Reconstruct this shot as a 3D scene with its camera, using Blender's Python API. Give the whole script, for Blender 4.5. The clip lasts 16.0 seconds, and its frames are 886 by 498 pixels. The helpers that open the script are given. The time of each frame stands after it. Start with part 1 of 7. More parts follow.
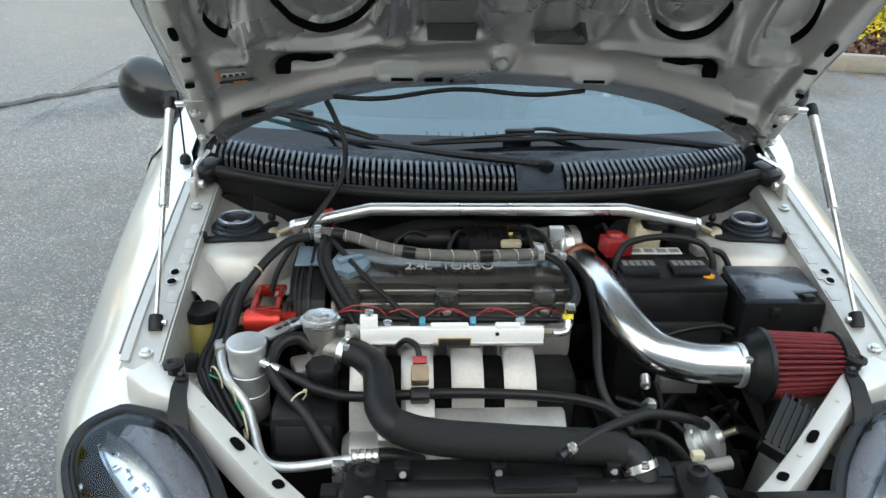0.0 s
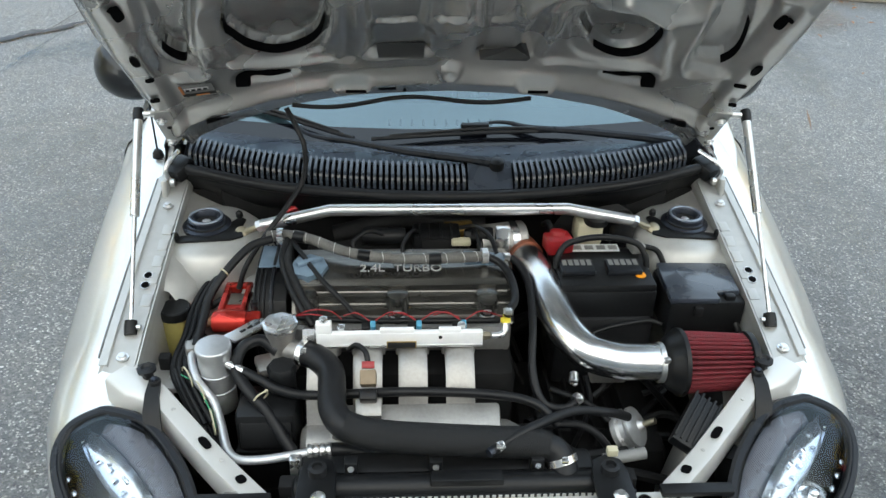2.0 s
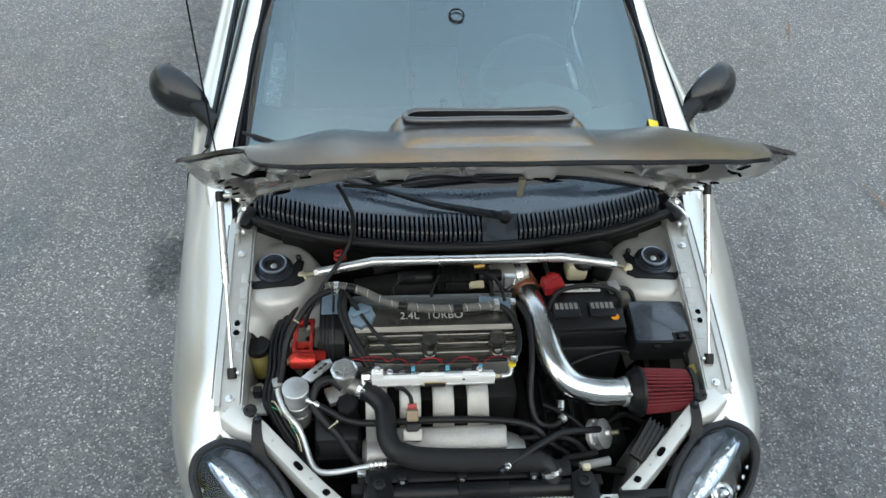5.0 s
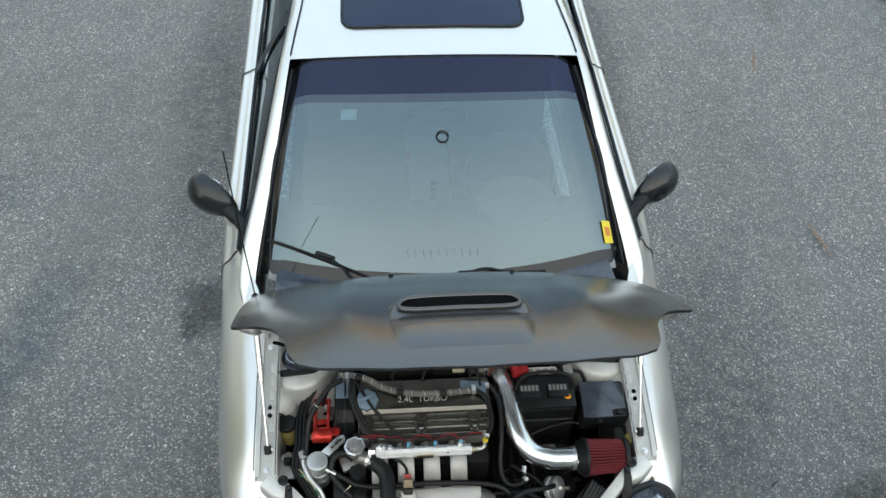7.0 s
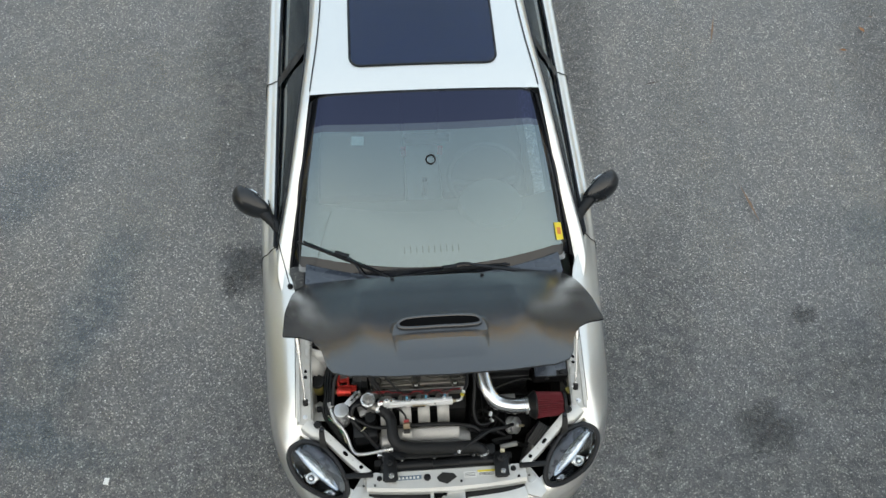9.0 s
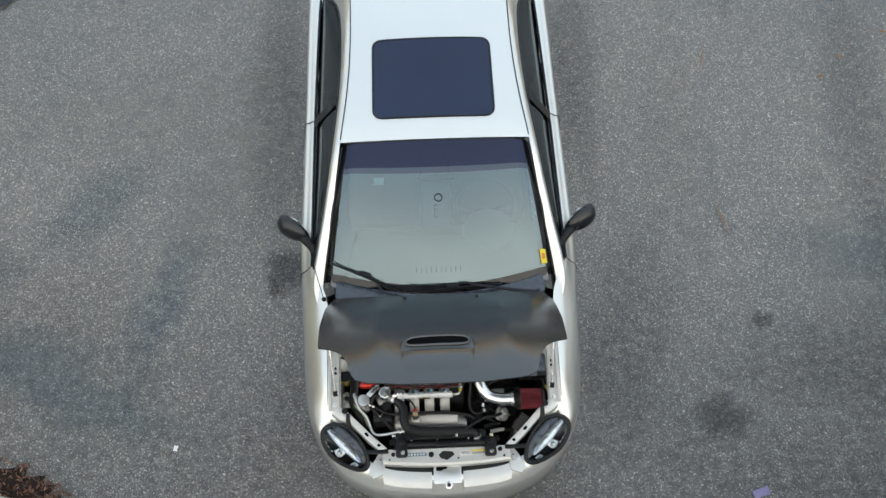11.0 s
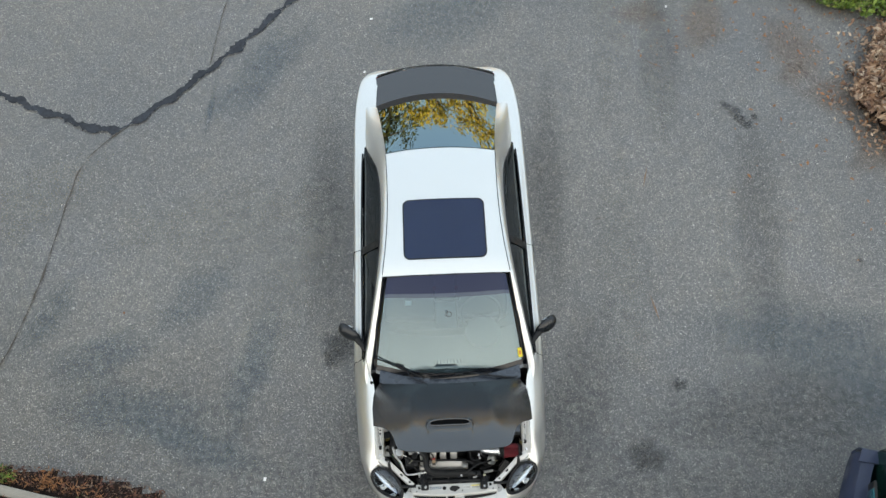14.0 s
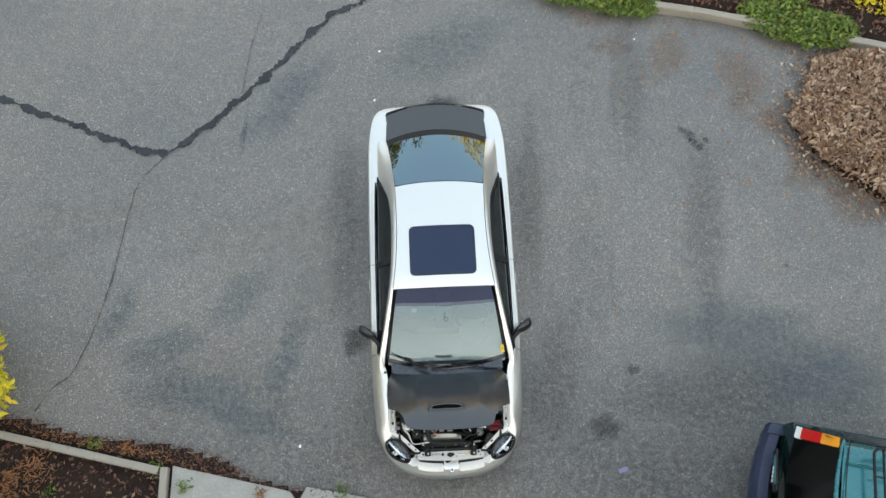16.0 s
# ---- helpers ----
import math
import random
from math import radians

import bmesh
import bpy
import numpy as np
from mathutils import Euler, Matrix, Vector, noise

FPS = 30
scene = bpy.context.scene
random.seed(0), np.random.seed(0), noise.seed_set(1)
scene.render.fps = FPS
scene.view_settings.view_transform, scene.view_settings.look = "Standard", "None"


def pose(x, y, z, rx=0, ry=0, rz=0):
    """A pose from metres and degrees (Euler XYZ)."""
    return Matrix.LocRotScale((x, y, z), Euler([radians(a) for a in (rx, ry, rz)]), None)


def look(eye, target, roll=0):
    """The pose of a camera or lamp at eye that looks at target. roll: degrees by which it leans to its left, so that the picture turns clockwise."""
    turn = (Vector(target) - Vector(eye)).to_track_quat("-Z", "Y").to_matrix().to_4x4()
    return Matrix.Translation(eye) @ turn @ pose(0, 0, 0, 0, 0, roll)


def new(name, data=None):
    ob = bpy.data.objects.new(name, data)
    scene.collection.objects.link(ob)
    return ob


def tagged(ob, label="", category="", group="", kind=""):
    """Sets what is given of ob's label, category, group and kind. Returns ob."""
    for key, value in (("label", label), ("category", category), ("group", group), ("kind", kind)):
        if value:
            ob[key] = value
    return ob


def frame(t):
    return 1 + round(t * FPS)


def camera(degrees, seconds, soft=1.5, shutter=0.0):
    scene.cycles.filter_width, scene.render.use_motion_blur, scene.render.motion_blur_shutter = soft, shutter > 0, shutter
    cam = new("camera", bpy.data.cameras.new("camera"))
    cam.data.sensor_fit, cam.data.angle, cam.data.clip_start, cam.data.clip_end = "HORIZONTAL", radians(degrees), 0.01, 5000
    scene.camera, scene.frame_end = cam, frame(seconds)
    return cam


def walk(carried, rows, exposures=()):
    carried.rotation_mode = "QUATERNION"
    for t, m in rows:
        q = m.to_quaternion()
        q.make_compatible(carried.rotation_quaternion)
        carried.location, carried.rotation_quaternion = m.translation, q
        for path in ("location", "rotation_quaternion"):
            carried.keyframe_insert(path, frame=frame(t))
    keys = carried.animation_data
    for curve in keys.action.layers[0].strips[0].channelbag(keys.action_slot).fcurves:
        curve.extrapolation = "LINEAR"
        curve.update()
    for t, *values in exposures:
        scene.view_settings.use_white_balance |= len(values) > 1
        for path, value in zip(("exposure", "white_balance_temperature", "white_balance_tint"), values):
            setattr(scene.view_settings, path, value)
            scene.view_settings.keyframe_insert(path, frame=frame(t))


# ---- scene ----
cam = camera(57.9, 16.0)
PATH = [
    (0, (-0.195, -0.629, 1.514), (-0.086, 1.179, 0.666), 1.5),
    (0.5, (-0.179, -0.621, 1.582), (-0.07, 1.215, 0.795), 1.4),
    (1, (-0.162, -0.625, 1.652), (-0.053, 1.227, 0.904), 1.4),
    (1.5, (-0.145, -0.638, 1.695), (-0.036, 1.096, 0.704), 1.5),
    (2, (-0.108, -0.659, 1.723), (0.001, 1.046, 0.683), 1.5),
    (2.5, (-0.141, -0.668, 1.767), (-0.034, 1.029, 0.713), 1.4),
    (3, (-0.171, -0.652, 1.845), (-0.067, 1.019, 0.752), 1.4),
    (3.2, (-0.156, -0.653, 1.899), (-0.053, 1.007, 0.787), 1.4),
    (5.3, (-0.24, -0.639, 2.547), (-0.085, 0.693, 1.063), 3.6),
    (5.5, (-0.249, -0.644, 2.619), (-0.099, 0.65, 1.102), 3.5),
    (6, (-0.291, -0.641, 2.763), (-0.141, 0.632, 1.228), 3.5),
    (6.5, (-0.303, -0.646, 2.938), (-0.158, 0.636, 1.41), 3.2),
    (7, (-0.215, -0.635, 3.156), (-0.067, 0.651, 1.631), 3.2),
    (7.5, (-0.157, -0.617, 3.382), (-0.006, 0.633, 1.828), 3.4),
    (8, (-0.154, -0.659, 3.612), (-0.007, 0.521, 2.004), 3.4),
    (8.5, (-0.186, -0.73, 3.876), (-0.047, 0.379, 2.217), 3.4),
    (9, (-0.2, -0.743, 4.145), (-0.067, 0.294, 2.44), 3.5),
    (9.2, (-0.2, -0.74, 4.243), (-0.068, 0.268, 2.52), 3.7),
    (11.3, (-0.073, -0.893, 5.183), (-0.032, 0.059, 3.424), 0.1),
    (11.5, (-0.11, -0.896, 5.29), (-0.066, 0.055, 3.532), 0.2),
    (12, (-0.146, -0.902, 5.621), (-0.104, 0.05, 3.863), 0.2),
    (12.5, (-0.128, -0.929, 6.01), (-0.085, 0.028, 4.254), 0.1),
    (13, (-0.161, -0.973, 6.452), (-0.12, -0.009, 4.7), 0.0),
    (13.5, (-0.163, -1.025, 6.905), (-0.118, -0.055, 5.157), 0.2),
    (14, (-0.163, -1.064, 7.372), (-0.12, -0.143, 5.597), 0.2),
    (14.5, (-0.161, -1.083, 7.84), (-0.122, -0.248, 6.023), 0.2),
    (15, (-0.161, -1.098, 8.286), (-0.124, -0.281, 6.461), 0.2),
    (15.5, (-0.157, -1.134, 8.729), (-0.121, -0.312, 6.906), 0.0),
    (16, (-0.154, -1.226, 9.199), (-0.116, -0.414, 7.372), 0.1),
]
walk(cam, [(t, look(eye, target, roll)) for t, eye, target, roll in PATH], [(0, 2.3, 7450, 10), (3, 2.22, 7450, 10), (5.5, 2.0, 7350, 9), (9, 1.68, 7900, 12), (12, 1.65, 7900, 13), (16, 1.8, 7900, 12)])


# ---- world, sun ----
world = bpy.data.worlds.new("sky")
scene.world = world
world.use_nodes = True
wn = world.node_tree
SKY = wn.nodes.new("ShaderNodeTexSky")
SKY.sky_type, SKY.sun_disc = "NISHITA", False
SKY.sun_elevation, SKY.sun_rotation = radians(12), radians(188)
SKY.air_density, SKY.dust_density, SKY.ozone_density = 1.0, 1.0, 2.0
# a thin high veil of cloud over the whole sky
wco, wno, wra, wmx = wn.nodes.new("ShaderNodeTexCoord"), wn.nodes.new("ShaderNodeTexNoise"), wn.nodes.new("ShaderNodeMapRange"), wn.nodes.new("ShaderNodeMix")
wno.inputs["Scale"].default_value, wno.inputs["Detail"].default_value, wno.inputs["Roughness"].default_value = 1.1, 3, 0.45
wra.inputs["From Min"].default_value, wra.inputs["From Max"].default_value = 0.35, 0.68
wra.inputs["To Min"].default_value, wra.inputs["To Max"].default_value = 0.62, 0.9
wmx.data_type = "RGBA"
# the veil is bluish overhead and glows pale grey on the sun's side
wgl, wcol = wn.nodes.new("ShaderNodeMapRange"), wn.nodes.new("ShaderNodeMix")
wgl.interpolation_type = "SMOOTHSTEP"
wgl.inputs["From Min"].default_value, wgl.inputs["From Max"].default_value = 0.1, -0.8
wcol.data_type = "RGBA"
wcol.inputs[6].default_value, wcol.inputs[7].default_value = (3.6, 4.9, 6.45, 1), (8.4, 9.0, 9.3, 1)
wn.links.new(wgl.outputs[0], wcol.inputs[0]), wn.links.new(wcol.outputs[2], wmx.inputs[7])
wn.links.new(wco.outputs["Generated"], wno.inputs["Vector"])
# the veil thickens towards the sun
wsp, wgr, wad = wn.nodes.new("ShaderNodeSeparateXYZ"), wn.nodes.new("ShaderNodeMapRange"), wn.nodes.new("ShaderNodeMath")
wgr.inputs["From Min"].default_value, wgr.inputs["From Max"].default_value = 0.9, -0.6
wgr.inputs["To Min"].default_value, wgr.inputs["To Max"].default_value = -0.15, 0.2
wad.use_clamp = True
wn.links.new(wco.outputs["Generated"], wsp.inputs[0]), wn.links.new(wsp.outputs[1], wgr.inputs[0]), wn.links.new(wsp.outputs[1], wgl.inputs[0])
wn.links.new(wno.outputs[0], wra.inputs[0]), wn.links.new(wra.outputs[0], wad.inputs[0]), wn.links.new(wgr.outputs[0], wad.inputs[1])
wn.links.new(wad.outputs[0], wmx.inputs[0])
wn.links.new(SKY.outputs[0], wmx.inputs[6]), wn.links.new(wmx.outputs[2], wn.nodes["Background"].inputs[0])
wn.nodes["Background"].inputs[1].default_value = 0.092
sun = new("sun", bpy.data.lights.new("sun", "SUN"))
# a low sun that reaches only the trees behind the yard
sun.data.energy, sun.data.angle, sun.data.color = 5.0, radians(0.6), (1.0, 0.74, 0.42)
sun.matrix_world = look((0, 0, 30), (1.4, 10.0, 30 - 1.8))


# ---- materials ----
def nodes_of(name):
    m = bpy.data.materials.new(name)
    m.use_nodes = True
    return m, m.node_tree, m.node_tree.nodes["Principled BSDF"]


def mat(name, color, rough=0.5, metal=0.0, grain=0.0, scale=60.0, spread=0.15, coat=0.0, wear=0.0, stretch=None):
    """A surface with fine grain (bump), colour varied at two scales and roughness that wanders."""
    m, t, b = nodes_of(name)
    co = t.nodes.new("ShaderNodeTexCoord")
    src = co.outputs["Object"]
    if stretch:
        mp = t.nodes.new("ShaderNodeMapping")
        mp.inputs["Scale"].default_value = stretch
        t.links.new(src, mp.inputs[0])
        src = mp.outputs[0]
    big = t.nodes.new("ShaderNodeTexNoise")
    big.inputs["Scale"].default_value, big.inputs["Detail"].default_value = scale * 0.12, 5
    small = t.nodes.new("ShaderNodeTexNoise")
    small.inputs["Scale"].default_value, small.inputs["Detail"].default_value = scale, 3
    for n in (big, small):
        t.links.new(src, n.inputs["Vector"])
    add = t.nodes.new("ShaderNodeMath")
    add.operation = "ADD"
    t.links.new(big.outputs[0], add.inputs[0]), t.links.new(small.outputs[0], add.inputs[1])
    ramp = t.nodes.new("ShaderNodeValToRGB")
    c = Vector(color)
    lo, hi = c * (1 - spread), c * (1 + spread)
    ramp.color_ramp.elements[0].position, ramp.color_ramp.elements[1].position = 0.3, 0.7
    ramp.color_ramp.elements[0].color = (*lo, 1)
    ramp.color_ramp.elements[1].color = (*[min(1, v) for v in hi], 1)
    half = t.nodes.new("ShaderNodeMath")
    half.operation, half.inputs[1].default_value = "MULTIPLY", 0.5
    t.links.new(add.outputs[0], half.inputs[0]), t.links.new(half.outputs[0], ramp.inputs[0])
    t.links.new(ramp.outputs[0], b.inputs["Base Color"])
    rr = t.nodes.new("ShaderNodeMapRange")
    rr.inputs["To Min"].default_value, rr.inputs["To Max"].default_value = max(0.02, rough - 0.12 - wear), min(1, rough + 0.12 + wear)
    rr.inputs["From Min"].default_value, rr.inputs["From Max"].default_value = 0.3, 0.7
    t.links.new(big.outputs[0], rr.inputs[0]), t.links.new(rr.outputs[0], b.inputs["Roughness"])
    b.inputs["Metallic"].default_value = metal
    if max(color) < 0.05:
        b.inputs["Specular IOR Level"].default_value = 0.25
    b.inputs["Coat Weight"].default_value = coat
    b.inputs["Coat Roughness"].default_value = 0.04
    if grain:
        bp = t.nodes.new("ShaderNodeBump")
        bp.inputs["Strength"].default_value, bp.inputs["Distance"].default_value = grain, 0.002
        t.links.new(small.outputs[0], bp.inputs["Height"]), t.links.new(bp.outputs[0], b.inputs["Normal"])
    return m


def glass_mat(name, tint, gloss_rough=0.01, ior=1.5, film=0.0, sheen=(0.84, 0.94, 1.0)):
    """Thin tinted car glass: a mirror by Fresnel over a tinted clear pane. sheen: blue put into the reflection."""
    m = bpy.data.materials.new(name)
    m.use_nodes = True
    t = m.node_tree
    t.nodes.remove(t.nodes["Principled BSDF"])
    clear, gloss = t.nodes.new("ShaderNodeBsdfTransparent"), t.nodes.new("ShaderNodeBsdfGlossy")
    clear.inputs[0].default_value = (*tint, 1)
    gloss.inputs["Roughness"].default_value = gloss_rough
    gloss.inputs[0].default_value = (*sheen, 1)
    fr, mx = t.nodes.new("ShaderNodeFresnel"), t.nodes.new("ShaderNodeMixShader")
    fr.inputs["IOR"].default_value = ior
    t.links.new(fr.outputs[0], mx.inputs[0]), t.links.new(clear.outputs[0], mx.inputs[1]), t.links.new(gloss.outputs[0], mx.inputs[2])
    last = mx.outputs[0]
    if film:
        # uneven pale blue diffuse layer: painted haze that brightens the pane
        dust, fx, no, rg, co = (t.nodes.new(n) for n in ("ShaderNodeBsdfDiffuse", "ShaderNodeMixShader", "ShaderNodeTexNoise", "ShaderNodeMapRange", "ShaderNodeTexCoord"))
        dust.inputs[0].default_value = (0.5, 0.66, 0.74, 1)
        no.inputs["Scale"].default_value, no.inputs["Detail"].default_value = 4, 6
        rg.inputs["To Min"].default_value, rg.inputs["To Max"].default_value = film * 0.6, film * 1.4
        t.links.new(co.outputs["Object"], no.inputs["Vector"]), t.links.new(no.outputs[0], rg.inputs[0]), t.links.new(rg.outputs[0], fx.inputs[0])
        t.links.new(last, fx.inputs[1]), t.links.new(dust.outputs[0], fx.inputs[2])
        last = fx.outputs[0]
    t.links.new(last, t.nodes["Material Output"].inputs[0])
    return m


def asphalt_mat():
    """Worn asphalt: pale stone chips, dark binder, broad bluish and brownish patches, oil spots."""
    m, t, b = nodes_of("asphalt")
    co = t.nodes.new("ShaderNodeTexCoord")
    P = co.outputs["Object"]

    def noise_at(scale, detail=4, rough=0.5):
        n = t.nodes.new("ShaderNodeTexNoise")
        n.inputs["Scale"].default_value, n.inputs["Detail"].default_value, n.inputs["Roughness"].default_value = scale, detail, rough
        t.links.new(P, n.inputs["Vector"])
        return n.outputs[0]

    def ramp(fac, *stops):
        r = t.nodes.new("ShaderNodeValToRGB")
        while len(r.color_ramp.elements) < len(stops):
            r.color_ramp.elements.new(0.5)
        for e, (p, c) in zip(r.color_ramp.elements, stops):
            e.position, e.color = p, (*c, 1)
        t.links.new(fac, r.inputs[0])
        return r.outputs[0]

    def mix(fac, a, c, kind="MIX"):
        x = t.nodes.new("ShaderNodeMix")
        x.data_type, x.blend_type = "RGBA", kind
        for sock, v in ((x.inputs[0], fac), (x.inputs[6], a), (x.inputs[7], c)):
            if isinstance(v, (int, float)):
                sock.default_value = v
            elif isinstance(v, tuple):
                sock.default_value = (*v, 1)
            else:
                t.links.new(v, sock)
        return x.outputs[2]

    base = ramp(noise_at(0.3, 6, 0.6), (0.3, (0.09, 0.095, 0.1)), (0.5, (0.118, 0.116, 0.111)), (0.7, (0.146, 0.14, 0.129)))
    blotch = ramp(noise_at(5.0, 9, 0.75), (0.3, (0.8, 0.82, 0.85)), (0.5, (1.0, 1.0, 1.0)), (0.72, (1.14, 1.11, 1.05)))
    col = mix(1.0, base, blotch, "MULTIPLY")
    damp = ramp(noise_at(0.6, 9, 0.7), (0.53, (0, 0, 0)), (0.7, (0.3, 0.3, 0.3)))
    col = mix(damp, col, (0.075, 0.092, 0.125))
    v = t.nodes.new("ShaderNodeTexVoronoi")
    v.inputs["Scale"].default_value = 160
    t.links.new(P, v.inputs["Vector"])
    sep = t.nodes.new("ShaderNodeSeparateColor")
    t.links.new(v.outputs["Color"], sep.inputs[0])
    chip = ramp(sep.outputs[0], (0.0, (0.4, 0.41, 0.44)), (0.5, (0.9, 0.9, 0.92)), (0.88, (1.4, 1.38, 1.33)), (0.95, (3.4, 3.3, 3.1)))
    col = mix(1.0, col, chip, "MULTIPLY")
    v2 = t.nodes.new("ShaderNodeTexVoronoi")
    v2.inputs["Scale"].default_value = 46
    t.links.new(P, v2.inputs["Vector"])
    sp2 = t.nodes.new("ShaderNodeSeparateColor")
    t.links.new(v2.outputs["Color"], sp2.inputs[0])
    pick = ramp(sp2.outputs[1], (0.6, (0, 0, 0)), (0.7, (0.5, 0.5, 0.5)), (0.95, (1, 1, 1)))
    near = ramp(v2.outputs["Distance"], (0.13, (1, 1, 1)), (0.2, (0, 0, 0)))
    both = mix(1.0, pick, near, "MULTIPLY")
    col = mix(both, col, (0.6, 0.585, 0.55))
    v3 = t.nodes.new("ShaderNodeTexVoronoi")
    v3.inputs["Scale"].default_value = 15
    t.links.new(P, v3.inputs["Vector"])
    sp3 = t.nodes.new("ShaderNodeSeparateColor")
    t.links.new(v3.outputs["Color"], sp3.inputs[0])
    rare = ramp(sp3.outputs[1], (0.5, (0, 0, 0)), (0.6, (0.5, 0.5, 0.5)), (0.9, (1, 1, 1)))
    spot = ramp(v3.outputs["Distance"], (0.075, (1, 1, 1)), (0.1, (0, 0, 0)))
    col = mix(mix(1.0, rare, spot, "MULTIPLY"), col, (0.62, 0.6, 0.56))
    mid = ramp(noise_at(48, 3, 0.6), (0.33, (0.88, 0.88, 0.89)), (0.5, (1, 1, 1)), (0.68, (1.12, 1.11, 1.1)))
    col = mix(1.0, col, mid, "MULTIPLY")
    t.links.new(col, b.inputs["Base Color"])
    b.inputs["Roughness"].default_value, b.inputs["Specular IOR Level"].default_value = 0.5, 1.0
    bp = t.nodes.new("ShaderNodeBump")
    bp.inputs["Strength"].default_value, bp.inputs["Distance"].default_value = 0.6, 0.005
    t.links.new(v.outputs["Distance"], bp.inputs["Height"]), t.links.new(bp.outputs[0], b.inputs["Normal"])
    return m


def paint_mat():
    """Silver metallic car paint with fine flake under clear coat."""
    m, t, b = nodes_of("silver_paint")
    co, v = t.nodes.new("ShaderNodeTexCoord"), t.nodes.new("ShaderNodeTexVoronoi")
    v.inputs["Scale"].default_value = 900
    t.links.new(co.outputs["Object"], v.inputs["Vector"])
    r = t.nodes.new("ShaderNodeValToRGB")
    r.color_ramp.elements[0].color, r.color_ramp.elements[1].color = (0.67, 0.665, 0.64, 1), (0.78, 0.775, 0.745, 1)
    sp = t.nodes.new("ShaderNodeSeparateColor")
    t.links.new(v.outputs["Color"], sp.inputs[0]), t.links.new(sp.outputs[0], r.inputs[0])
    t.links.new(r.outputs[0], b.inputs["Base Color"])
    b.inputs["Metallic"].default_value, b.inputs["Roughness"].default_value = 0.9, 0.36
    b.inputs["Coat Weight"].default_value, b.inputs["Coat Roughness"].default_value = 0.8, 0.03
    return m


def carbon_mat():
    """Satin black carbon weave."""
    m, t, b = nodes_of("carbon_weave")
    co = t.nodes.new("ShaderNodeTexCoord")
    ck, mp = t.nodes.new("ShaderNodeTexChecker"), t.nodes.new("ShaderNodeMapping")
    ck.inputs["Scale"].default_value = 230
    mp.inputs["Rotation"].default_value = (0, 0, radians(38))
    t.links.new(co.outputs["Object"], mp.inputs[0])
    ck.inputs[1].default_value, ck.inputs[2].default_value = (0.006, 0.007, 0.009, 1), (0.017, 0.018, 0.021, 1)
    t.links.new(mp.outputs[0], ck.inputs[0]), t.links.new(ck.outputs[0], b.inputs["Base Color"])
    n, rr = t.nodes.new("ShaderNodeTexNoise"), t.nodes.new("ShaderNodeMapRange")
    n.inputs["Scale"].default_value, n.inputs["Detail"].default_value = 6, 6
    rr.inputs["To Min"].default_value, rr.inputs["To Max"].default_value = 0.2, 0.3
    t.links.new(co.outputs["Object"], n.inputs["Vector"]), t.links.new(n.outputs[0], rr.inputs[0]), t.links.new(rr.outputs[0], b.inputs["Roughness"])
    b.inputs["Metallic"].default_value, b.inputs["Specular IOR Level"].default_value = 0.0, 0.1
    b.inputs["Coat Weight"].default_value, b.inputs["Coat Roughness"].default_value, b.inputs["Coat IOR"].default_value = 1.0, 0.26, 1.8
    return m


ASPHALT, PAINT, CARBON = asphalt_mat(), paint_mat(), carbon_mat()
BARE = mat("bare_silver_panel", (0.46, 0.46, 0.445), 0.4, 0.4, 0.06, 40, 0.1)
UNDER = mat("grey_hood_underside", (0.53, 0.522, 0.505), 0.3, 0.72, 0.03, 30, 0.07)
SLOT = mat("shaded_slot", (0.05, 0.05, 0.05), 0.5, 0.3, 0, 20, 0.2)
WHITE = mat("white_panel", (0.58, 0.58, 0.565), 0.36, 0.35, 0.04, 30, 0.04)
BLACK = mat("black_plastic", (0.009, 0.0095, 0.0105), 0.4, 0, 0.1, 120, 0.25)
MATTE = mat("matte_black_plastic", (0.013, 0.0135, 0.015), 0.5, 0, 0.25, 300, 0.2)
TRIM = mat("satin_black_trim", (0.012, 0.014, 0.018), 0.35, 0, 0.05, 150, 0.2)
RUBBER = mat("rubber_hose", (0.0105, 0.011, 0.0125), 0.42, 0, 0.15, 90, 0.25)
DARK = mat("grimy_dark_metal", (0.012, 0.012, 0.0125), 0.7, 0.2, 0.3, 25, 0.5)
GLASS = glass_mat("windshield_glass", (0.5, 0.7, 0.77), 0.01, 2.4, 0.02, (0.74, 0.93, 1.0))
FRIT = mat("black_glass_border", (0.008, 0.009, 0.012), 0.14, 0, 0, 60, 0.1, coat=0.5)
SHADE = glass_mat("tinted_band_glass", (0.05, 0.06, 0.16), 0.01, 1.7, 0.0, (0.55, 0.62, 1.0))
PRIVACY = glass_mat("dark_tinted_glass", (0.035, 0.04, 0.045), 0.01, 1.5)
# near-black, hardly any gloss: shade inside openings put into the colour
HOLE = mat("shade_black", (0.003, 0.003, 0.0035), 0.9, 0, 0, 20, 0.2)
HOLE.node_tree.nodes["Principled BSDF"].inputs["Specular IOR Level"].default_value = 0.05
REARGLASS = glass_mat("rear_window_glass", (0.03, 0.045, 0.07), 0.01, 2.7, 0.0, (0.62, 0.86, 1.0))


# ---- building helpers ----
def finish(bm, smooth=True, angle=40):
    bmesh.ops.recalc_face_normals(bm, faces=bm.faces)
    lim = radians(angle)
    for f in bm.faces:
        f.smooth = smooth
    for e in bm.edges:
        e.smooth = not (len(e.link_faces) == 2 and e.calc_face_angle(0) > lim)
    return bm


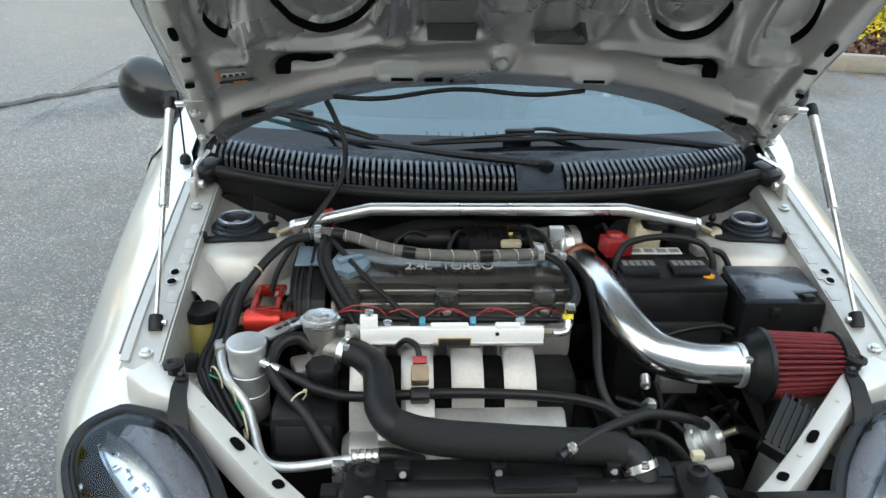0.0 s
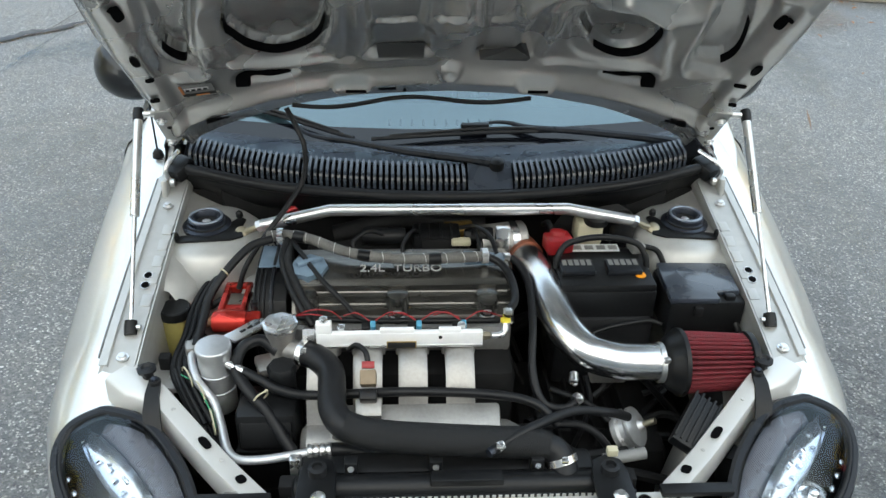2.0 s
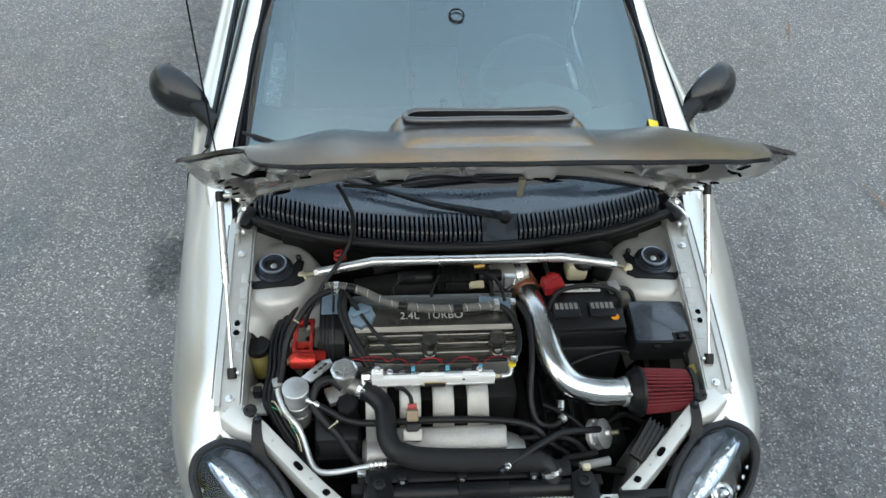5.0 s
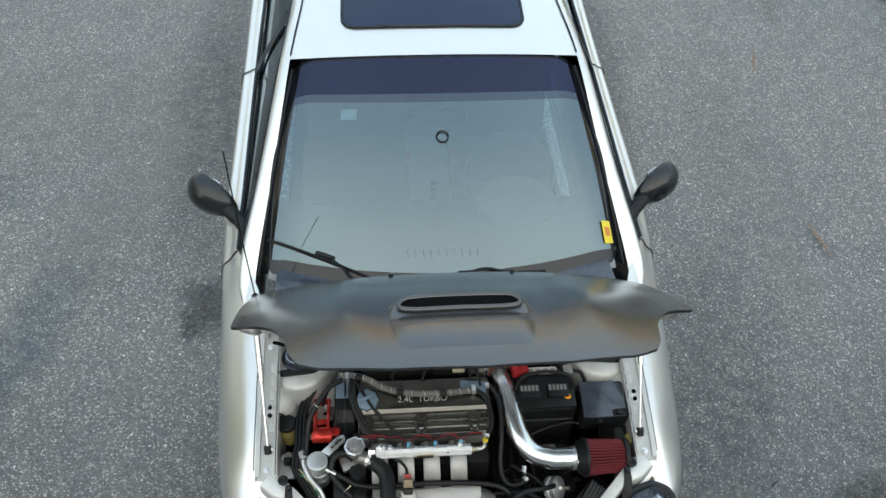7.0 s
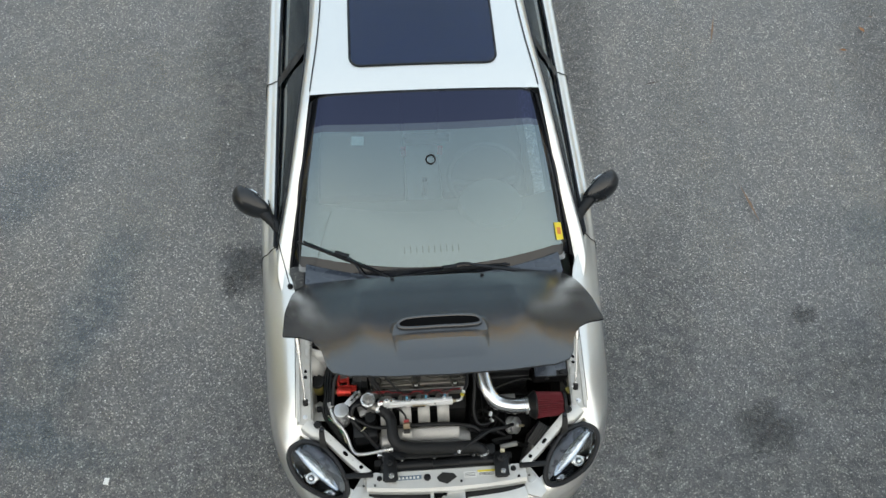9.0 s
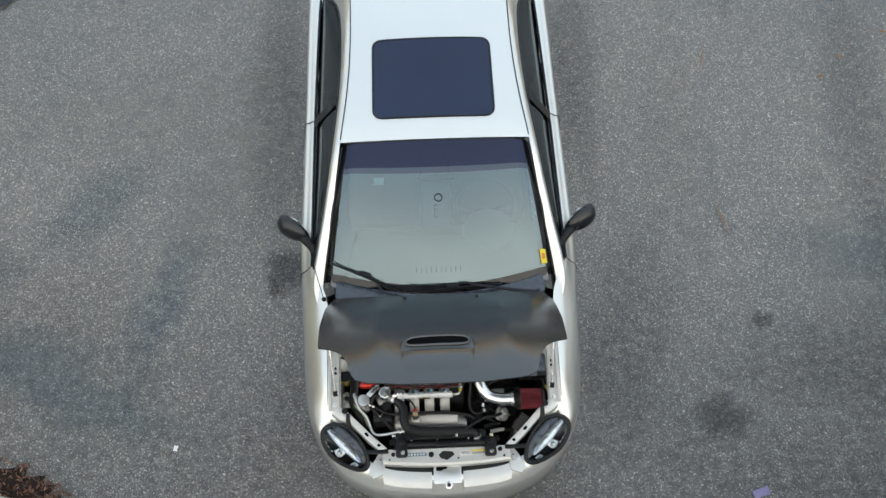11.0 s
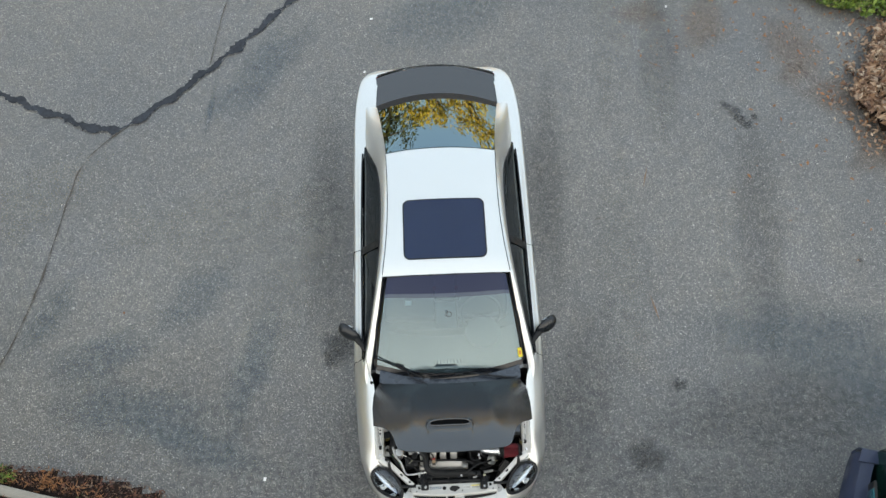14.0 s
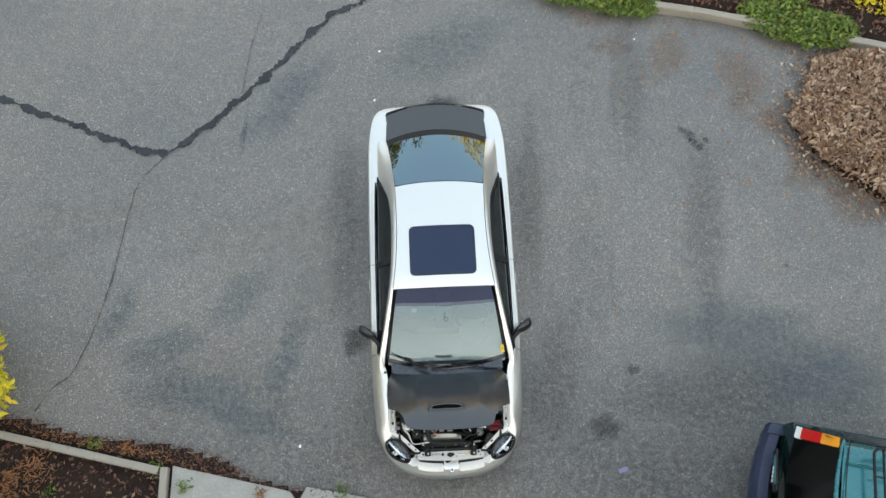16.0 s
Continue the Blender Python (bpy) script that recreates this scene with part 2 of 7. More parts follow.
def part(name, bm, material, parent=None, label="", smooth=True, angle=40):
    """Links a bmesh as one mesh object under a thing or a part."""
    finish(bm, smooth, angle)
    me = bpy.data.meshes.new(name)
    bm.to_mesh(me)
    bm.free()
    me.materials.append(material)
    ob = new(name, me)
    ob.parent = parent
    if label:
        ob["label"] = label
    return ob


def thing(name, label, category, at=(0, 0, 0), group="", kind=""):
    ob = new(name)
    ob.location = at
    return tagged(ob, label, category, group, kind)


def spline(pts, n=8):
    """Catmull-Rom through the points, n steps a span."""
    P = np.array(pts, float)
    Q = np.vstack([2 * P[0] - P[1], P, 2 * P[-1] - P[-2]])
    out = []
    for i in range(1, len(Q) - 2):
        a, b, c, d = Q[i - 1:i + 3]
        for s in np.linspace(0, 1, n, endpoint=False):
            out.append(0.5 * (2 * b + (c - a) * s + (2 * a - 5 * b + 4 * c - d) * s * s + (3 * b - a - 3 * c + d) * s ** 3))
    out.append(P[-1])
    return np.array(out)


def grid(rows, bm=None, closed=False):
    """A sheet of quads through rows of points."""
    bm = bm or bmesh.new()
    V = [[bm.verts.new(p) for p in r] for r in rows]
    for a, b in zip(V, V[1:]):
        k = len(a)
        for j in range(k if closed else k - 1):
            q = [a[j], a[(j + 1) % k], b[(j + 1) % k], b[j]]
            bm.faces.new(q)
    return bm


def solid(bm, depth):
    """Gives a sheet thickness, to the side away from its normals."""
    bmesh.ops.recalc_face_normals(bm, faces=bm.faces)
    r = bmesh.ops.solidify(bm, geom=bm.faces[:], thickness=depth)
    return bm


def tube(pts, r, bm=None, seg=12, n=8, smooth=True, radii=None, caps=True):
    """A hose along a smooth line; radii: radius by span point."""
    bm = bm or bmesh.new()
    C = spline(pts, n) if smooth else np.array(pts, float)
    R = np.interp(np.linspace(0, 1, len(C)), np.linspace(0, 1, len(radii)), radii) if radii is not None else np.full(len(C), r)
    T = np.gradient(C, axis=0)
    T /= np.linalg.norm(T, axis=1)[:, None] + 1e-9
    ref = np.array([0, 0, 1.0]) if abs(T[0][2]) < 0.9 else np.array([1.0, 0, 0])
    u = np.cross(T[0], ref)
    rows = []
    for c, tg, rad in zip(C, T, R):
        u = u - tg * (u @ tg)
        u /= np.linalg.norm(u)
        w = np.cross(tg, u)
        rows.append([c + rad * (math.cos(a) * u + math.sin(a) * w) for a in np.linspace(0, 2 * math.pi, seg, endpoint=False)])
    V = [[bm.verts.new(p) for p in row] for row in rows]
    for a, b in zip(V, V[1:]):
        for j in range(seg):
            bm.faces.new((a[j], a[(j + 1) % seg], b[(j + 1) % seg], b[j]))
    if caps:
        bm.faces.new(V[0][::-1]), bm.faces.new(V[-1])
    return bm


def lathe(profile, at=(0, 0, 0), axis=(0, 0, 1), seg=24, bm=None, lobes=0, depth=0.0):
    """Turns (radius, height) pairs about an axis; lobes ripple the radius."""
    bm = bm or bmesh.new()
    rot = Vector((0, 0, 1)).rotation_difference(Vector(axis)).to_matrix()
    V = []
    for r, h in profile:
        V.append([bm.verts.new(Vector(at) + rot @ Vector((r * (1 + depth * math.cos(lobes * a)) * math.cos(a), r * (1 + depth * math.cos(lobes * a)) * math.sin(a), h)))
                  for a in np.linspace(0, 2 * math.pi, seg, endpoint=False)])
    for a, b in zip(V, V[1:]):
        for j in range(seg):
            bm.faces.new((a[j], a[(j + 1) % seg], b[(j + 1) % seg], b[j]))
    bm.faces.new(V[0][::-1]), bm.faces.new(V[-1])
    return bm


def box(size, at=(0, 0, 0), turn=(0, 0, 0), bevel=0.003, bm=None, taper=1.0, seg=2):
    """A bevelled block, centred at a place; taper narrows its top."""
    own = bmesh.new()
    bmesh.ops.create_cube(own, size=1)
    for v in own.verts:
        k = taper if v.co.z > 0 else 1
        v.co = Vector((v.co.x * size[0] * k, v.co.y * size[1] * k, v.co.z * size[2]))
    if bevel:
        bmesh.ops.bevel(own, geom=own.edges[:] + own.verts[:], offset=min(bevel, min(size) * 0.45), segments=seg, affect="EDGES", profile=0.5)
    bmesh.ops.transform(own, matrix=pose(*at, *turn), verts=own.verts)
    if bm is None:
        return own
    me = bpy.data.meshes.new("tmp")
    own.to_mesh(me)
    bm.from_mesh(me)
    bpy.data.meshes.remove(me)
    own.free()
    return bm


def prism(outline, low, high, bevel=0.0, holes=(), bm=None):
    """An upright plate from an outline in x, y."""
    own = bmesh.new()
    vs = [own.verts.new((x, y, low)) for x, y in outline]
    f = own.faces.new(vs)
    r = bmesh.ops.extrude_face_region(own, geom=[f])
    for v in r["geom"]:
        if isinstance(v, bmesh.types.BMVert):
            v.co.z = high
    if bevel:
        bmesh.ops.bevel(own, geom=[e for e in own.edges], offset=bevel, segments=2, affect="EDGES", profile=0.5)
    if bm is None:
        return own
    me = bpy.data.meshes.new("tmp")
    own.to_mesh(me)
    bm.from_mesh(me)
    bpy.data.meshes.remove(me)
    own.free()
    return bm


def at_y(table, y):
    """Reads a small table of (y, values...) between its rows."""
    T = np.array(table, float)
    return [float(np.interp(y, T[:, 0], T[:, i])) for i in range(1, T.shape[1])]


def smooth_table(table, n=60):
    """The same table through a smooth curve."""
    return spline(table, max(2, n // (len(table) - 1)))


def closed_line(pts):
    """A rounded closed outline through a few corners."""
    P = np.array(pts, float)
    Q = np.vstack([P[-2:], P, P[:2]])
    return spline(Q, 5)[10:-10]


# ---- ground ----
def build_ground():
    bm = bmesh.new()
    xs = np.concatenate([[-300, -80, -30], np.linspace(-12, 12, 49), [30, 80, 300]])
    ys = np.concatenate([[-300, -80, -30], np.linspace(-8, 14, 45), [30, 80, 300]])
    grid([[(x, y, 0.012 * noise.noise((x * 0.35, y * 0.35, 0)) - 0.008) for x in xs] for y in ys], bm)
    g = part("ground", bm, ASPHALT)
    tagged(g, "worn grey asphalt driveway with pale stone chips", "driveway", kind="structure")


build_ground()
# unseen grey wall behind the camera, added to keep the low sun off the yard
tagged(part("sun_blocker_wall", box((30, .4, 6.6), (0, -9, 3.3), bevel=.02), mat("sun_blocker_grey", (.3, .3, .29), .8, 0, .2, 3, .1)), "unseen grey wall added to block the low sun", "wall", kind="structure")

# ---- the car ----
car = thing("car", "silver sedan, carbon hood propped open, parked on asphalt", "car")
# half plan of the body: x, y, inward x, inward y, top height, depth of the shoulder
STATIONS = [(0, 0, 0, 1, .655, .105), (.27, .022, 0, 1, .655, .10), (.45, .075, -.2, .98, .66, .13), (.585, .155, -.5, .86, .68, .16),
            (.685, .27, -.75, .66, .725, .17), (.753, .41, -.93, .37, .775, .148), (.787, .57, -1, .05, .84, .164), (.806, .8, -1, 0, .893, .183),
            (.82, 1.05, -1, 0, .938, .178), (.832, 1.25, -1, 0, .955, .114), (.836, 1.6, -1, 0, .957, .111), (.842, 2.4, -1, 0, .965, .11),
            (.85, 3.2, -1, 0, .985, .12), (.845, 3.75, -1, 0, 1.0, .23), (.815, 4.1, -.98, -.1, .985, .225), (.76, 4.29, -.85, -.5, .965, .2),
            (.64, 4.39, -.4, -.9, .955, .13), (.4, 4.42, -.1, -1, .95, .08), (0, 4.43, 0, -1, .95, .08)]


# plan of a headlight's opening, for the side with positive x
LAMP = closed_line([(.603, .378), (.662, .356), (.668, .3), (.617, .219), (.523, .165), (.45, .153), (.427, .192), (.457, .273), (.513, .34), (.557, .366)])
LAMP_MID = LAMP.mean(axis=0)


def in_lamp(p, shrink=0.97):
    x, y = abs(p.x), p.y
    x, y = LAMP_MID[0] + (x - LAMP_MID[0]) / shrink, LAMP_MID[1] + (y - LAMP_MID[1]) / shrink
    inside = False
    for (ax, ay), (bx, by) in zip(LAMP, np.roll(LAMP, -1, axis=0)):
        if (ay > y) != (by > y) and x < (bx - ax) * (y - ay) / (by - ay) + ax:
            inside = not inside
    return inside


def side_profile(s):
    x, y, ix, iy, zt, d = s
    k = math.hypot(ix, iy)
    ix, iy = ix / k, iy / k
    o = [0.07, 0.02, 0.004, 0.0, 0.008, 0.03, 0.065, 0.065 + (d - 0.065) * 0.5, d]
    r = min(1, max(0, (1.5 - y) / 0.35)) * min(1, max(0, (y - 0.36) / 0.2))
    z = [0.19, 0.24, 0.36, 0.5, 0.5 + (zt - 0.5) * (0.5 - 0.06 * r), zt - 0.05 - 0.075 * r, zt - 0.018 - 0.055 * r, zt - 0.004 - 0.02 * r, zt]
    return [(x + ix * a, y + iy * a, h) for a, h in zip(o, z)]


def body_panel(name, a, b, sign, label="", material=None):
    """The skin of one side between two stations of the plan, with thickness."""
    S = spline(STATIONS, 10)[a * 10:b * 10 + 1]
    rows = [[(sign * p[0], p[1], p[2]) for p in spline(side_profile(s), 4)] for s in S]
    bm = grid(rows)
    for wy in (0.86, 3.53):
        gone = [f for f in bm.faces if math.hypot(f.calc_center_median().y - wy, f.calc_center_median().z - 0.3) < 0.335 and f.calc_center_median().z < 0.66]
        bmesh.ops.delete(bm, geom=gone, context="FACES")
    bmesh.ops.delete(bm, geom=[f for f in bm.faces if f.calc_center_median().z > 0.5 and in_lamp(f.calc_center_median())], context="FACES")
    bmesh.ops.remove_doubles(bm, verts=bm.verts, dist=0.0005)
    return part(name, bm, material or PAINT, car, label)


for sg in (-1, 1):
    body_panel("front_bumper_half", 0, 4, sg)
    body_panel("fender", 4, 9, sg)
    body_panel("front_door", 9, 11, sg)
    body_panel("rear_door", 11, 12, sg)
    body_panel("quarter_panel", 12, 15, sg)
    body_panel("rear_bumper_half", 15, 18, sg)

RAIL_IN = [(1.02, .665, .885), (1.16, .66, .95), (1.5, .595, 1.15), (1.83, .535, 1.345), (2.15, .497, 1.39), (2.5, .48, 1.41), (3.0, .49, 1.40), (3.4, .53, 1.215), (3.84, .59, 1.0)]
RAIL_OUT = [(1.02, .70, .89), (1.16, .72, .955), (1.5, .652, 1.115), (1.83, .59, 1.27), (2.2, .552, 1.318), (2.6, .545, 1.318), (2.93, .572, 1.262), (3.18, .645, 1.13), (3.4, .7, 1.02), (3.84, .70, 1.0)]
BELT = [(1.16, .725, .955), (1.6, .73, .957), (2.4, .738, .965), (3.2, .732, .985), (3.4, .715, 1.01)]
RI, RO, BE = smooth_table(RAIL_IN), smooth_table(RAIL_OUT), smooth_table(BELT)


def rail(sg):
    rows = []
    for y in np.linspace(1.02, 3.84, 74):
        a, b = np.array(at_y(RI, y)), np.array(at_y(RO, y))
        r = []
        for k in np.linspace(0, 1, 7):
            p = a + (b - a) * k
            puff = 0.016 * math.sin(math.pi * k)
            r.append((sg * (p[0] + puff * 0.6), y, p[1] + puff))
        rows.append(r)
    return grid(rows)


def side_glass(sg):
    rows = []
    for y in np.linspace(1.22, 3.36, 50):
        a, b = np.array(at_y(RO, y)), np.array(at_y(BE, y))
        rows.append([(sg * (a[0] + (b[0] - a[0]) * k + 0.012 * math.sin(math.pi * k) - 0.008), y, a[1] + (b[1] - a[1]) * k) for k in np.linspace(0, 1, 6)])
    return grid(rows)


ROOF_Z = smooth_table([(1.80, 1.352), (1.96, 1.388), (2.3, 1.428), (2.65, 1.44), (3.0, 1.418), (3.08, 1.40)])


def roof_point(x, y):
    w, zr = at_y(RI, min(max(y, 1.83), 3.02))
    zc = at_y(ROOF_Z, y)[0]
    k = min(1, abs(x) / w)
    return (x, y, zc + (min(zr, zc) - zc) * k ** 2.2)


def roof():
    rows = []
    for k in np.linspace(0, 1, 28):
        r = []
        for u in np.linspace(-1, 1, 33):
            y = 1.825 + (3.015 + 0.04 * (1 - u * u) - 1.825) * k
            w = at_y(RI, min(max(y, 1.83), 3.0))[0]
            r.append(roof_point(u * w, y))
        rows.append(r)
    return grid(rows)


for sg in (-1, 1):
    part("roof_rail", rail(sg), PAINT, car)
    part("side_window", side_glass(sg), PRIVACY, car, "dark tinted side glass")
roof_part = part("roof", roof(), PAINT, car, "silver painted roof panel")


def windshield_point(u, v):
    """u from side to side, -1 to 1; v from the cowl, 0, to the roof, 1."""
    wb, wt = 0.662, 0.533
    bow = 1 - u * u
    yb, yt = 1.17 - 0.13 * bow, 1.828
    zb, zt = 0.945 + 0.012 * bow, 1.338 + 0.017 * bow
    x = u * (wb + (wt - wb) * v)
    return (x, yb + (yt - yb) * v - 0.02 * math.sin(math.pi * v) * 0.5, zb + (zt - zb) * v + 0.035 * math.sin(math.pi * v) - 0.045 * max(0, (abs(u) - 0.84) / 0.16) ** 2)


def rear_point(u, v):
    wb, wt = 0.595, 0.487
    bow = 1 - u * u
    yb, yt = 3.83 + 0.13 * bow, 3.012 + 0.04 * bow
    zb, zt = 1.014 + 0.01 * bow, 1.398 + 0.01 * bow
    return (u * (wb + (wt - wb) * v), yb + (yt - yb) * v, zb + (zt - zb) * v + 0.006 * math.sin(math.pi * v))


def pane(fn, u0, u1, v0, v1, nu=24, nv=14, lift=0.0):
    return grid([[tuple(Vector(fn(u, v)) + Vector((0, 0, lift))) for u in np.linspace(u0, u1, nu)] for v in np.linspace(v0, v1, nv)])


part("windshield", pane(windshield_point, -0.93, 0.93, 0.06, 0.77), GLASS, car, "windshield mirroring pale sky")
part("windshield_fade", pane(windshield_point, -0.93, 0.93, 0.77, 0.81, 24, 4), glass_mat("half_tinted_glass", (0.28, 0.33, 0.45), 0.01, 2.0, 0.02, (0.7, 0.8, 1.0)), car)
part("windshield_shade_band", pane(windshield_point, -0.93, 0.93, 0.81, 0.985, 24, 5), SHADE, car, "blue tinted shade band of the windshield")
part("rear_window", pane(rear_point, -0.985, 0.985, 0.09, 0.98), REARGLASS, car, "dark curved rear window")
# black band: the gasket, widened to paint the trunk edge's dark reflection
part("rear_window_border", pane(rear_point, -0.99, 0.99, -0.03, 0.09, 24, 4), MATTE, car, "black rear window gasket with painted dark reflection")
for sg in (-1, 1):
    part("windshield_border", pane(windshield_point, sg * 0.93, sg * 1.0, 0.0, 1.0, 8), FRIT, car)
part("windshield_border", pane(windshield_point, -0.93, 0.93, 0.0, 0.06, 24, 3), FRIT, car)
part("windshield_border", pane(windshield_point, -0.93, 0.93, 0.985, 1.0, 24, 2), TRIM, car)


def trunk():
    rows = []
    for k in np.linspace(0, 1, 12):
        r = []
        for u in np.linspace(-1, 1, 25):
            bow = 1 - u * u
            y0, y1 = 3.845 + 0.13 * bow, 4.265 + 0.12 * bow
            y = y0 + (y1 - y0) * k
            z = 0.99 + 0.018 * bow - 0.02 * k + (-0.035 if k == 1 else 0)
            r.append((u * 0.597, y, z))
        rows.append(r)
    return grid(rows)


part("trunk_lid", solid(trunk(), 0.02), CARBON, car, "satin black carbon trunk lid")

# ---- the open hood ----
HD, HN = Vector((0, -0.743, 0.669)), Vector((0, 0.669, 0.743))
HO = Vector((-0.01, 0, 0))


def hood_half_width(s):
    """Half width of the hood by the way up from its hinge."""
    return at_y([(-.06, .578), (.1, .609), (.35, .612), (.60, .592)], s)[0]


def hood_front(x):
    """How far the hood reaches, by the distance from its middle line."""
    return at_y([(0, .938), (.2, .93), (.36, .905), (.425, .872), (.455, .76), (.49, .69), (.54, .64), (.6, .605), (.63, .59)], abs(x))[0]


def hood_rear(x):
    return at_y([(0, .088), (.2, .075), (.35, .042), (.5, -.012), (.6, -.06)], abs(x))[0]


def hood_rise(x, s):
    """Height of the outer skin over the hood's plane."""
    crown = 1.513 - 0.055 * (abs(x) / 0.62) ** 2.4
    nose = -0.06 * max(0, (s - 0.45) / 0.47) ** 2 - 0.018 * max(0, (0.35 - s) / 0.3) ** 2
    ridge = 0.012 * math.exp(-((abs(x) - 0.3) / 0.06) ** 2) * min(1, max(0, (s - 0.1) / 0.2)) * min(1, max(0, (0.85 - s) / 0.2))
    tip = 0.012 * min(1, max(0, (s - 0.35) / 0.35)) - 0.36 * max(0, s - 0.7) ** 2
    return crown + nose + ridge + tip


def hood_point(x, s, off=0.0):
    return HO + Vector((x, 0, 0)) + HD * s + HN * (hood_rise(x, s) + off)


def hood_sheet(off, inset=0.0, nu=61, nv=49):
    rows = []
    for k in np.linspace(0, 1, nv):
        r = []
        for u in np.linspace(-1, 1, nu):
            x = u * 0.618
            s0, s1 = hood_rear(x) + inset, hood_front(x) - inset
            s = s0 + (s1 - s0) * k
            w = hood_half_width(min(s, 0.6)) / 0.618 if s < 0.6 else 0.6 / 0.618
            r.append(hood_point(x * w * (1 - inset), s, off))
        rows.append(r)
    return grid(rows)


# ---- more materials ----
CHROME = mat("polished_aluminium", (0.78, 0.79, 0.8), 0.25, 1.0, 0.02, 15, 0.05, wear=-0.04)
ALLOY = mat("cast_aluminium", (0.37, 0.36, 0.345), 0.48, 0.7, 0.25, 160, 0.12)
BRUSHED = mat("satin_aluminium", (0.7, 0.7, 0.7), 0.3, 0.9, 0.05, 60, 0.08)
RAILM = mat("machined_aluminium", (0.9, 0.9, 0.9), 0.4, 0.1, 0.03, 60, 0.04)
COVER = mat("grey_valve_cover", (0.135, 0.13, 0.12), 0.26, 0.85, 0.2, 60, 0.4, stretch=(.25, 2, 2))
REDM = mat("red_anodised", (0.5, 0.035, 0.025), 0.28, 0.6, 0.03, 60, 0.15)
REDP = mat("red_plastic", (0.3, 0.014, 0.018), 0.4, 0, 0.05, 60, 0.2)
REDF = mat("red_filter_gauze", (0.13, 0.008, 0.014), 0.75, 0, 0.8, 500, 0.35)
YELLOW = mat("yellowed_plastic", (0.36, 0.31, 0.1), 0.5, 0, 0.1, 30, 0.3)
CREAM = mat("cream_plastic", (0.5, 0.46, 0.33), 0.5, 0, 0.1, 30, 0.2)
AMBER = mat("orange_plastic", (0.8, 0.3, 0.02), 0.35, 0, 0.02, 30, 0.1)
BLUEP = mat("blue_connector", (0.06, 0.28, 0.42), 0.45, 0, 0.05, 60, 0.2)
TAN = mat("tan_connector", (0.24, 0.175, 0.11), 0.5, 0, 0.05, 60, 0.2)
PAPER = mat("white_label", (0.72, 0.72, 0.7), 0.5, 0, 0.02, 80, 0.08)
YLABEL = mat("yellow_label", (0.75, 0.6, 0.05), 0.5, 0, 0.02, 80, 0.1)
ORLABEL = mat("orange_label", (0.6, 0.2, 0.05), 0.5, 0, 0.02, 80, 0.1)
BRAID = mat("grey_braid", (0.14, 0.135, 0.125), 0.7, 0.2, 1.0, 420, 0.5)
SLEEVE = mat("ribbed_sleeve", (0.013, 0.0135, 0.0145), 0.5, 0, 1.0, 700, 0.3)
BLUEGREY = mat("blue_grey_plastic", (0.13, 0.19, 0.25), 0.4, 0, 0.1, 80, 0.2)
INK = mat("dark_ink", (0.02, 0.02, 0.02), 0.5, 0, 0, 60, 0.1)
GOLD = mat("brass_gold", (0.45, 0.3, 0.1), 0.35, 0.8, 0.05, 60, 0.2)
STEEL = mat("dull_zinc_steel", (0.3, 0.27, 0.2), 0.4, 0.8, 0.05, 60, 0.2)
RUST = mat("rusty_steel", (0.2, 0.1, 0.06), 0.7, 0.4, 0.3, 60, 0.5)
SILICONE = mat("orange_silicone", (0.32, 0.1, 0.055), 0.5, 0, 0.05, 60, 0.15)
DASH = mat("grey_dashboard", (0.22, 0.225, 0.225), 0.7, 0, 0.5, 250, 0.12)
CLOTH = mat("grey_seat_cloth", (0.1, 0.1, 0.105), 0.9, 0, 0.6, 300, 0.2)
TYRE = mat("tyre_rubber", (0.02, 0.02, 0.021), 0.8, 0, 0.4, 120, 0.25)
LAMPW = mat("bluish_reflector", (0.6, 0.66, 0.74), 0.16, 0.9, 0.02, 40, 0.05)
LENS = glass_mat("clear_lens", (0.92, 0.94, 0.95), 0.01, 1.45)
CRYSTAL = mat("faceted_crystal_chrome", (0.8, 0.84, 0.9), 0.1, 0.9, 0.3, 90, 0.15)
RIBM = mat("pale_ribbed_housing", (0.1, 0.11, 0.14), 0.3, 0.5, 0.05, 200, 0.1)
MIRRORM = mat("mirror_glass", (0.85, 0.87, 0.88), 0.02, 1.0, 0, 10, 0.02, wear=-0.1)


RINGM = mat("worn_blue_steel", (.32, .36, .42), .3, .8, .03, 60, .2)
MOUNTM = mat("satin_blue_black_metal", (.03, .036, .05), .3, .5, .03, 60, .2)
SEAM = mat("grey_seam_sealer", (.2, .2, .195), .5, .1, .05, 60, .15)
SATIN = mat("satin_turned_aluminium", (.6, .61, .62), .42, .8, .06, 90, .1)
# black plastic with the blue of reflected sky put into its base colour
SLAT = mat("sky_tinted_black_plastic", (.032, .04, .054), .3, 0, .1, 120, .25, coat=.5)
SHELL = mat("glossy_black_shell", (.01, .012, .015), .3, 0, .03, 90, .2, coat=.5)

# ---- the open hood ----
def smooth_step(k):
    k = np.clip(k, 0, 1)
    return k * k * (3 - 2 * k)


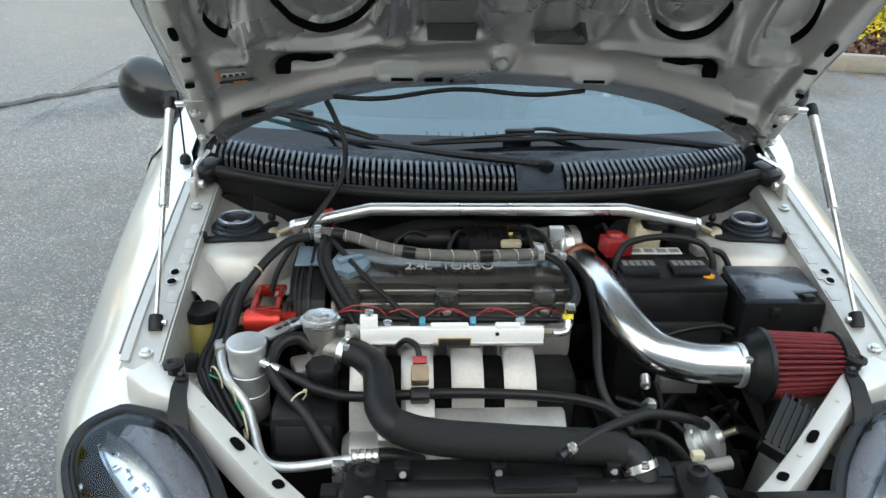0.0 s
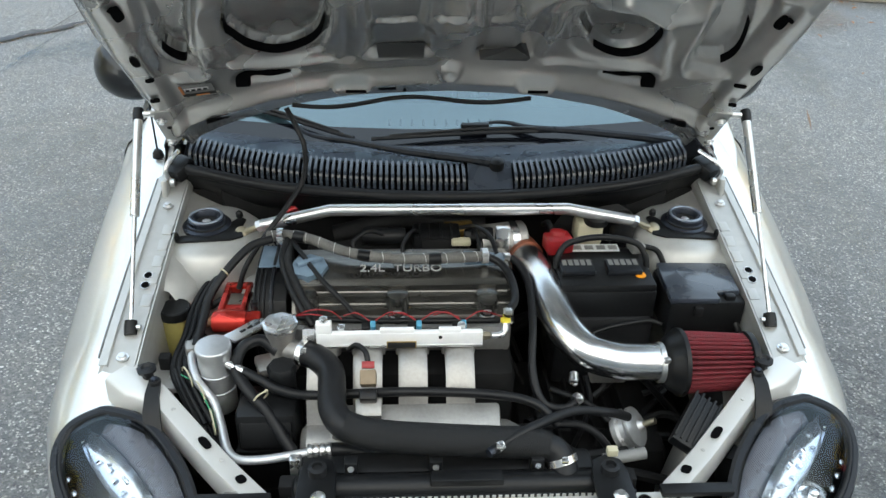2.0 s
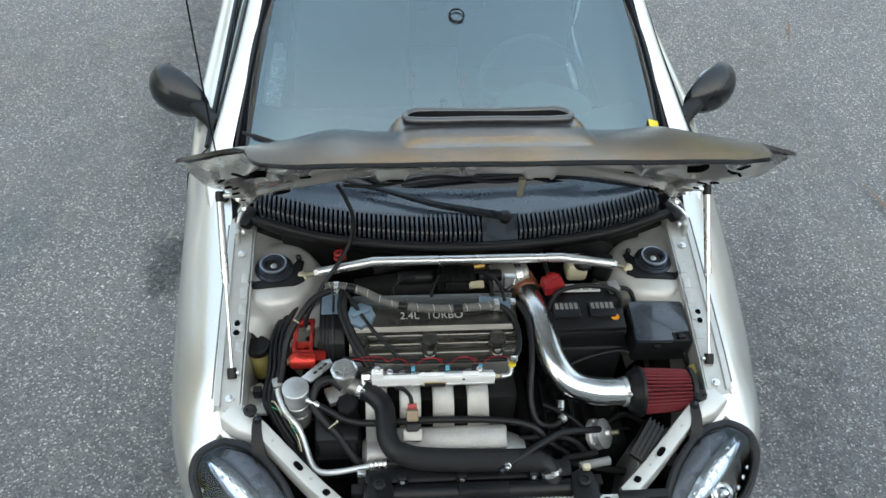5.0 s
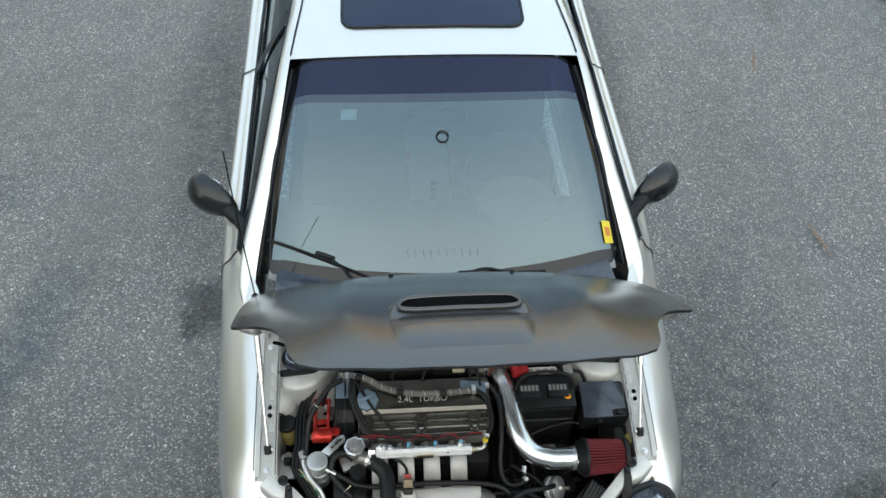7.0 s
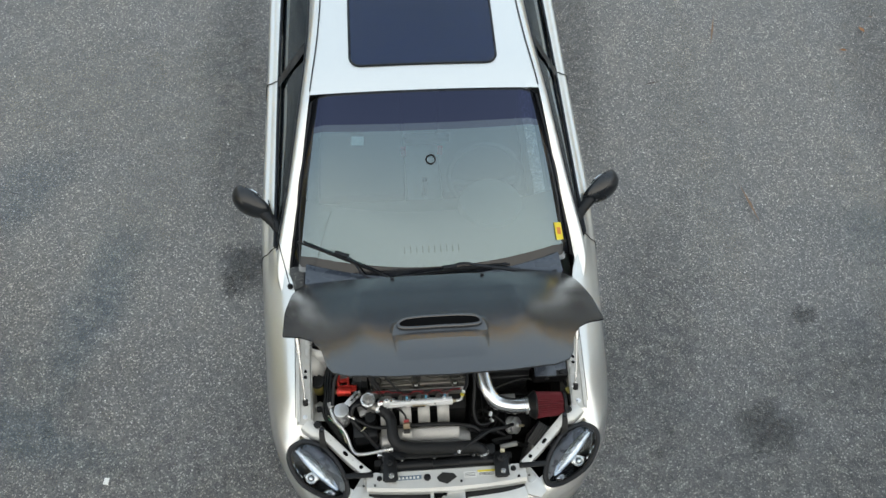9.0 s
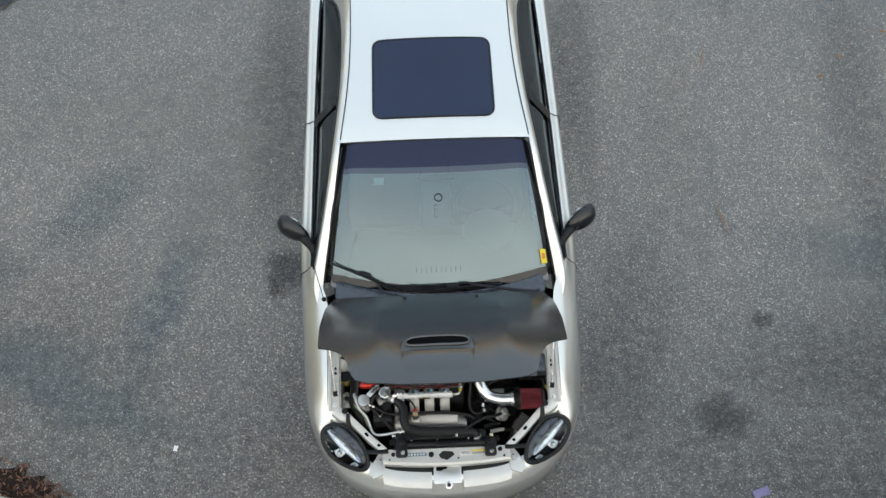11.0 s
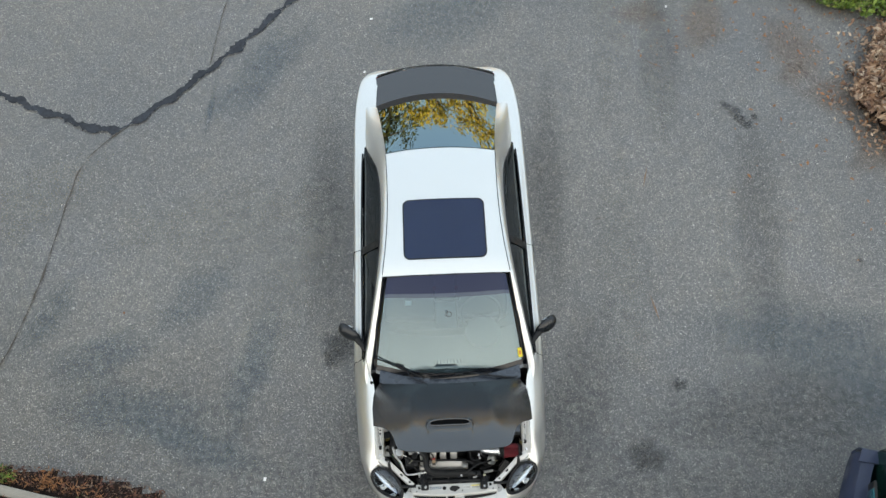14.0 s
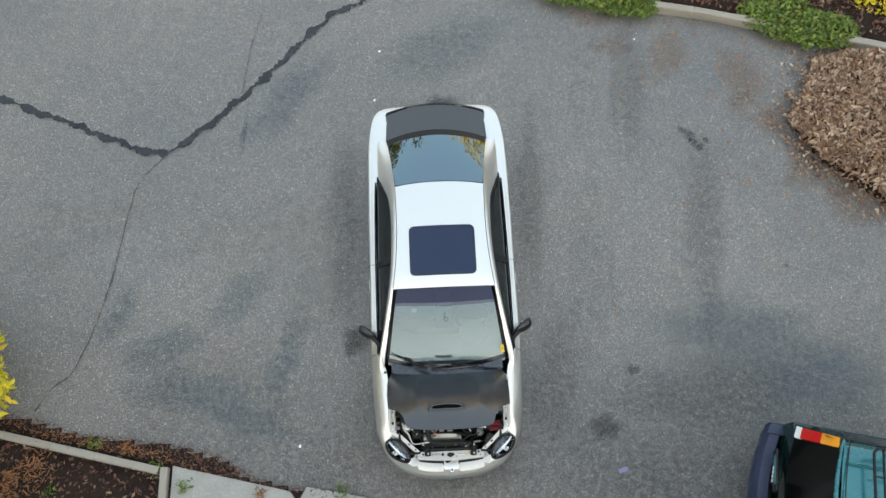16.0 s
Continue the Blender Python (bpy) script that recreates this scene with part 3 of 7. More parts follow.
def line_distance(x, s, line, closed=False):
    """Distance of points from a line; negative inside a closed one."""
    A = np.array(line, float)
    B = np.roll(A, -1, axis=0) if closed else A[1:]
    A = A if closed else A[:-1]
    best, inside = np.full(np.shape(x), 9.0), np.zeros(np.shape(x), bool)
    for (ax, ay), (bx, by) in zip(A, B):
        ux, uy = bx - ax, by - ay
        k = np.clip(((x - ax) * ux + (s - ay) * uy) / (ux * ux + uy * uy + 1e-12), 0, 1)
        best = np.minimum(best, np.hypot(x - ax - k * ux, s - ay - k * uy))
        if closed and ay != by:
            inside ^= ((ay > s) != (by > s)) & (x < (bx - ax) * (s - ay) / (by - ay) + ax)
    return np.where(inside, -best, best)


DISH_L = closed_line([(-.39, .36), (-.37, .455), (-.33, .503), (-.26, .517), (-.222, .46), (-.218, .4), (-.24, .312), (-.282, .264), (-.325, .256), (-.368, .3)])
DISH_R = closed_line([(.22, .37), (.232, .405), (.345, .38), (.366, .35), (.355, .278), (.313, .248), (.26, .283)])
SIDE_L = closed_line([(-.484, .48), (-.45, .54), (-.41, .56), (-.44, .43), (-.462, .33), (-.478, .275), (-.503, .332)])
SIDE_R = closed_line([(.455, .275), (.44, .43), (.405, .57), (.43, .56), (.468, .49), (.505, .35), (.495, .285)])
# sunk fields of the inner panel: outline, depth, width of the slope
FIELDS = [(DISH_L, .03, .006), (DISH_R, .03, .006), (SIDE_L, .022, .006), (SIDE_R, .022, .006),
          (closed_line([(-.408, .35), (-.398, .46), (-.34, .53), (-.275, .552), (-.215, .56), (-.203, .5), (-.212, .36), (-.24, .262), (-.32, .228), (-.4, .27)]), .006, .012),
          (closed_line([(.19, .44), (.35, .4), (.382, .34), (.36, .24), (.27, .232), (.212, .3)]), .006, .012),
          (closed_line([(-.156, .552), (-.1, .556), (-.046, .558), (-.052, .45), (-.058, .35), (-.1, .345), (-.142, .348), (-.15, .45)]), .02, .018),
          (closed_line([(-.148, .335), (-.1, .34), (-.05, .342), (-.045, .29), (-.043, .245), (-.1, .24), (-.153, .238), (-.151, .29)]), .018, .03),
          (closed_line([(.036, .54), (.09, .54), (.135, .53), (.153, .487), (.118, .425), (.103, .36), (.06, .35), (.05, .45)]), .02, .018),
          (closed_line([(.055, .338), (.09, .345), (.117, .35), (.124, .29), (.128, .243), (.09, .238), (.055, .238), (.055, .29)]), .018, .03),
          (closed_line([(.157, .245), (.13, .31), (.14, .375), (.167, .395), (.172, .32)]), .014, .014),
          (closed_line([(.195, .64), (.29, .605), (.378, .55), (.402, .492), (.38, .435), (.31, .425), (.236, .47), (.2, .55)]), .02, .02),
          (closed_line([(-.502, .487), (-.44, .587), (-.385, .622), (-.388, .57), (-.425, .434), (-.45, .33), (-.461, .21), (-.52, .25), (-.527, .35)]), .013, .014),
          (closed_line([(.44, .25), (.42, .43), (.385, .585), (.397, .641), (.47, .553), (.513, .47), (.523, .342), (.505, .24)]), .013, .014),
          (closed_line([(-.41, .16), (-.4, .2), (-.35, .212), (-.29, .195), (-.3, .17), (-.35, .16)]), .01, .012),
          (closed_line([(.41, .16), (.4, .2), (.35, .212), (.3, .195), (.31, .17), (.36, .16)]), .01, .012),
          (closed_line([(-.35, .745), (-.2, .735), (0, .732), (.2, .735), (.35, .745), (.34, .82), (0, .85), (-.34, .82)]), .016, .03)]
# standing fields
RAISED = [(closed_line([(-.15, .6), (-.13, .7), (0, .705), (.145, .7), (.16, .66), (.135, .585), (0, .573), (-.125, .57)]), .016, .02),
          (closed_line([(-.026, .552), (.014, .552), (.02, .47), (.026, .395), (-.018, .394), (-.022, .47)]), .006, .008),
          (closed_line([(-.03, .385), (.026, .386), (.024, .328), (-.031, .328)]), .01, .012),
          (closed_line([(-.22, .138), (-.225, .165), (-.19, .17), (-.155, .165), (-.158, .138)]), .013, .014),
          (closed_line([(.145, .138), (.14, .165), (.175, .17), (.21, .165), (.205, .138)]), .013, .014)]
# beads: line, height, half width
BEADS = [(spline([(-.4, .47), (-.375, .56), (-.3, .625), (-.2, .662), (-.13, .66)], 8), .014, .026),
         (spline([(-.396, .27), (-.403, .36), (-.39, .46), (-.335, .53), (-.27, .553), (-.212, .562), (-.202, .5), (-.21, .36), (-.225, .29)], 6), .008, .008),
         (spline([(-.189, .69), (-.19, .5), (-.2, .33), (-.206, .25)], 4), .008, .007), (spline([(-.166, .69), (-.168, .5), (-.17, .33)], 4), .006, .006),
         (spline([(.125, .40), (.145, .45), (.175, .472), (.22, .465), (.29, .412), (.37, .405), (.415, .455), (.412, .53), (.345, .6), (.25, .645)], 8), .012, .012),
         (spline([(.165, .25), (.18, .35), (.19, .44), (.27, .425), (.36, .4)], 6), .008, .008),
         (spline([(-.4, .235), (-.37, .226), (-.33, .212), (-.28, .215), (-.23, .232), (-.19, .225)], 6), .01, .01),
         (spline([(.4, .235), (.37, .226), (.33, .212), (.28, .212), (.22, .228), (.18, .225)], 6), .01, .01),
         (spline([(-.435, .42), (-.462, .33), (-.45, .21), (-.5, .205)], 6), .008, .012), (spline([(.425, .43), (.43, .3), (.45, .22), (.52, .24)], 6), .008, .012),
         (spline([(-.55, .6), (-.54, .54), (-.5, .53), (-.47, .58), (-.45, .66)], 6), .012, .018), (spline([(.55, .6), (.54, .54), (.5, .53), (.47, .58), (.45, .66)], 6), .012, .018),
         (spline([(.365, .38), (.385, .3), (.41, .2)], 6), .01, .01), (spline([(-.43, .27), (-.425, .36), (-.415, .45)], 6), .006, .012)]


def pressing(x, s):
    """Relief of the hood's inner panel: plus stands out, minus is sunk."""
    x, s = np.asarray(x, float), np.asarray(s, float)
    h = np.zeros(x.shape)
    for line, deep, soft in FIELDS:
        h = h - deep * smooth_step(.5 - line_distance(x, s, line, True) / soft)
    for line, high, soft in RAISED:
        h = h + high * smooth_step(.5 - line_distance(x, s, line, True) / soft)
    for line, high, wide in BEADS:
        h = h + high * np.exp(-(line_distance(x, s, line) / wide) ** 2)
    boss = np.hypot(x - .002, s - .192)
    h = h + .016 * smooth_step(1.6 - boss / .02) - .01 * smooth_step(1.4 - boss / .008)
    h = h + .012 * smooth_step((np.abs(x) - .525) / .02) * smooth_step((.57 - s) / .03)
    rear = np.interp(np.abs(x), (0, .2, .35, .5, .6), (.088, .075, .042, -.012, -.06))
    h = h + .018 * np.exp(-((s - rear - .07) / .024) ** 2)
    h = h + .012 * np.exp(-((s - .86) / .03) ** 2) * (np.abs(x) < .38)
    return np.clip(h, -.03, .034)


def hood_inner():
    rows, nu, nv = [], 251, 191
    U, K = np.linspace(-1, 1, nu), np.linspace(0, 1, nv)
    X = U * .618
    S0, S1 = np.array([hood_rear(x) + .006 for x in X]), np.array([hood_front(x) - .01 for x in X])
    for k in [-1] + list(K):
        S = S0 + (S1 - S0) * max(0, k)
        XX = X * (np.interp(S, (-.06, .1, .35, .6), (.578, .609, .612, .592)) - .006) / .618
        edge = np.zeros(nu) if k < 0 else np.minimum(np.minimum(1, (1 - np.abs(U)) / .05), (1 - k) / .16)
        H = -.012 - .028 * edge - edge * pressing(XX, S)
        rows.append([hood_point(x, s, h) for x, s, h in zip(XX, S, H)])
    return grid(rows)


hood = part("hood", solid(hood_sheet(0.0), 0.007), CARBON, car, "satin carbon hood propped open")
part("inner_panel", hood_inner(), UNDER, hood, "bare grey pressed hood underside", angle=75)


def scoop_lift(u, s):
    """How far the scoop stands over the hood: flush in front, highest behind its mouth."""
    h = at_y([(.61, -.004), (.65, .014), (.675, .028), (.69, .031), (.705, .024), (.735, .007), (.78, .009), (.83, .006), (.86, .002), (.89, -.004)], s)[0]
    return -.004 + (h + .004) * (1 - abs(u) ** 12)


def scoop():
    """A low hump that runs out into the hood towards the nose."""
    return grid([[hood_point(-0.027 + u * (0.178 - 0.014 * max(0, (s - 0.7) / 0.165)), s, scoop_lift(u, s)) for u in np.linspace(-1, 1, 41)] for s in np.linspace(0.88, 0.61, 44)])


def scoop_mouth(grow=1.0):
    loop = []
    for a in np.linspace(0, 2 * math.pi, 48, endpoint=False):
        u = math.copysign(abs(math.cos(a)) ** 0.8, math.cos(a))
        x = -0.027 + 0.146 * u * (1 + 0.06 * (grow - 1))
        s = 0.708 + 0.025 * grow * math.copysign(abs(math.sin(a)) ** 0.8, math.sin(a)) - 0.01 * (1 - u * u)
        loop.append(hood_point(x, s, scoop_lift(u * 0.8, s) + 0.004))
    return loop


scoop_part = part("scoop", solid(scoop(), 0.004), CARBON, hood, "carbon hood scoop")
lp = scoop_mouth()
part("scoop_rim", tube([tuple(p) for p in lp + lp[:1]], 0.0065, seg=10, n=2), CARBON, scoop_part)
bm = bmesh.new()
bm.faces.new([bm.verts.new(p) for p in lp])
part("scoop_opening", bm, HOLE, scoop_part, "black mouth of the scoop")

# holes, pads and stickers of the inner panel


def on_under(x, s, off=0.003):
    return hood_point(x, s, -0.040 - float(pressing(x, s)) - off)


def under_patch(pts, off=0.003, thick=0.004):
    bm = bmesh.new()
    P = np.array(pts, float)
    bm.faces.new([bm.verts.new(hood_point(x, s, -0.040 - h - off)) for (x, s), h in zip(P, pressing(P[:, 0], P[:, 1]))])
    return solid(bm, thick)


def oval_pts(cx, cs, rx, rs, n=14, p=0.7):
    return [(cx + rx * math.copysign(abs(math.cos(a)) ** p, math.cos(a)), cs + rs * math.copysign(abs(math.sin(a)) ** p, math.sin(a))) for a in np.linspace(0, 2 * math.pi, n, endpoint=False)]


for cx, cs, rx, rs in ((-.531, .466, .007, .02), (.528, .454, .007, .02), (-.55, .321, .007, .018), (.551, .308, .007, .018), (-.548, .244, .008, .006), (.552, .233, .012, .006), (-.56, .171, .009, .006), (.566, .162, .008, .005),
                       (-.467, .062, .022, .011), (.487, .057, .022, .011), (-.12, .111, .018, .006), (-.085, .112, .003, .003), (-.36, .69, .016, .012), (-.464, .65, .018, .01), (.467, .64, .012, .01), (.363, .67, .006, .005), (-.535, .49, .004, .003), (.535, .475, .004, .003)):
    part("hole", under_patch(oval_pts(cx, cs, rx, rs)), HOLE, hood)
# slots as dark grey patches, their shade put into the colour
for pts in ([(-.138, .258), (-.048, .261), (-.05, .232), (-.135, .229)], [(.053, .25), (.12, .25), (.126, .285), (.136, .285), (.15, .242), (.145, .23), (.057, .227)]):
    part("slot", under_patch(pts, .002, .002), SLOT, hood)
for cx in (-.18, .178):
    part("rubber_stop", under_patch([(cx - .024, .112), (cx + .024, .112), (cx + .02, .155), (cx - .02, .155)], 0.004, 0.006), HOLE, hood, "black rubber hood stop")
for sg in (-1, 1):
    part("slot", under_patch(closed_line([(sg * .41, .158), (sg * .405, .185), (sg * .385, .2), (sg * .355, .2), (sg * .335, .19), (sg * .31, .187), (sg * .305, .178), (sg * .34, .172), (sg * .365, .182), (sg * .38, .18), (sg * .385, .157)]), 0.006, 0.003), HOLE, hood)
# near-black strips along the lower rim of the openings paint the shade there
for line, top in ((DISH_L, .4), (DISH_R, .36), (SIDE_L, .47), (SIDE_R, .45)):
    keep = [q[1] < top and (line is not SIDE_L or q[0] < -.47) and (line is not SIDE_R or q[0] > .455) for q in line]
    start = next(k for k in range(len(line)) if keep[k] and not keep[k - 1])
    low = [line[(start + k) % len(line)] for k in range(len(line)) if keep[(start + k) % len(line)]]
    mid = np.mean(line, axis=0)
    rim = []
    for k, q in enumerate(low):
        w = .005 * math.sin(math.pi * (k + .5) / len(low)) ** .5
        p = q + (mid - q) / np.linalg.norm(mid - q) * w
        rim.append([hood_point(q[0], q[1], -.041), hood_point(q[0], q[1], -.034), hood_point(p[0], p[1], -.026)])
    part("dish_gap_shade", grid(rim), HOLE, hood)
sticker = part("sticker", under_patch([(-0.513, 0.1450), (-0.451, 0.1450), (-0.451, 0.1900), (-0.513, 0.1900)], 0.004, 0.001), SEAM, hood, "small grey warning sticker with orange edge")
part("orange_edge", under_patch([(-0.513, 0.1560), (-0.508, 0.1560), (-0.508, 0.1900), (-0.513, 0.1900)], 0.006, 0.001), ORLABEL, sticker)
part("black_band", under_patch([(-0.513, 0.1450), (-0.451, 0.1450), (-0.451, 0.1550), (-0.513, 0.1550)], 0.006, 0.001), INK, sticker)
part("orange_bar", under_patch([(-0.488, 0.1485), (-0.463, 0.1485), (-0.463, 0.1515), (-0.488, 0.1515)], 0.008, 0.001), ORLABEL, sticker)
part("white_field", under_patch([(-0.506, 0.1680), (-0.461, 0.1680), (-0.461, 0.1780), (-0.506, 0.1780)], 0.006, 0.001), PAPER, sticker)
for k in range(4):
    part("print_bar", under_patch([(-0.503 + .011 * k, 0.1700), (-0.496 + .011 * k, 0.1700), (-0.496 + .011 * k, 0.1760), (-0.503 + .011 * k, 0.1760)], 0.008, 0.001), INK, sticker)
part("striker", tube([(0.0, .33, 1.61), (0.0, .327, 1.59), (0.0, .33, 1.575)], 0.006), STEEL, hood, "steel hood striker")
for x in (-.185, .195):
    part("washer_jet", lathe([(.008, 0), (.008, .006), (.004, .009)], hood_point(x, .125, 0.001), HN, 10), BLACK, hood)

for sg in (-1, 1):
    a, b = Vector((sg * .6125 - .0075, .855, 1.115)), Vector((sg * .591 - .002, .528, .838))
    strut = part("gas_strut", tube([a, a.lerp(b, .5)], .009, smooth=False), BRUSHED, car, "silver gas strut holding the hood")
    part("rod", tube([a.lerp(b, .5), b], .0042, smooth=False), CHROME, strut)
    part("end_socket", lathe([(.011, -.012), (.012, 0), (.011, .014)], b, (b - a).normalized(), 14), BLACK, strut)
    part("end_socket", lathe([(.010, -.012), (.011, 0), (.010, .014)], a, (b - a).normalized(), 14), BLACK, strut)
    part("ball_stud", tube([b, b + Vector((-sg * .018, 0, 0))], .005, smooth=False), BRUSHED, strut)
    hinge = part("hinge", under_patch([(sg * .584, .121), (sg * .551, .112), (sg * .552, .0), (sg * .586, -.044)], .002, .005), BARE, car, "silver hood hinge plate")
    for hx, hs in ((.57, .09), (.566, .03)):
        part("bolt", lathe([(.011, 0), (.011, .002), (.007, .002), (.007, .008), (.003, .009)], on_under(sg * hx, hs, .006), -HN, 12), BRUSHED, hinge)
    part("hinge_slot", under_patch(oval_pts(sg * .562, .062, .005, .004), .008, .001), HOLE, hinge)
    root = Vector((sg * .600, .935, .935))
    for dy in (-.02, .02):
        part("hinge_link", tube([on_under(sg * .574, -.03 + dy, .006), root + Vector((sg * .004, dy, .035)), root + Vector((0, dy, 0))], .005, seg=8, n=3), BRUSHED, hinge)
        part("hinge_pin", lathe([(.009, -.004), (.009, .004), (.005, .006)], root + Vector((-sg * .006, dy, 0)), (-sg, 0, 0), 12), BRUSHED, hinge)
    part("hinge_base", box((.012, .09, .05), root + Vector((sg * .008, 0, -.02)), (-12, 0, 0), bevel=.004), BARE, hinge)
    part("strut_bracket", tube([a, a + Vector((-sg * .03, .004, 0))], .006, seg=10, smooth=False), BRUSHED, hinge)


# ---- nose ----
for sg in (-1, 1):
    rows = []
    for x in np.linspace(.085, .345, 12):
        yn = at_y(smooth_table([(0, 0), (.27, .022), (.45, .075)]), x)[0]
        rows.append([(sg * x, yn + o, z) for o, z in ((.02, .60), (.036, .642), (.06, .655), (.085, .66), (.118, .661), (.122, .64))])
    part("grille_panel", solid(grid(rows), .004), WHITE, car, "white painted grille panel")
    part("grille_slot", box((.27, .05, .004), (sg * .21, .14, .645), (0, 0, sg * 9), bevel=.001), INK, car)
part("nose_tab", prism([(-.075, .06), (.075, .06), (.075, .15), (.05, .165), (-.05, .165), (-.075, .15)], .652, .662, .003), PAINT, car)
part("tab_cutout", prism([(-.06, .152), (.0, .152), (-.005, .136), (-.02, .138), (-.03, .128), (-.06, .128)], .6622, .6636), HOLE, car)
for sg in (-1, 1):
    part("corner_panel", prism([(sg * x, y) for x, y in ((.338, .15), (.338, .24), (.36, .25), (.408, .178), (.428, .13), (.40, .1), (.345, .12))][::sg], .648, .667, .003), WHITE, car, "white painted corner panel")
    part("panel_plug", lathe([(.005, 0), (.004, .003)], (sg * .36, .2, .667), seg=10), INK, car)
emblem = part("emblem", lathe([(.022, 0), (.022, .003), (.017, .005)], (.005, .052, .658), (0, -.25, 1), 5), BRUSHED, car, "small dark metal badge")
part("emblem_core", lathe([(.012, 0), (.011, .004)], (.005, .052, .662), (0, -.25, 1), 8), INK, emblem)


def header():
    """Radiator support: a pressed panel across the front of the bay."""
    rows = []
    for u in np.linspace(-1, 1, 33):
        x = u * .345
        b = 1 - u * u
        rows.append([(x, .168 - .02 * b, .655), (x, .172 - .02 * b, .685), (x, .185 - .02 * b, .694), (x, .225 - .012 * b, .694), (x, .245, .697), (x, .25, .67), (x, .25, .6)])
    return grid(rows)


support = part("radiator_support", solid(header(), .003), WHITE, car, "white painted radiator support panel", angle=30)
part("diamond_hole", prism([(-.045, .207), (-.02, .228), (.03, .222), (.042, .205), (.0, .178), (-.035, .19)], .694, .6985), INK, support)
for x, y, r in ((-.29, .218, .011), (-.085, .21, .015), (.29, .225, .012), (.31, .19, .006), (-.31, .19, .005), (.06, .186, .005)):
    part("plug", lathe([(r, 0), (r, .006), (r * .6, .009), (r * .6, .004)], (x, y, .696), seg=14), MATTE, support)
part("plate_strip", box((.11, .018, .002), (-.165, .213, .6985)), BLUEGREY, support, "blue stamped strip")
for k in range(6):
    part("stamp_bar", box((.009, .01, .001), (-.205 + .016 * k, .213, .7)), PAPER, support)
part("label", box((.055, .026, .0015), (.10, .211, .6985), bevel=.0003), PAPER, support, "white label of small print")
part("label", box((.075, .026, .0015), (.17, .214, .6985), bevel=.0003), PAPER, support, "warning label with yellow band")
part("label_band", box((.075, .008, .001), (.17, .223, .6998), bevel=.0002), YLABEL, support)
for k in range(3):
    part("print_line", box((.066, .0022, .0006), (.17, .2145 - .0048 * k, .6996), bevel=0), INK, support)
    part("print_line", box((.046, .0022, .0006), (.10, .217 - .006 * k, .6996), bevel=0), INK, support)


def lamp_z(x, y):
    return .728 + .52 * (y - .26) - .22 * max(0, x - .57) ** 1.2 - .02


def headlight(sg):
    n = len(LAMP)

    def ring(k, dz, dome=0.0):
        out = []
        for x, y in LAMP:
            px, py = LAMP_MID + (np.array((x, y)) - LAMP_MID) * k
            out.append((sg * px, py, lamp_z(px, py) + dz + dome))
        return out

    rim = part("headlight", tube([p for p in ring(1.0, .008)] + ring(1.0, .008)[:2], .011, seg=8, n=2), TRIM, car, "headlight in a black housing")
    part("lens", grid([ring(k, .012, .03 * (1 - k * k)) for k in (.96, .9, .75, .55, .35, .18, .05)], closed=True), LENS, rim, "clear headlight lens")
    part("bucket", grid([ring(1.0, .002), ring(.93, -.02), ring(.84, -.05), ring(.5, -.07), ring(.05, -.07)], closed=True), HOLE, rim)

    def at(u, w, dz):
        """Along the lamp's long axis, u, and across it, w."""
        a, b = np.array((.655, .36)), np.array((.445, .155))
        d = b - a
        nrm = np.array((d[1], -d[0])) / np.linalg.norm(d)
        p = a + d * u + nrm * w
        return Vector((sg * p[0], p[1], lamp_z(p[0], p[1]) + dz))

    def reach(u, side):
        """How far the lamp goes from its long axis to one side."""
        w = .0
        while w < .12 and in_lamp(Vector((abs(at(u, side * w, 0).x), at(u, side * w, 0).y, 0)), .93):
            w += .002
        return w

    part("inner_rim", tube([p for p in ring(.945, .014)] + ring(.945, .014)[:2], .0045, seg=8, n=2), BLACK, rim)
    rows = []
    for u in np.linspace(.0, .84, 16):
        half = .021 * max(0, math.sin(math.pi * (u + .02) / .88)) ** .6 + .001
        rows.append([at(u, .01 + half * w, -.014 - .012 * (1 - w * w) + .006 * w) for w in np.linspace(-1, 1, 7)])
    part("reflector", grid(rows), LAMPW, rim, "bluish white leaf-shaped reflector")
    for k in range(20):
        part("facet", lathe([(.006, 0), (.004, .002), (.001, .0025)], at(.14 + .03 * k, .014 + .011 * math.sin(2.4 * k), -.022), (.4 * math.sin(5 * k), -.3 + .3 * math.cos(3 * k), 1), 4), CRYSTAL, rim)
    rows = []
    for i, u in enumerate(np.linspace(.1, .93, 140)):
        half = .021 * max(0, math.sin(math.pi * (min(u, .85) + .02) / .88)) ** .6
        w0, w1 = .0115 + half, max(.0135 + half, reach(u, 1) - .001)
        rows.append([at(u, w0 + (w1 - w0) * k, -.02 + .012 * k - .0008 * (i % 2)) for k in np.linspace(0, 1, 4)])
    part("ribbed_reflector", grid(rows), RIBM, rim, "ribbed pale grey reflector", angle=5)
    rows = [[at(u, w, -.026 - .002 * (i % 2)) for w in np.linspace(.03, .062, 3)] for i, u in enumerate(np.linspace(-.04, .09, 14))]
    part("dark_ribs", grid(rows), STEEL, rim, angle=5)
    for u, w, r in ((.44, -.028, .027), (.78, -.022, .021)):
        c = at(u, w, -.036)
        sh = part("bulb_shroud", lathe([(r, .002), (r, .014), (r * .9, .017), (r * .82, .012), (r * .78, .004), (r * .4, .002)], c, (0, -.35, 1), 28), CHROME, rim, "chrome lamp shroud")
        part("shroud_wing", box((r * 2.3, r * .7, .006), at(u, w, -.026), (20, 0, sg * 10), bevel=.002), CHROME, sh)
        part("projector", lathe([(r * .6, .006), (r * .55, .02), (r * .3, .026), (.002, .027)], c, (0, -.35, 1), 18), CRYSTAL, sh)
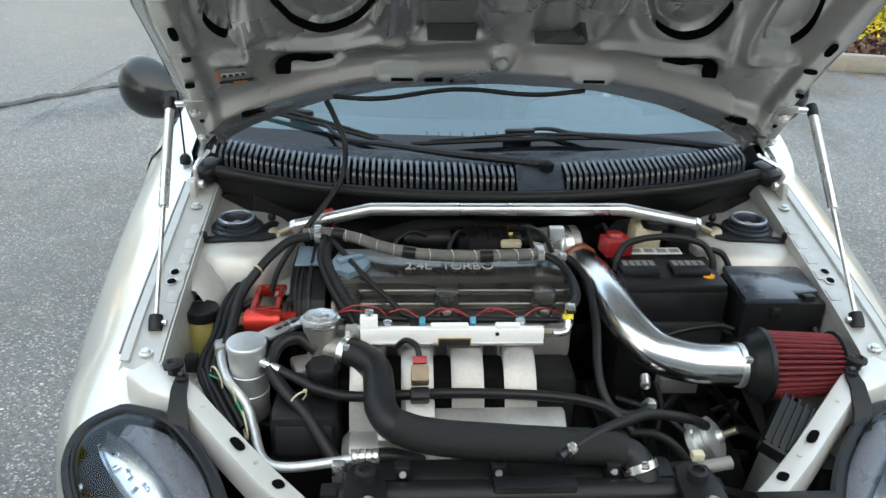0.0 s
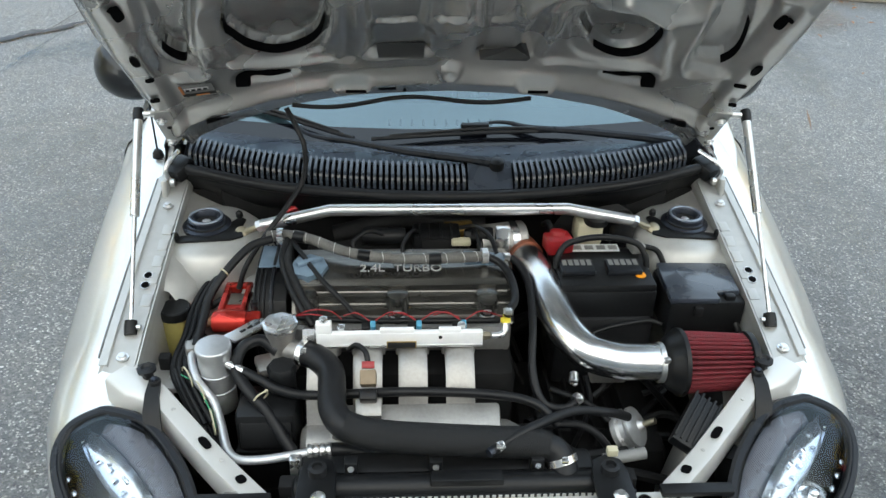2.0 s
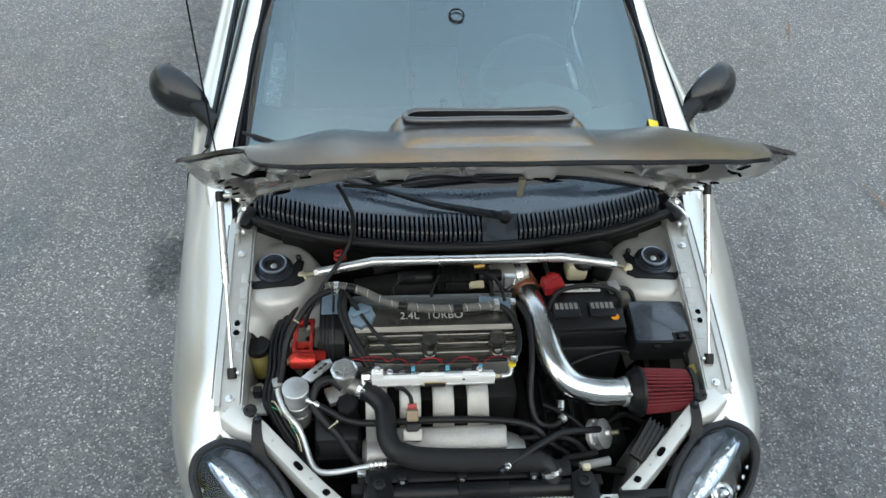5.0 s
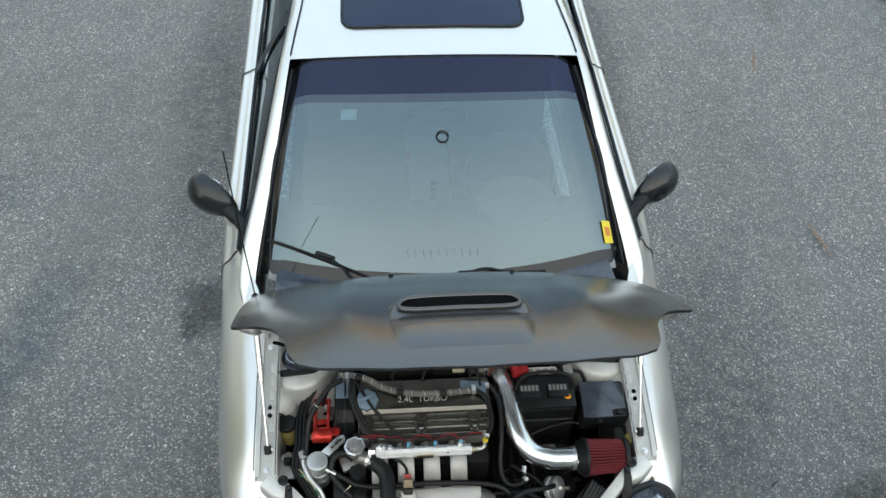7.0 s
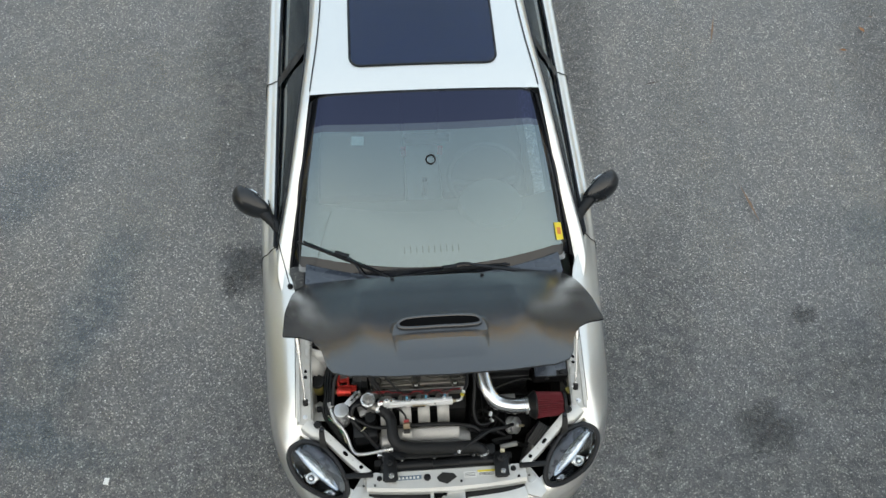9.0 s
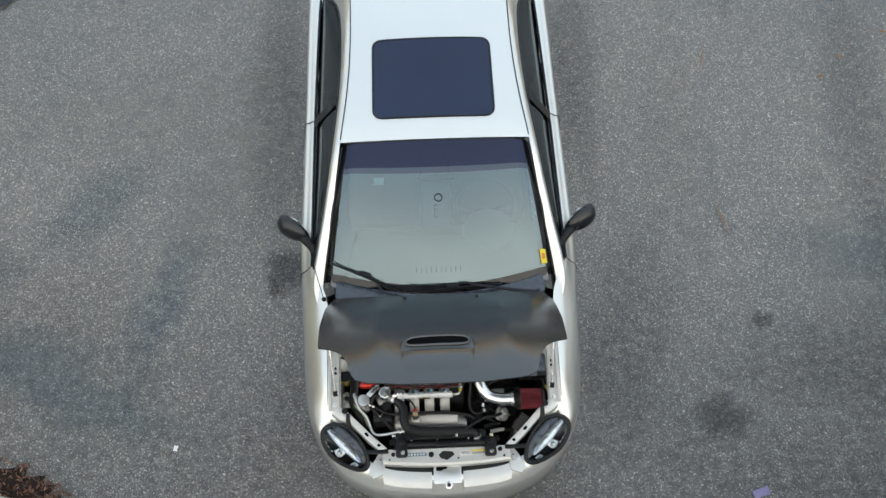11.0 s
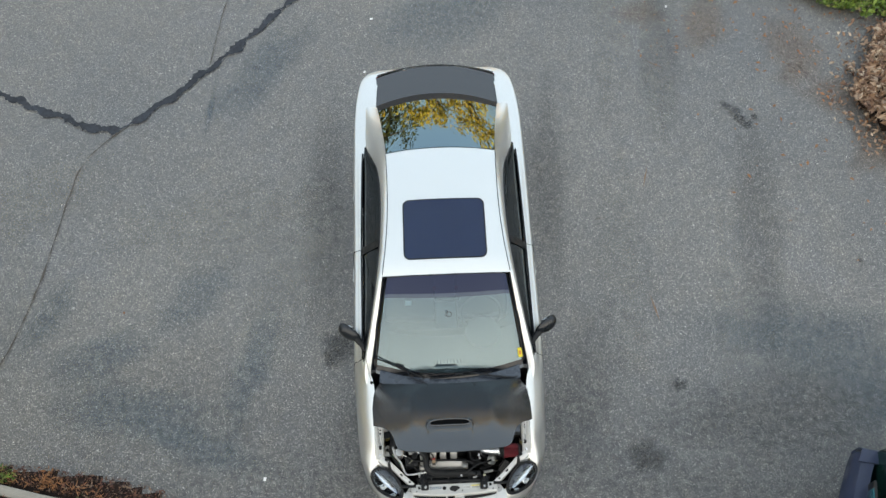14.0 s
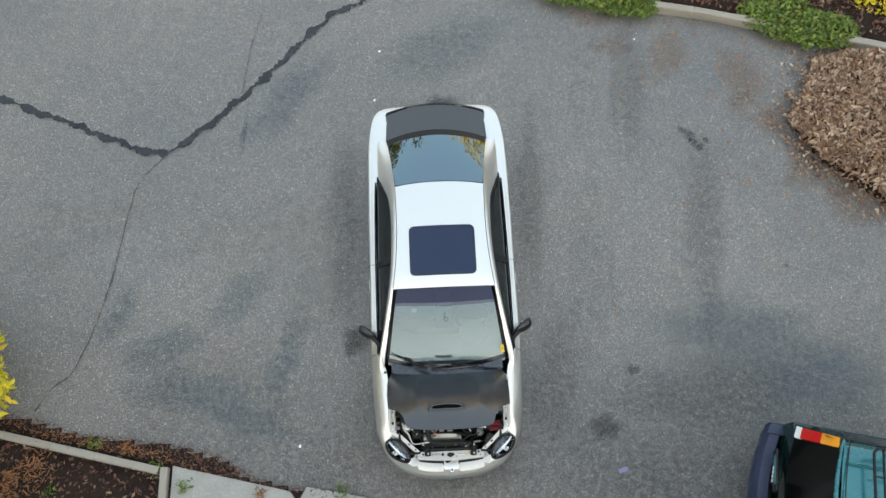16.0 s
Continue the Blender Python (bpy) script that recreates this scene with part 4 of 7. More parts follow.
        part("bulb_cap", lathe([(r * .3, .024), (r * .28, .034), (r * .1, .036)], c, (0, -.35, 1), 12), CHROME, sh)
    for k in range(3):
        part("marker_bead", lathe([(.0075, 0), (.007, .005), (.001, .007)], at(.14 + .09 * k, -.046 - .004 * k, -.02), (0, -.3, 1), 10), CHROME, rim)
    # bracket arms that hold the lamp
    bracket = part("bracket", solid(grid([[(sg * .516, .41, .808), (sg * .536, .414, .81)], [(sg * .514, .385, .80), (sg * .538, .389, .803)], [(sg * .507, .352, .78), (sg * .537, .357, .785)], [(sg * .50, .325, .752), (sg * .53, .332, .756)]]), .006), BLACK, rim, "black plastic lamp bracket")
    part("bracket_eye", lathe([(.0105, 0), (.0105, .006), (.009, .008)], (sg * .526, .412, .805), seg=18), BLACK, bracket)
    part("bolt", lathe([(.006, 0), (.006, .004), (.003, .006)], (sg * .526, .412, .813), seg=6), MOUNTM, bracket)
    part("bracket", box((.12, .022, .012), (sg * .375, .232, .715), (0, 0, 0)), BLACK, rim)


for sg in (-1, 1):
    headlight(sg)


# ---- bay shell ----
def front_rail(sg):
    """Diagonal pressed rail from the radiator support to the fender."""
    a = spline([(.335, .238, .712), (.40, .29, .74), (.47, .355, .77), (.525, .405, .797), (.565, .437, .805), (.588, .456, .808)], 4)
    rows = []
    for i, p in enumerate(a):
        d = a[min(i + 1, len(a) - 1)] - a[max(i - 1, 0)]
        nrm = np.array((d[1], -d[0])) / np.hypot(d[0], d[1])
        w = .019
        out = .019 + (.022 * min(1, (i - 10) / 4) if i > 10 else 0)
        rows.append([(sg * (p[0] + nrm[0] * k * (out if k > 0 else w)), p[1] + nrm[1] * k * (out if k > 0 else w), p[2] + dz) for k, dz in ((-1.05, -.05), (-1, -.006), (-.85, 0), (0, .0015), (.85, 0), (1, -.006), (1.05, -.05))])
    return grid(rows)


for sg in (-1, 1):
    fr = part("front_rail", front_rail(sg), WHITE, car, "silver pressed front rail", angle=50)
    for (x, y, z), rx, ry in (((.43, .318, .7545), .009, .015), ((.365, .264, .7275), .01, .009)):
        bm = bmesh.new()
        bm.faces.new([bm.verts.new((sg * (x + ax * .64 + ay * .6), y + ay * .64 - ax * .5, z + (ax * .3 + ay * .45) * .5 + .002)) for ax, ay in oval_pts(0, 0, rx, ry)])
        part("rail_hole", solid(bm, .002), HOLE, fr)
    for p in ((.49, .373, .781), (.40, .292, .743)):
        part("weld_spot", lathe([(.004, 0), (.003, .0015)], (sg * p[0], p[1], p[2]), seg=8), BARE, fr)
    stop = part("hood_bumper", lathe([(.01, 0), (.01, .012), (.016, .013), (.017, .019), (.01, .022), (.006, .018)], (sg * .543, .432, .803), seg=8), MATTE, car, "black rubber hood bumper")
    # apron, upper rail with dimples
    rows = []
    for y in np.linspace(.44, .97, 30):
        z = at_y([(.44, .806), (.53, .832), (.7, .872), (.85, .905), (.97, .93)], y)[0]
        rows.append([(sg * .632, y, z - .004), (sg * .622, y, z + .004), (sg * .612, y, z), (sg * .572, y, z - .002), (sg * .568, y, z - .012), (sg * .566, y, z - .12), (sg * .56, y, z - .4)])
    ap = part("apron", grid(rows), BARE, car, "silver inner fender with pressed rail", angle=30)
    for y in (.60, .655, .70, .745, .79):
        z = at_y([(.44, .806), (.53, .832), (.7, .872), (.85, .905), (.97, .93)], y)[0]
        part("dimple", box((.02, .03, .004), (sg * .582, y, z - .002), (12, 0, 0), bevel=.0018), BARE, ap)
    lip = [(sg * .567, y, at_y([(.44, .806), (.53, .832), (.7, .872), (.85, .905), (.97, .93)], y)[0] + .004) for y in np.linspace(.445, .93, 14)]
    part("pressed_lip", solid(grid([[Vector(p) + Vector((0, 0, -.02)), Vector(p)] for p in lip]), .0025), BARE, ap)
    part("fender_seam", tube([(sg * (.636 - .0 * y), y, at_y([(.44, .806), (.53, .832), (.7, .872), (.85, .905), (.97, .93)], y)[0] + .001) for y in np.linspace(.47, .95, 14)], .0022, seg=6, n=2), SEAM, ap)
    part("gutter", solid(grid([[(sg * x, y, at_y([(.44, .806), (.53, .832), (.7, .872), (.85, .905), (.97, .93)], y)[0] + dz) for x, dz in ((.631, .007), (.617, .007), (.615, .003))] for y in np.linspace(.45, .95, 14)]), .002), BARE, ap)
    for y in (.62, .645):
        z = at_y([(.44, .806), (.53, .832), (.7, .872), (.85, .905), (.97, .93)], y)[0]
        part("drain_hole", lathe([(.007, 0), (.007, .003)], (sg * .592, y + .015, z + .0035), (0, -.22, 1), 14), HOLE, ap)
        part("hole_rim", tube([(sg * .592 + .0085 * math.cos(a), y + .015 + .0085 * math.sin(a), z + .0045 + .002 * math.sin(a)) for a in np.linspace(0, 2 * math.pi, 17)], .0012, seg=6, smooth=False), BRUSHED, ap)
    for y in (.47, .86):
        z = at_y([(.44, .806), (.53, .832), (.7, .872), (.85, .905), (.97, .93)], y)[0]
        part("bolt", lathe([(.011, 0), (.011, .003), (.007, .003), (.007, .008), (.003, .009)], (sg * .595, y, z), seg=12), BRUSHED, ap)
    tower = part("strut_tower", lathe([(.15, -.16), (.145, -.12), (.135, -.06), (.115, -.015), (.1, .0), (.06, .004)], (sg * .513, .835, .868), seg=36), BARE, car, "silver strut tower")
    part("tower_bridge", grid([[(sg * (.60 + .0 * k), y, at_y([(.6, .80), (.7, .862), (.97, .92)], y)[0]), (sg * .56, y, at_y([(.6, .78), (.7, .855), (.97, .885)], y)[0]), (sg * .5, y, at_y([(.6, .60), (.7, .80), (.8, .862), (.97, .85)], y)[0]), (sg * .45, y, .62)] for k, y in enumerate(np.linspace(.66, .96, 12))]), BARE, tower)
    top = part("strut_mount", lathe([(.05, 0), (.05, .006), (.042, .009), (.041, .013), (.038, .014), (.038, .022), (.034, .025), (.026, .025), (.023, .02), (.022, .008)], (sg * .513, .835, .872), seg=32), MOUNTM, tower, "black strut top mount")
    part("strut_rod", lathe([(.009, 0), (.009, .01), (.005, .012)], (sg * .513, .835, .876), seg=6), BRUSHED, top)
    part("mount_ring", tube([(sg * .513 + .033 * math.cos(a), .835 + .033 * math.sin(a), .8965) for a in np.linspace(0, 2 * math.pi, 25)], .003, seg=8, smooth=False), RINGM, top)
    part("mount_gap", lathe([(.042, 0), (.0425, .003), (.042, .004)], (sg * .513, .835, .8805), seg=32), INK, top)
    part("mount_plate", prism([(sg * x, y) for x, y in ((.43, .79), (.455, .775), (.56, .765), (.575, .78), (.56, .79), (.5, .80), (.47, .84), (.45, .87), (.435, .86), (.44, .82))][::sg], .871, .876, .0015), BLACK, tower)
    for x, y in ((.565, .775), (.45, .865)):
        part("nut", lathe([(.008, 0), (.008, .009), (.004, .013)], (sg * x, y, .879), seg=6), BLACK, tower)

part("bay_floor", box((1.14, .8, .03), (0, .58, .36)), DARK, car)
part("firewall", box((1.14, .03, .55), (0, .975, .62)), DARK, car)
part("cross_member", box((.8, .05, .22), (0, .19, .45)), BLACK, car)

# strut brace
P = [(-.437, .812, .868), (-.394, .802, .892), (-.25, .805, .926), (.245, .805, .927), (.391, .806, .896), (.437, .812, .872)]
brace = part("strut_brace", tube([P[1], P[2], P[3], P[4]], .0125, seg=16, smooth=False), BRUSHED, car, "polished aluminium strut brace")
for a, b in ((P[0], P[1]), (P[5], P[4])):
    part("threaded_end", tube([a, b], .007, smooth=False), STEEL, brace)
    part("lock_nut", lathe([(.014, -.006), (.014, .006)], b, (Vector(b) - Vector(a)).normalized(), 6), BRUSHED, brace)
    part("rod_eye", lathe([(.013, -.009), (.013, .009), (.007, .011)], a, (0, -.6, .8), 16), STEEL, brace)

# ---- cowl grille and wipers ----
COWL_F = smooth_table([(-.585, .965, .957), (-.4, .895, .95), (-.2, .862, .944), (0, .852, .942), (.2, .862, .944), (.4, .895, .95), (.585, .965, .957)])


def cowl_point(x, k):
    """k: 0 at the front lip, 1 at the top of the slats, 2 at the glass."""
    y, z = at_y(COWL_F, x)
    yg = 1.045 + .13 * (abs(x) / .66) ** 2
    if k <= 1:
        return Vector((x, y + .062 * k, z + .036 * k))
    return Vector((x, y + .062 + (yg - y - .062) * (k - 1), z + .036 + (.962 - z - .036) * (k - 1)))


cowl = part("cowl", grid([[cowl_point(x, k) for k in (1.0, 1.04, 1.5, 2)] for x in np.linspace(-.585, .585, 60)]), SLAT, car, "black plastic cowl grille")
# near-black sheet below the slats paints the shade between them
part("grille_shade", grid([[cowl_point(x, 0) + Vector((0, dy, dz)) for dy, dz in ((.008, -.004), (.016, .014), (.066, .03))] for x in np.linspace(-.58, .58, 60)]), HOLE, cowl)
part("grille_lip", tube([cowl_point(x, 0) + Vector((0, -.002, -.003)) for x in np.linspace(-.58, .58, 24)], .0045, seg=8, n=2), SLAT, cowl)
part("weatherstrip", tube([cowl_point(x, 0) + Vector((0, -.012, -.004)) for x in np.linspace(-.585, .585, 20)], .012, n=2), RUBBER, cowl)
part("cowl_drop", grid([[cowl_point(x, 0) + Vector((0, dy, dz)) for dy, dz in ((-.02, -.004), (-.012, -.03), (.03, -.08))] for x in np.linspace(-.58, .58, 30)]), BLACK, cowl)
# each slat stands up from the lip and bends back towards the glass
slat_bm = bmesh.new()
profile = [(0, -.004), (.002, .018), (.006, .028), (.014, .034), (.067, .04), (.067, .03), (.018, .024), (.012, .018), (.01, -.004)]
ends = [[slat_bm.verts.new((x, y, z)) for y, z in profile] for x in (-.0031, .0031)]
for i in range(len(profile)):
    slat_bm.faces.new((ends[0][i], ends[0][i - 1], ends[1][i - 1], ends[1][i]))
slat_bm.faces.new(ends[0]), slat_bm.faces.new(ends[1][::-1])
slat0 = part("slat", slat_bm, SLAT, cowl)
first = True
for x in list(np.arange(-.562, .035, .0126)) + list(np.arange(.142, .545, .0126)):
    ob = slat0 if first else new("slat", slat0.data)
    ob.parent = cowl
    ob.matrix_basis = Matrix.Translation(cowl_point(x, 0))
    first = False
part("cowl_panel", solid(grid([[cowl_point(x, k) + Vector((0, -.002, .006)) for k in (.0, .25, 1.0)] for x in np.linspace(.04, .135, 6)]), .006), SLAT, cowl)
for sg in (-1, 1):
    part("cowl_corner", box((.05, .06, .035), (sg * .585, .955, .95), (20, 0, sg * 35), bevel=.012), BLACK, cowl)


def wiper(arm_line, b0, b1):
    """A flat arm from its pivot to the clip of a long blade."""
    arm = part("wiper", tube(arm_line, .006, radii=[.011, .01, .009, .007, .005, .004, .004], n=6, seg=8), TRIM, car, "black wiper arm and blade")
    b0, b1 = Vector(b0), Vector(b1)
    turn = math.degrees(math.atan2(b1.y - b0.y, b1.x - b0.x))
    blade = part("blade", tube([b0, b0.lerp(b1, .5) + Vector((0, 0, .004)), b1], .0055, seg=6), MATTE, arm)
    part("blade_spine", tube([b0.lerp(b1, .08) + Vector((0, 0, .006)), b0.lerp(b1, .5) + Vector((0, 0, .014)), b0.lerp(b1, .92) + Vector((0, 0, .006))], .0035, seg=6), BLACK, blade)
    part("blade_clip", box((.065, .016, .014), Vector(arm_line[-1]) + Vector((0, 0, .002)), (0, 0, turn)), BLACK, arm)
    part("pivot_cap", lathe([(.017, -.012), (.017, .006), (.009, .011)], arm_line[0], (0, -.2, 1), 16), BLACK, arm)


wiper([(.103, .905, .985), (.02, .925, .988), (-.09, .955, .99), (-.215, 1.01, .99), (-.314, 1.052, .99), (-.367, 1.118, 1.006), (-.42, 1.155, 1.016)], (-.617, 1.231, 1.024), (-.21, 1.046, .982))
wiper([(.55, 1.025, .978), (.46, 1.03, .99), (.33, 1.05, .996), (.2, 1.075, .996), (.15, 1.085, 1.004), (.11, 1.082, 1.006), (.07, 1.07, 1.0)], (-.17, 1.043, .982), (.345, 1.078, .99))

# ---- roof, glass and trim details ----
def on_roof(pts, lift, thick):
    bm = bmesh.new()
    n, c = 12, np.mean(pts, axis=0)
    rings = [[Vector(roof_point(*(c + (np.array(p) - c) * k))) + Vector((0, 0, lift)) for p in pts] for k in np.linspace(1, .08, n)]
    grid(rings, bm, closed=True)
    bm.faces.new([v for v in bm.verts][-len(pts):])
    return bm


def rounded_rect(x0, x1, y0, y1, r, n=5):
    out = []
    for cx, cy, a0 in ((x1 - r, y1 - r, 0), (x0 + r, y1 - r, 90), (x0 + r, y0 + r, 180), (x1 - r, y0 + r, 270)):
        for a in np.linspace(a0, a0 + 90, n):
            out.append((cx + r * math.cos(radians(a)), cy + r * math.sin(radians(a))))
    edge = []
    for p, q in zip(out, out[1:] + out[:1]):
        edge.append(p)
        d = math.dist(p, q)
        edge += [(p[0] + (q[0] - p[0]) * k, p[1] + (q[1] - p[1]) * k) for k in np.linspace(0, 1, 2 + int(d / .12))[1:-1]]
    return edge


# backing colour holds the glass tint and the blue of mirrored sky
NAVY = mat("navy_tint_and_sky", (.008, .035, .09), .4, 0, .02, 20, .2)
SUN = glass_mat("dark_sunroof_glass", (.35, .5, .8), .02, 1.55)
sr = rounded_rect(-.345, .347, 1.957, 2.5, .05)
sunroof = part("sunroof", on_roof(sr, .004, 0), SUN, car, "dark blue tinted glass sunroof")
part("sunroof_backing", on_roof(sr, .0025, 0), NAVY, sunroof)
loop = [Vector(roof_point(*p)) + Vector((0, 0, .003)) for p in sr]
part("sunroof_seal", tube(loop + loop[:1], .006, seg=6, smooth=False), TRIM, sunroof)
for sg in (-1, 1):
    part("roof_seam", tube([(sg * at_y(RI, y)[0], y, at_y(RI, y)[1] + .004) for y in np.linspace(1.84, 3.0, 14)], .003, seg=6, n=2), MATTE, car)
    part("pillar_trim", tube([Vector(windshield_point(sg * 1.0, v)) + Vector((0, -.004, .004)) for v in np.linspace(0, 1, 10)], .008, seg=8, n=2), TRIM, car)
    part("belt_trim", tube([(sg * (at_y(BE, y)[0] + .004), y, at_y(BE, y)[1] + .004) for y in np.linspace(1.25, 3.3, 16)], .008, seg=8, n=2), TRIM, car)
    part("window_channel", tube([(sg * (at_y(RO, y)[0] + .003), y, at_y(RO, y)[1] - .004) for y in np.linspace(1.3, 3.28, 24)], .007, seg=6, n=2), TRIM, car)
    rows = []
    for k in np.linspace(0, 1, 6):
        y = 2.26 - .1 * k
        a, b = np.array(at_y(RO, y)), np.array(at_y(BE, y))
        p = b + (a - b) * k
        rows.append([(sg * (p[0] + .012), y + d, p[1]) for d in (-.035, 0, .035)])
    part("b_pillar", grid(rows), BLACK, car)
    part("door_seam", tube([(sg * p[0], p[1], p[2]) for p in [Vector(q) + Vector((.0015, 0, .0015)) for q in side_profile((.832, 1.25, -1, 0, .955, .114))]], .0025, seg=5, n=3), INK, car)
    part("door_seam", tube([(sg * p[0], p[1], p[2]) for p in [Vector(q) + Vector((.0015, 0, .0015)) for q in side_profile((.842, 2.28, -1, 0, .964, .11))]], .0025, seg=5, n=3), INK, car)
    part("door_handle", box((.02, .14, .03), (sg * .818, 2.1, .82), bevel=.01), PAINT, car)
    part("door_handle", box((.02, .14, .03), (sg * .825, 2.95, .83), bevel=.01), PAINT, car)
    # mirror
    bm = bmesh.new()
    bmesh.ops.create_uvsphere(bm, u_segments=24, v_segments=16, radius=1)
    for v in bm.verts:
        x, y, z = v.co
        v.co = Vector((x * .11 * (1 - .18 * x), y * (.072 if y < 0 else .03), z * .082 * (1 + .1 * x)))
    bmesh.ops.transform(bm, matrix=Matrix.Translation((sg * .85, 1.505, .985)) @ Matrix.Diagonal((sg, 1, 1, 1)) @ pose(0, 0, 0, 0, -6, 36), verts=bm.verts)
    mir = part("side_mirror", bm, SHELL, car, "matte black door mirror")
    part("stalk", tube([(sg * .70, 1.33, .955), (sg * .735, 1.375, .965), (sg * .79, 1.44, .975)], .025, radii=[.032, .024, .03]), MATTE, mir)
    part("mirror_glass", lathe([(.055, 0), (.055, .003)], (sg * .842, 1.523, .99), (sg * -.45, .9, 0), 20), MIRRORM, mir)
    # marker line of the fender and wheel
    for wy in (.86, 3.53):
        hub = Vector((sg * (.68 if wy < 2 else .73), wy, .3))
        tyre = part("wheel", lathe([(.2, -.095), (.285, -.1), (.3, -.075), (.3, .075), (.285, .1), (.2, .095)], hub, (sg, 0, 0), 36), TYRE, car, "black road wheel")
        part("rim", lathe([(.2, .04), (.205, .092), (.19, .09), (.17, .055), (.06, .06), (.05, .085), (.01, .088)], hub, (sg, 0, 0), 30, lobes=0), ALLOY, tyre, "grey alloy rim")
        part("arch_lip", tube([(sg * (.778 if wy < 2 else .815), wy + .338 * math.cos(a), .3 + .338 * math.sin(a)) for a in np.linspace(-.25, math.pi + .25, 18)], .014, seg=8, n=2), PAINT, car)
        part("arch_liner", tube([(sg * (.655 if wy < 2 else .69), wy + .35 * math.cos(a), .3 + .35 * math.sin(a)) for a in np.linspace(-.25, math.pi + .25, 14)], .12, seg=10, n=2), INK, car)
    part("sill", box((.05, 1.9, .1), (sg * .79, 2.2, .22), bevel=.015), PAINT, car)
    part("tail_light", box((.17, .06, .14), (sg * .66, 4.325, .76), (0, 0, -sg * 28), bevel=.02), REDP, car, "red tail light")
mast = part("antenna", tube([(-.657, 1.047, .935), (-.657, 1.05, 1.25), (-.655, 1.06, 1.60)], .0022, seg=6), BLACK, car, "thin black radio antenna")
part("antenna_base", lathe([(.013, 0), (.012, .012), (.006, .02)], (-.657, 1.047, .934), seg=12), BLACK, mast)
part("underbody", box((1.36, 3.6, .12), (0, 2.2, .24), bevel=.05), INK, car)
part("rear_gap", tube([(x, 4.272 + .12 * (1 - (x / .6) ** 2), .955) for x in np.linspace(-.59, .59, 12)], .006, seg=6, n=2), INK, car)

# sticker, dot matrix border of the windshield
part("windshield_sticker", solid(pane(windshield_point, .895, .95, .08, .18, 4, 4, .006), .001), YLABEL, car, "yellow parking sticker")
part("sticker_mark", solid(pane(windshield_point, .908, .938, .11, .15, 4, 4, .009), .001), ORLABEL, car)
part("glass_card", solid(pane(windshield_point, -.62, -.52, .7, .75, 4, 4, -.01), .001), PAPER, car, "pale card behind the windshield")

# ---- cabin ----
dash = part("dashboard", grid([[(u * .62, 1.13 - .1 * (1 - u * u) + k * .42, .93 + .03 * math.sin(math.pi * k) - .12 * max(0, k - .75)) for u in np.linspace(-1, 1, 21)] for k in np.linspace(0, 1, 9)]), DASH, car, "grey moulded dashboard")
part("dash_face", grid([[(u * .62, 1.52, .90), (u * .62, 1.56, .72), (u * .62, 1.5, .5)] for u in np.linspace(-1, 1, 5)]), DASH, dash)
for k in range(10):
    part("vent_bar", box((.006, .04, .004), (-.13 + .028 * k, 1.2, .957)), INK, dash)
part("instrument_hood", lathe([(.16, 0), (.15, .04), (.1, .06)], (.3, 1.45, .92), (0, .15, 1), 24), DASH, dash)
wheel_ring = [(.3 + .18 * math.cos(a), 1.68 + .1 * math.sin(a), .86 + .14 * math.sin(a)) for a in np.linspace(0, 2 * math.pi, 25)]
sw = part("steering_wheel", tube(wheel_ring, .014, n=2), CLOTH, car, "grey steering wheel")
part("spoke", tube([(.14, 1.66, .85), (.3, 1.63, .85), (.46, 1.66, .85)], .02), CLOTH, sw)
for x in (-.33, .33):
    seat = part("seat", box((.48, .5, .16), (x, 2.0, .55), bevel=.05), CLOTH, car, "grey cloth front seat")
    part("backrest", box((.46, .14, .58), (x, 2.32, .82), (-18, 0, 0), bevel=.05), CLOTH, seat)
    part("headrest", box((.25, .09, .17), (x, 2.43, 1.18), (-18, 0, 0), bevel=.04), CLOTH, seat)
    part("belt_buckle", box((.03, .02, .06), (.1 if x > 0 else -.1, 2.0, .68)), REDP, seat)
part("console", box((.2, .9, .22), (0, 1.85, .52), bevel=.04), DASH, car)
part("gear_lever", tube([(0, 1.75, .62), (0, 1.73, .78)], .014), BLACK, car)
part("rear_bench", box((1.2, .5, .5), (0, 3.0, .55), bevel=.08), CLOTH, car)
part("parcel_shelf", box((1.16, .6, .03), (0, 3.58, .95), bevel=.01), DASH, car)
part("cabin_floor", box((1.3, 2.4, .03), (0, 2.2, .36)), DASH, car)
part("rear_view_mirror", box((.22, .03, .06), (0, 1.66, 1.2), bevel=.015), BLACK, car)
ring_at = Vector(windshield_point(.012, .61)) + Vector((0, -.004, .006))
part("toll_ring", tube([ring_at + Vector((.021 * math.cos(a), .018 * math.sin(a), .0105 * math.sin(a))) for a in np.linspace(0, 2 * math.pi, 25)], .0028, seg=6, smooth=False), BLACK, car)

RAILTXT = mat("worn_white_letters", (.4, .4, .39), .5, .2, .05, 200, .25)
GREENW = mat("green_wire_sleeve", (.02, .25, .13), .45, 0, .02, 60, .1)

# ---- engine ----
def hose(name, pts, r, m=None, parent=None, label="", seg=10, n=8):
    return part(name, tube(pts, r, seg=seg, n=n), m or RUBBER, parent or car, label)


def clamp(at, axis, r, parent=None, m=None, w=.012):
    c = part("hose_clamp", lathe([(r, -w / 2), (r + .0015, -w / 2), (r + .0015, w / 2), (r, w / 2)], at, axis, 20), m or BRUSHED, parent or car)
    part("clamp_screw", box((.012, .01, .01), Vector(at) + Vector((0, -r * .75, r * .75)), bevel=.002), m or BRUSHED, c)
    return c


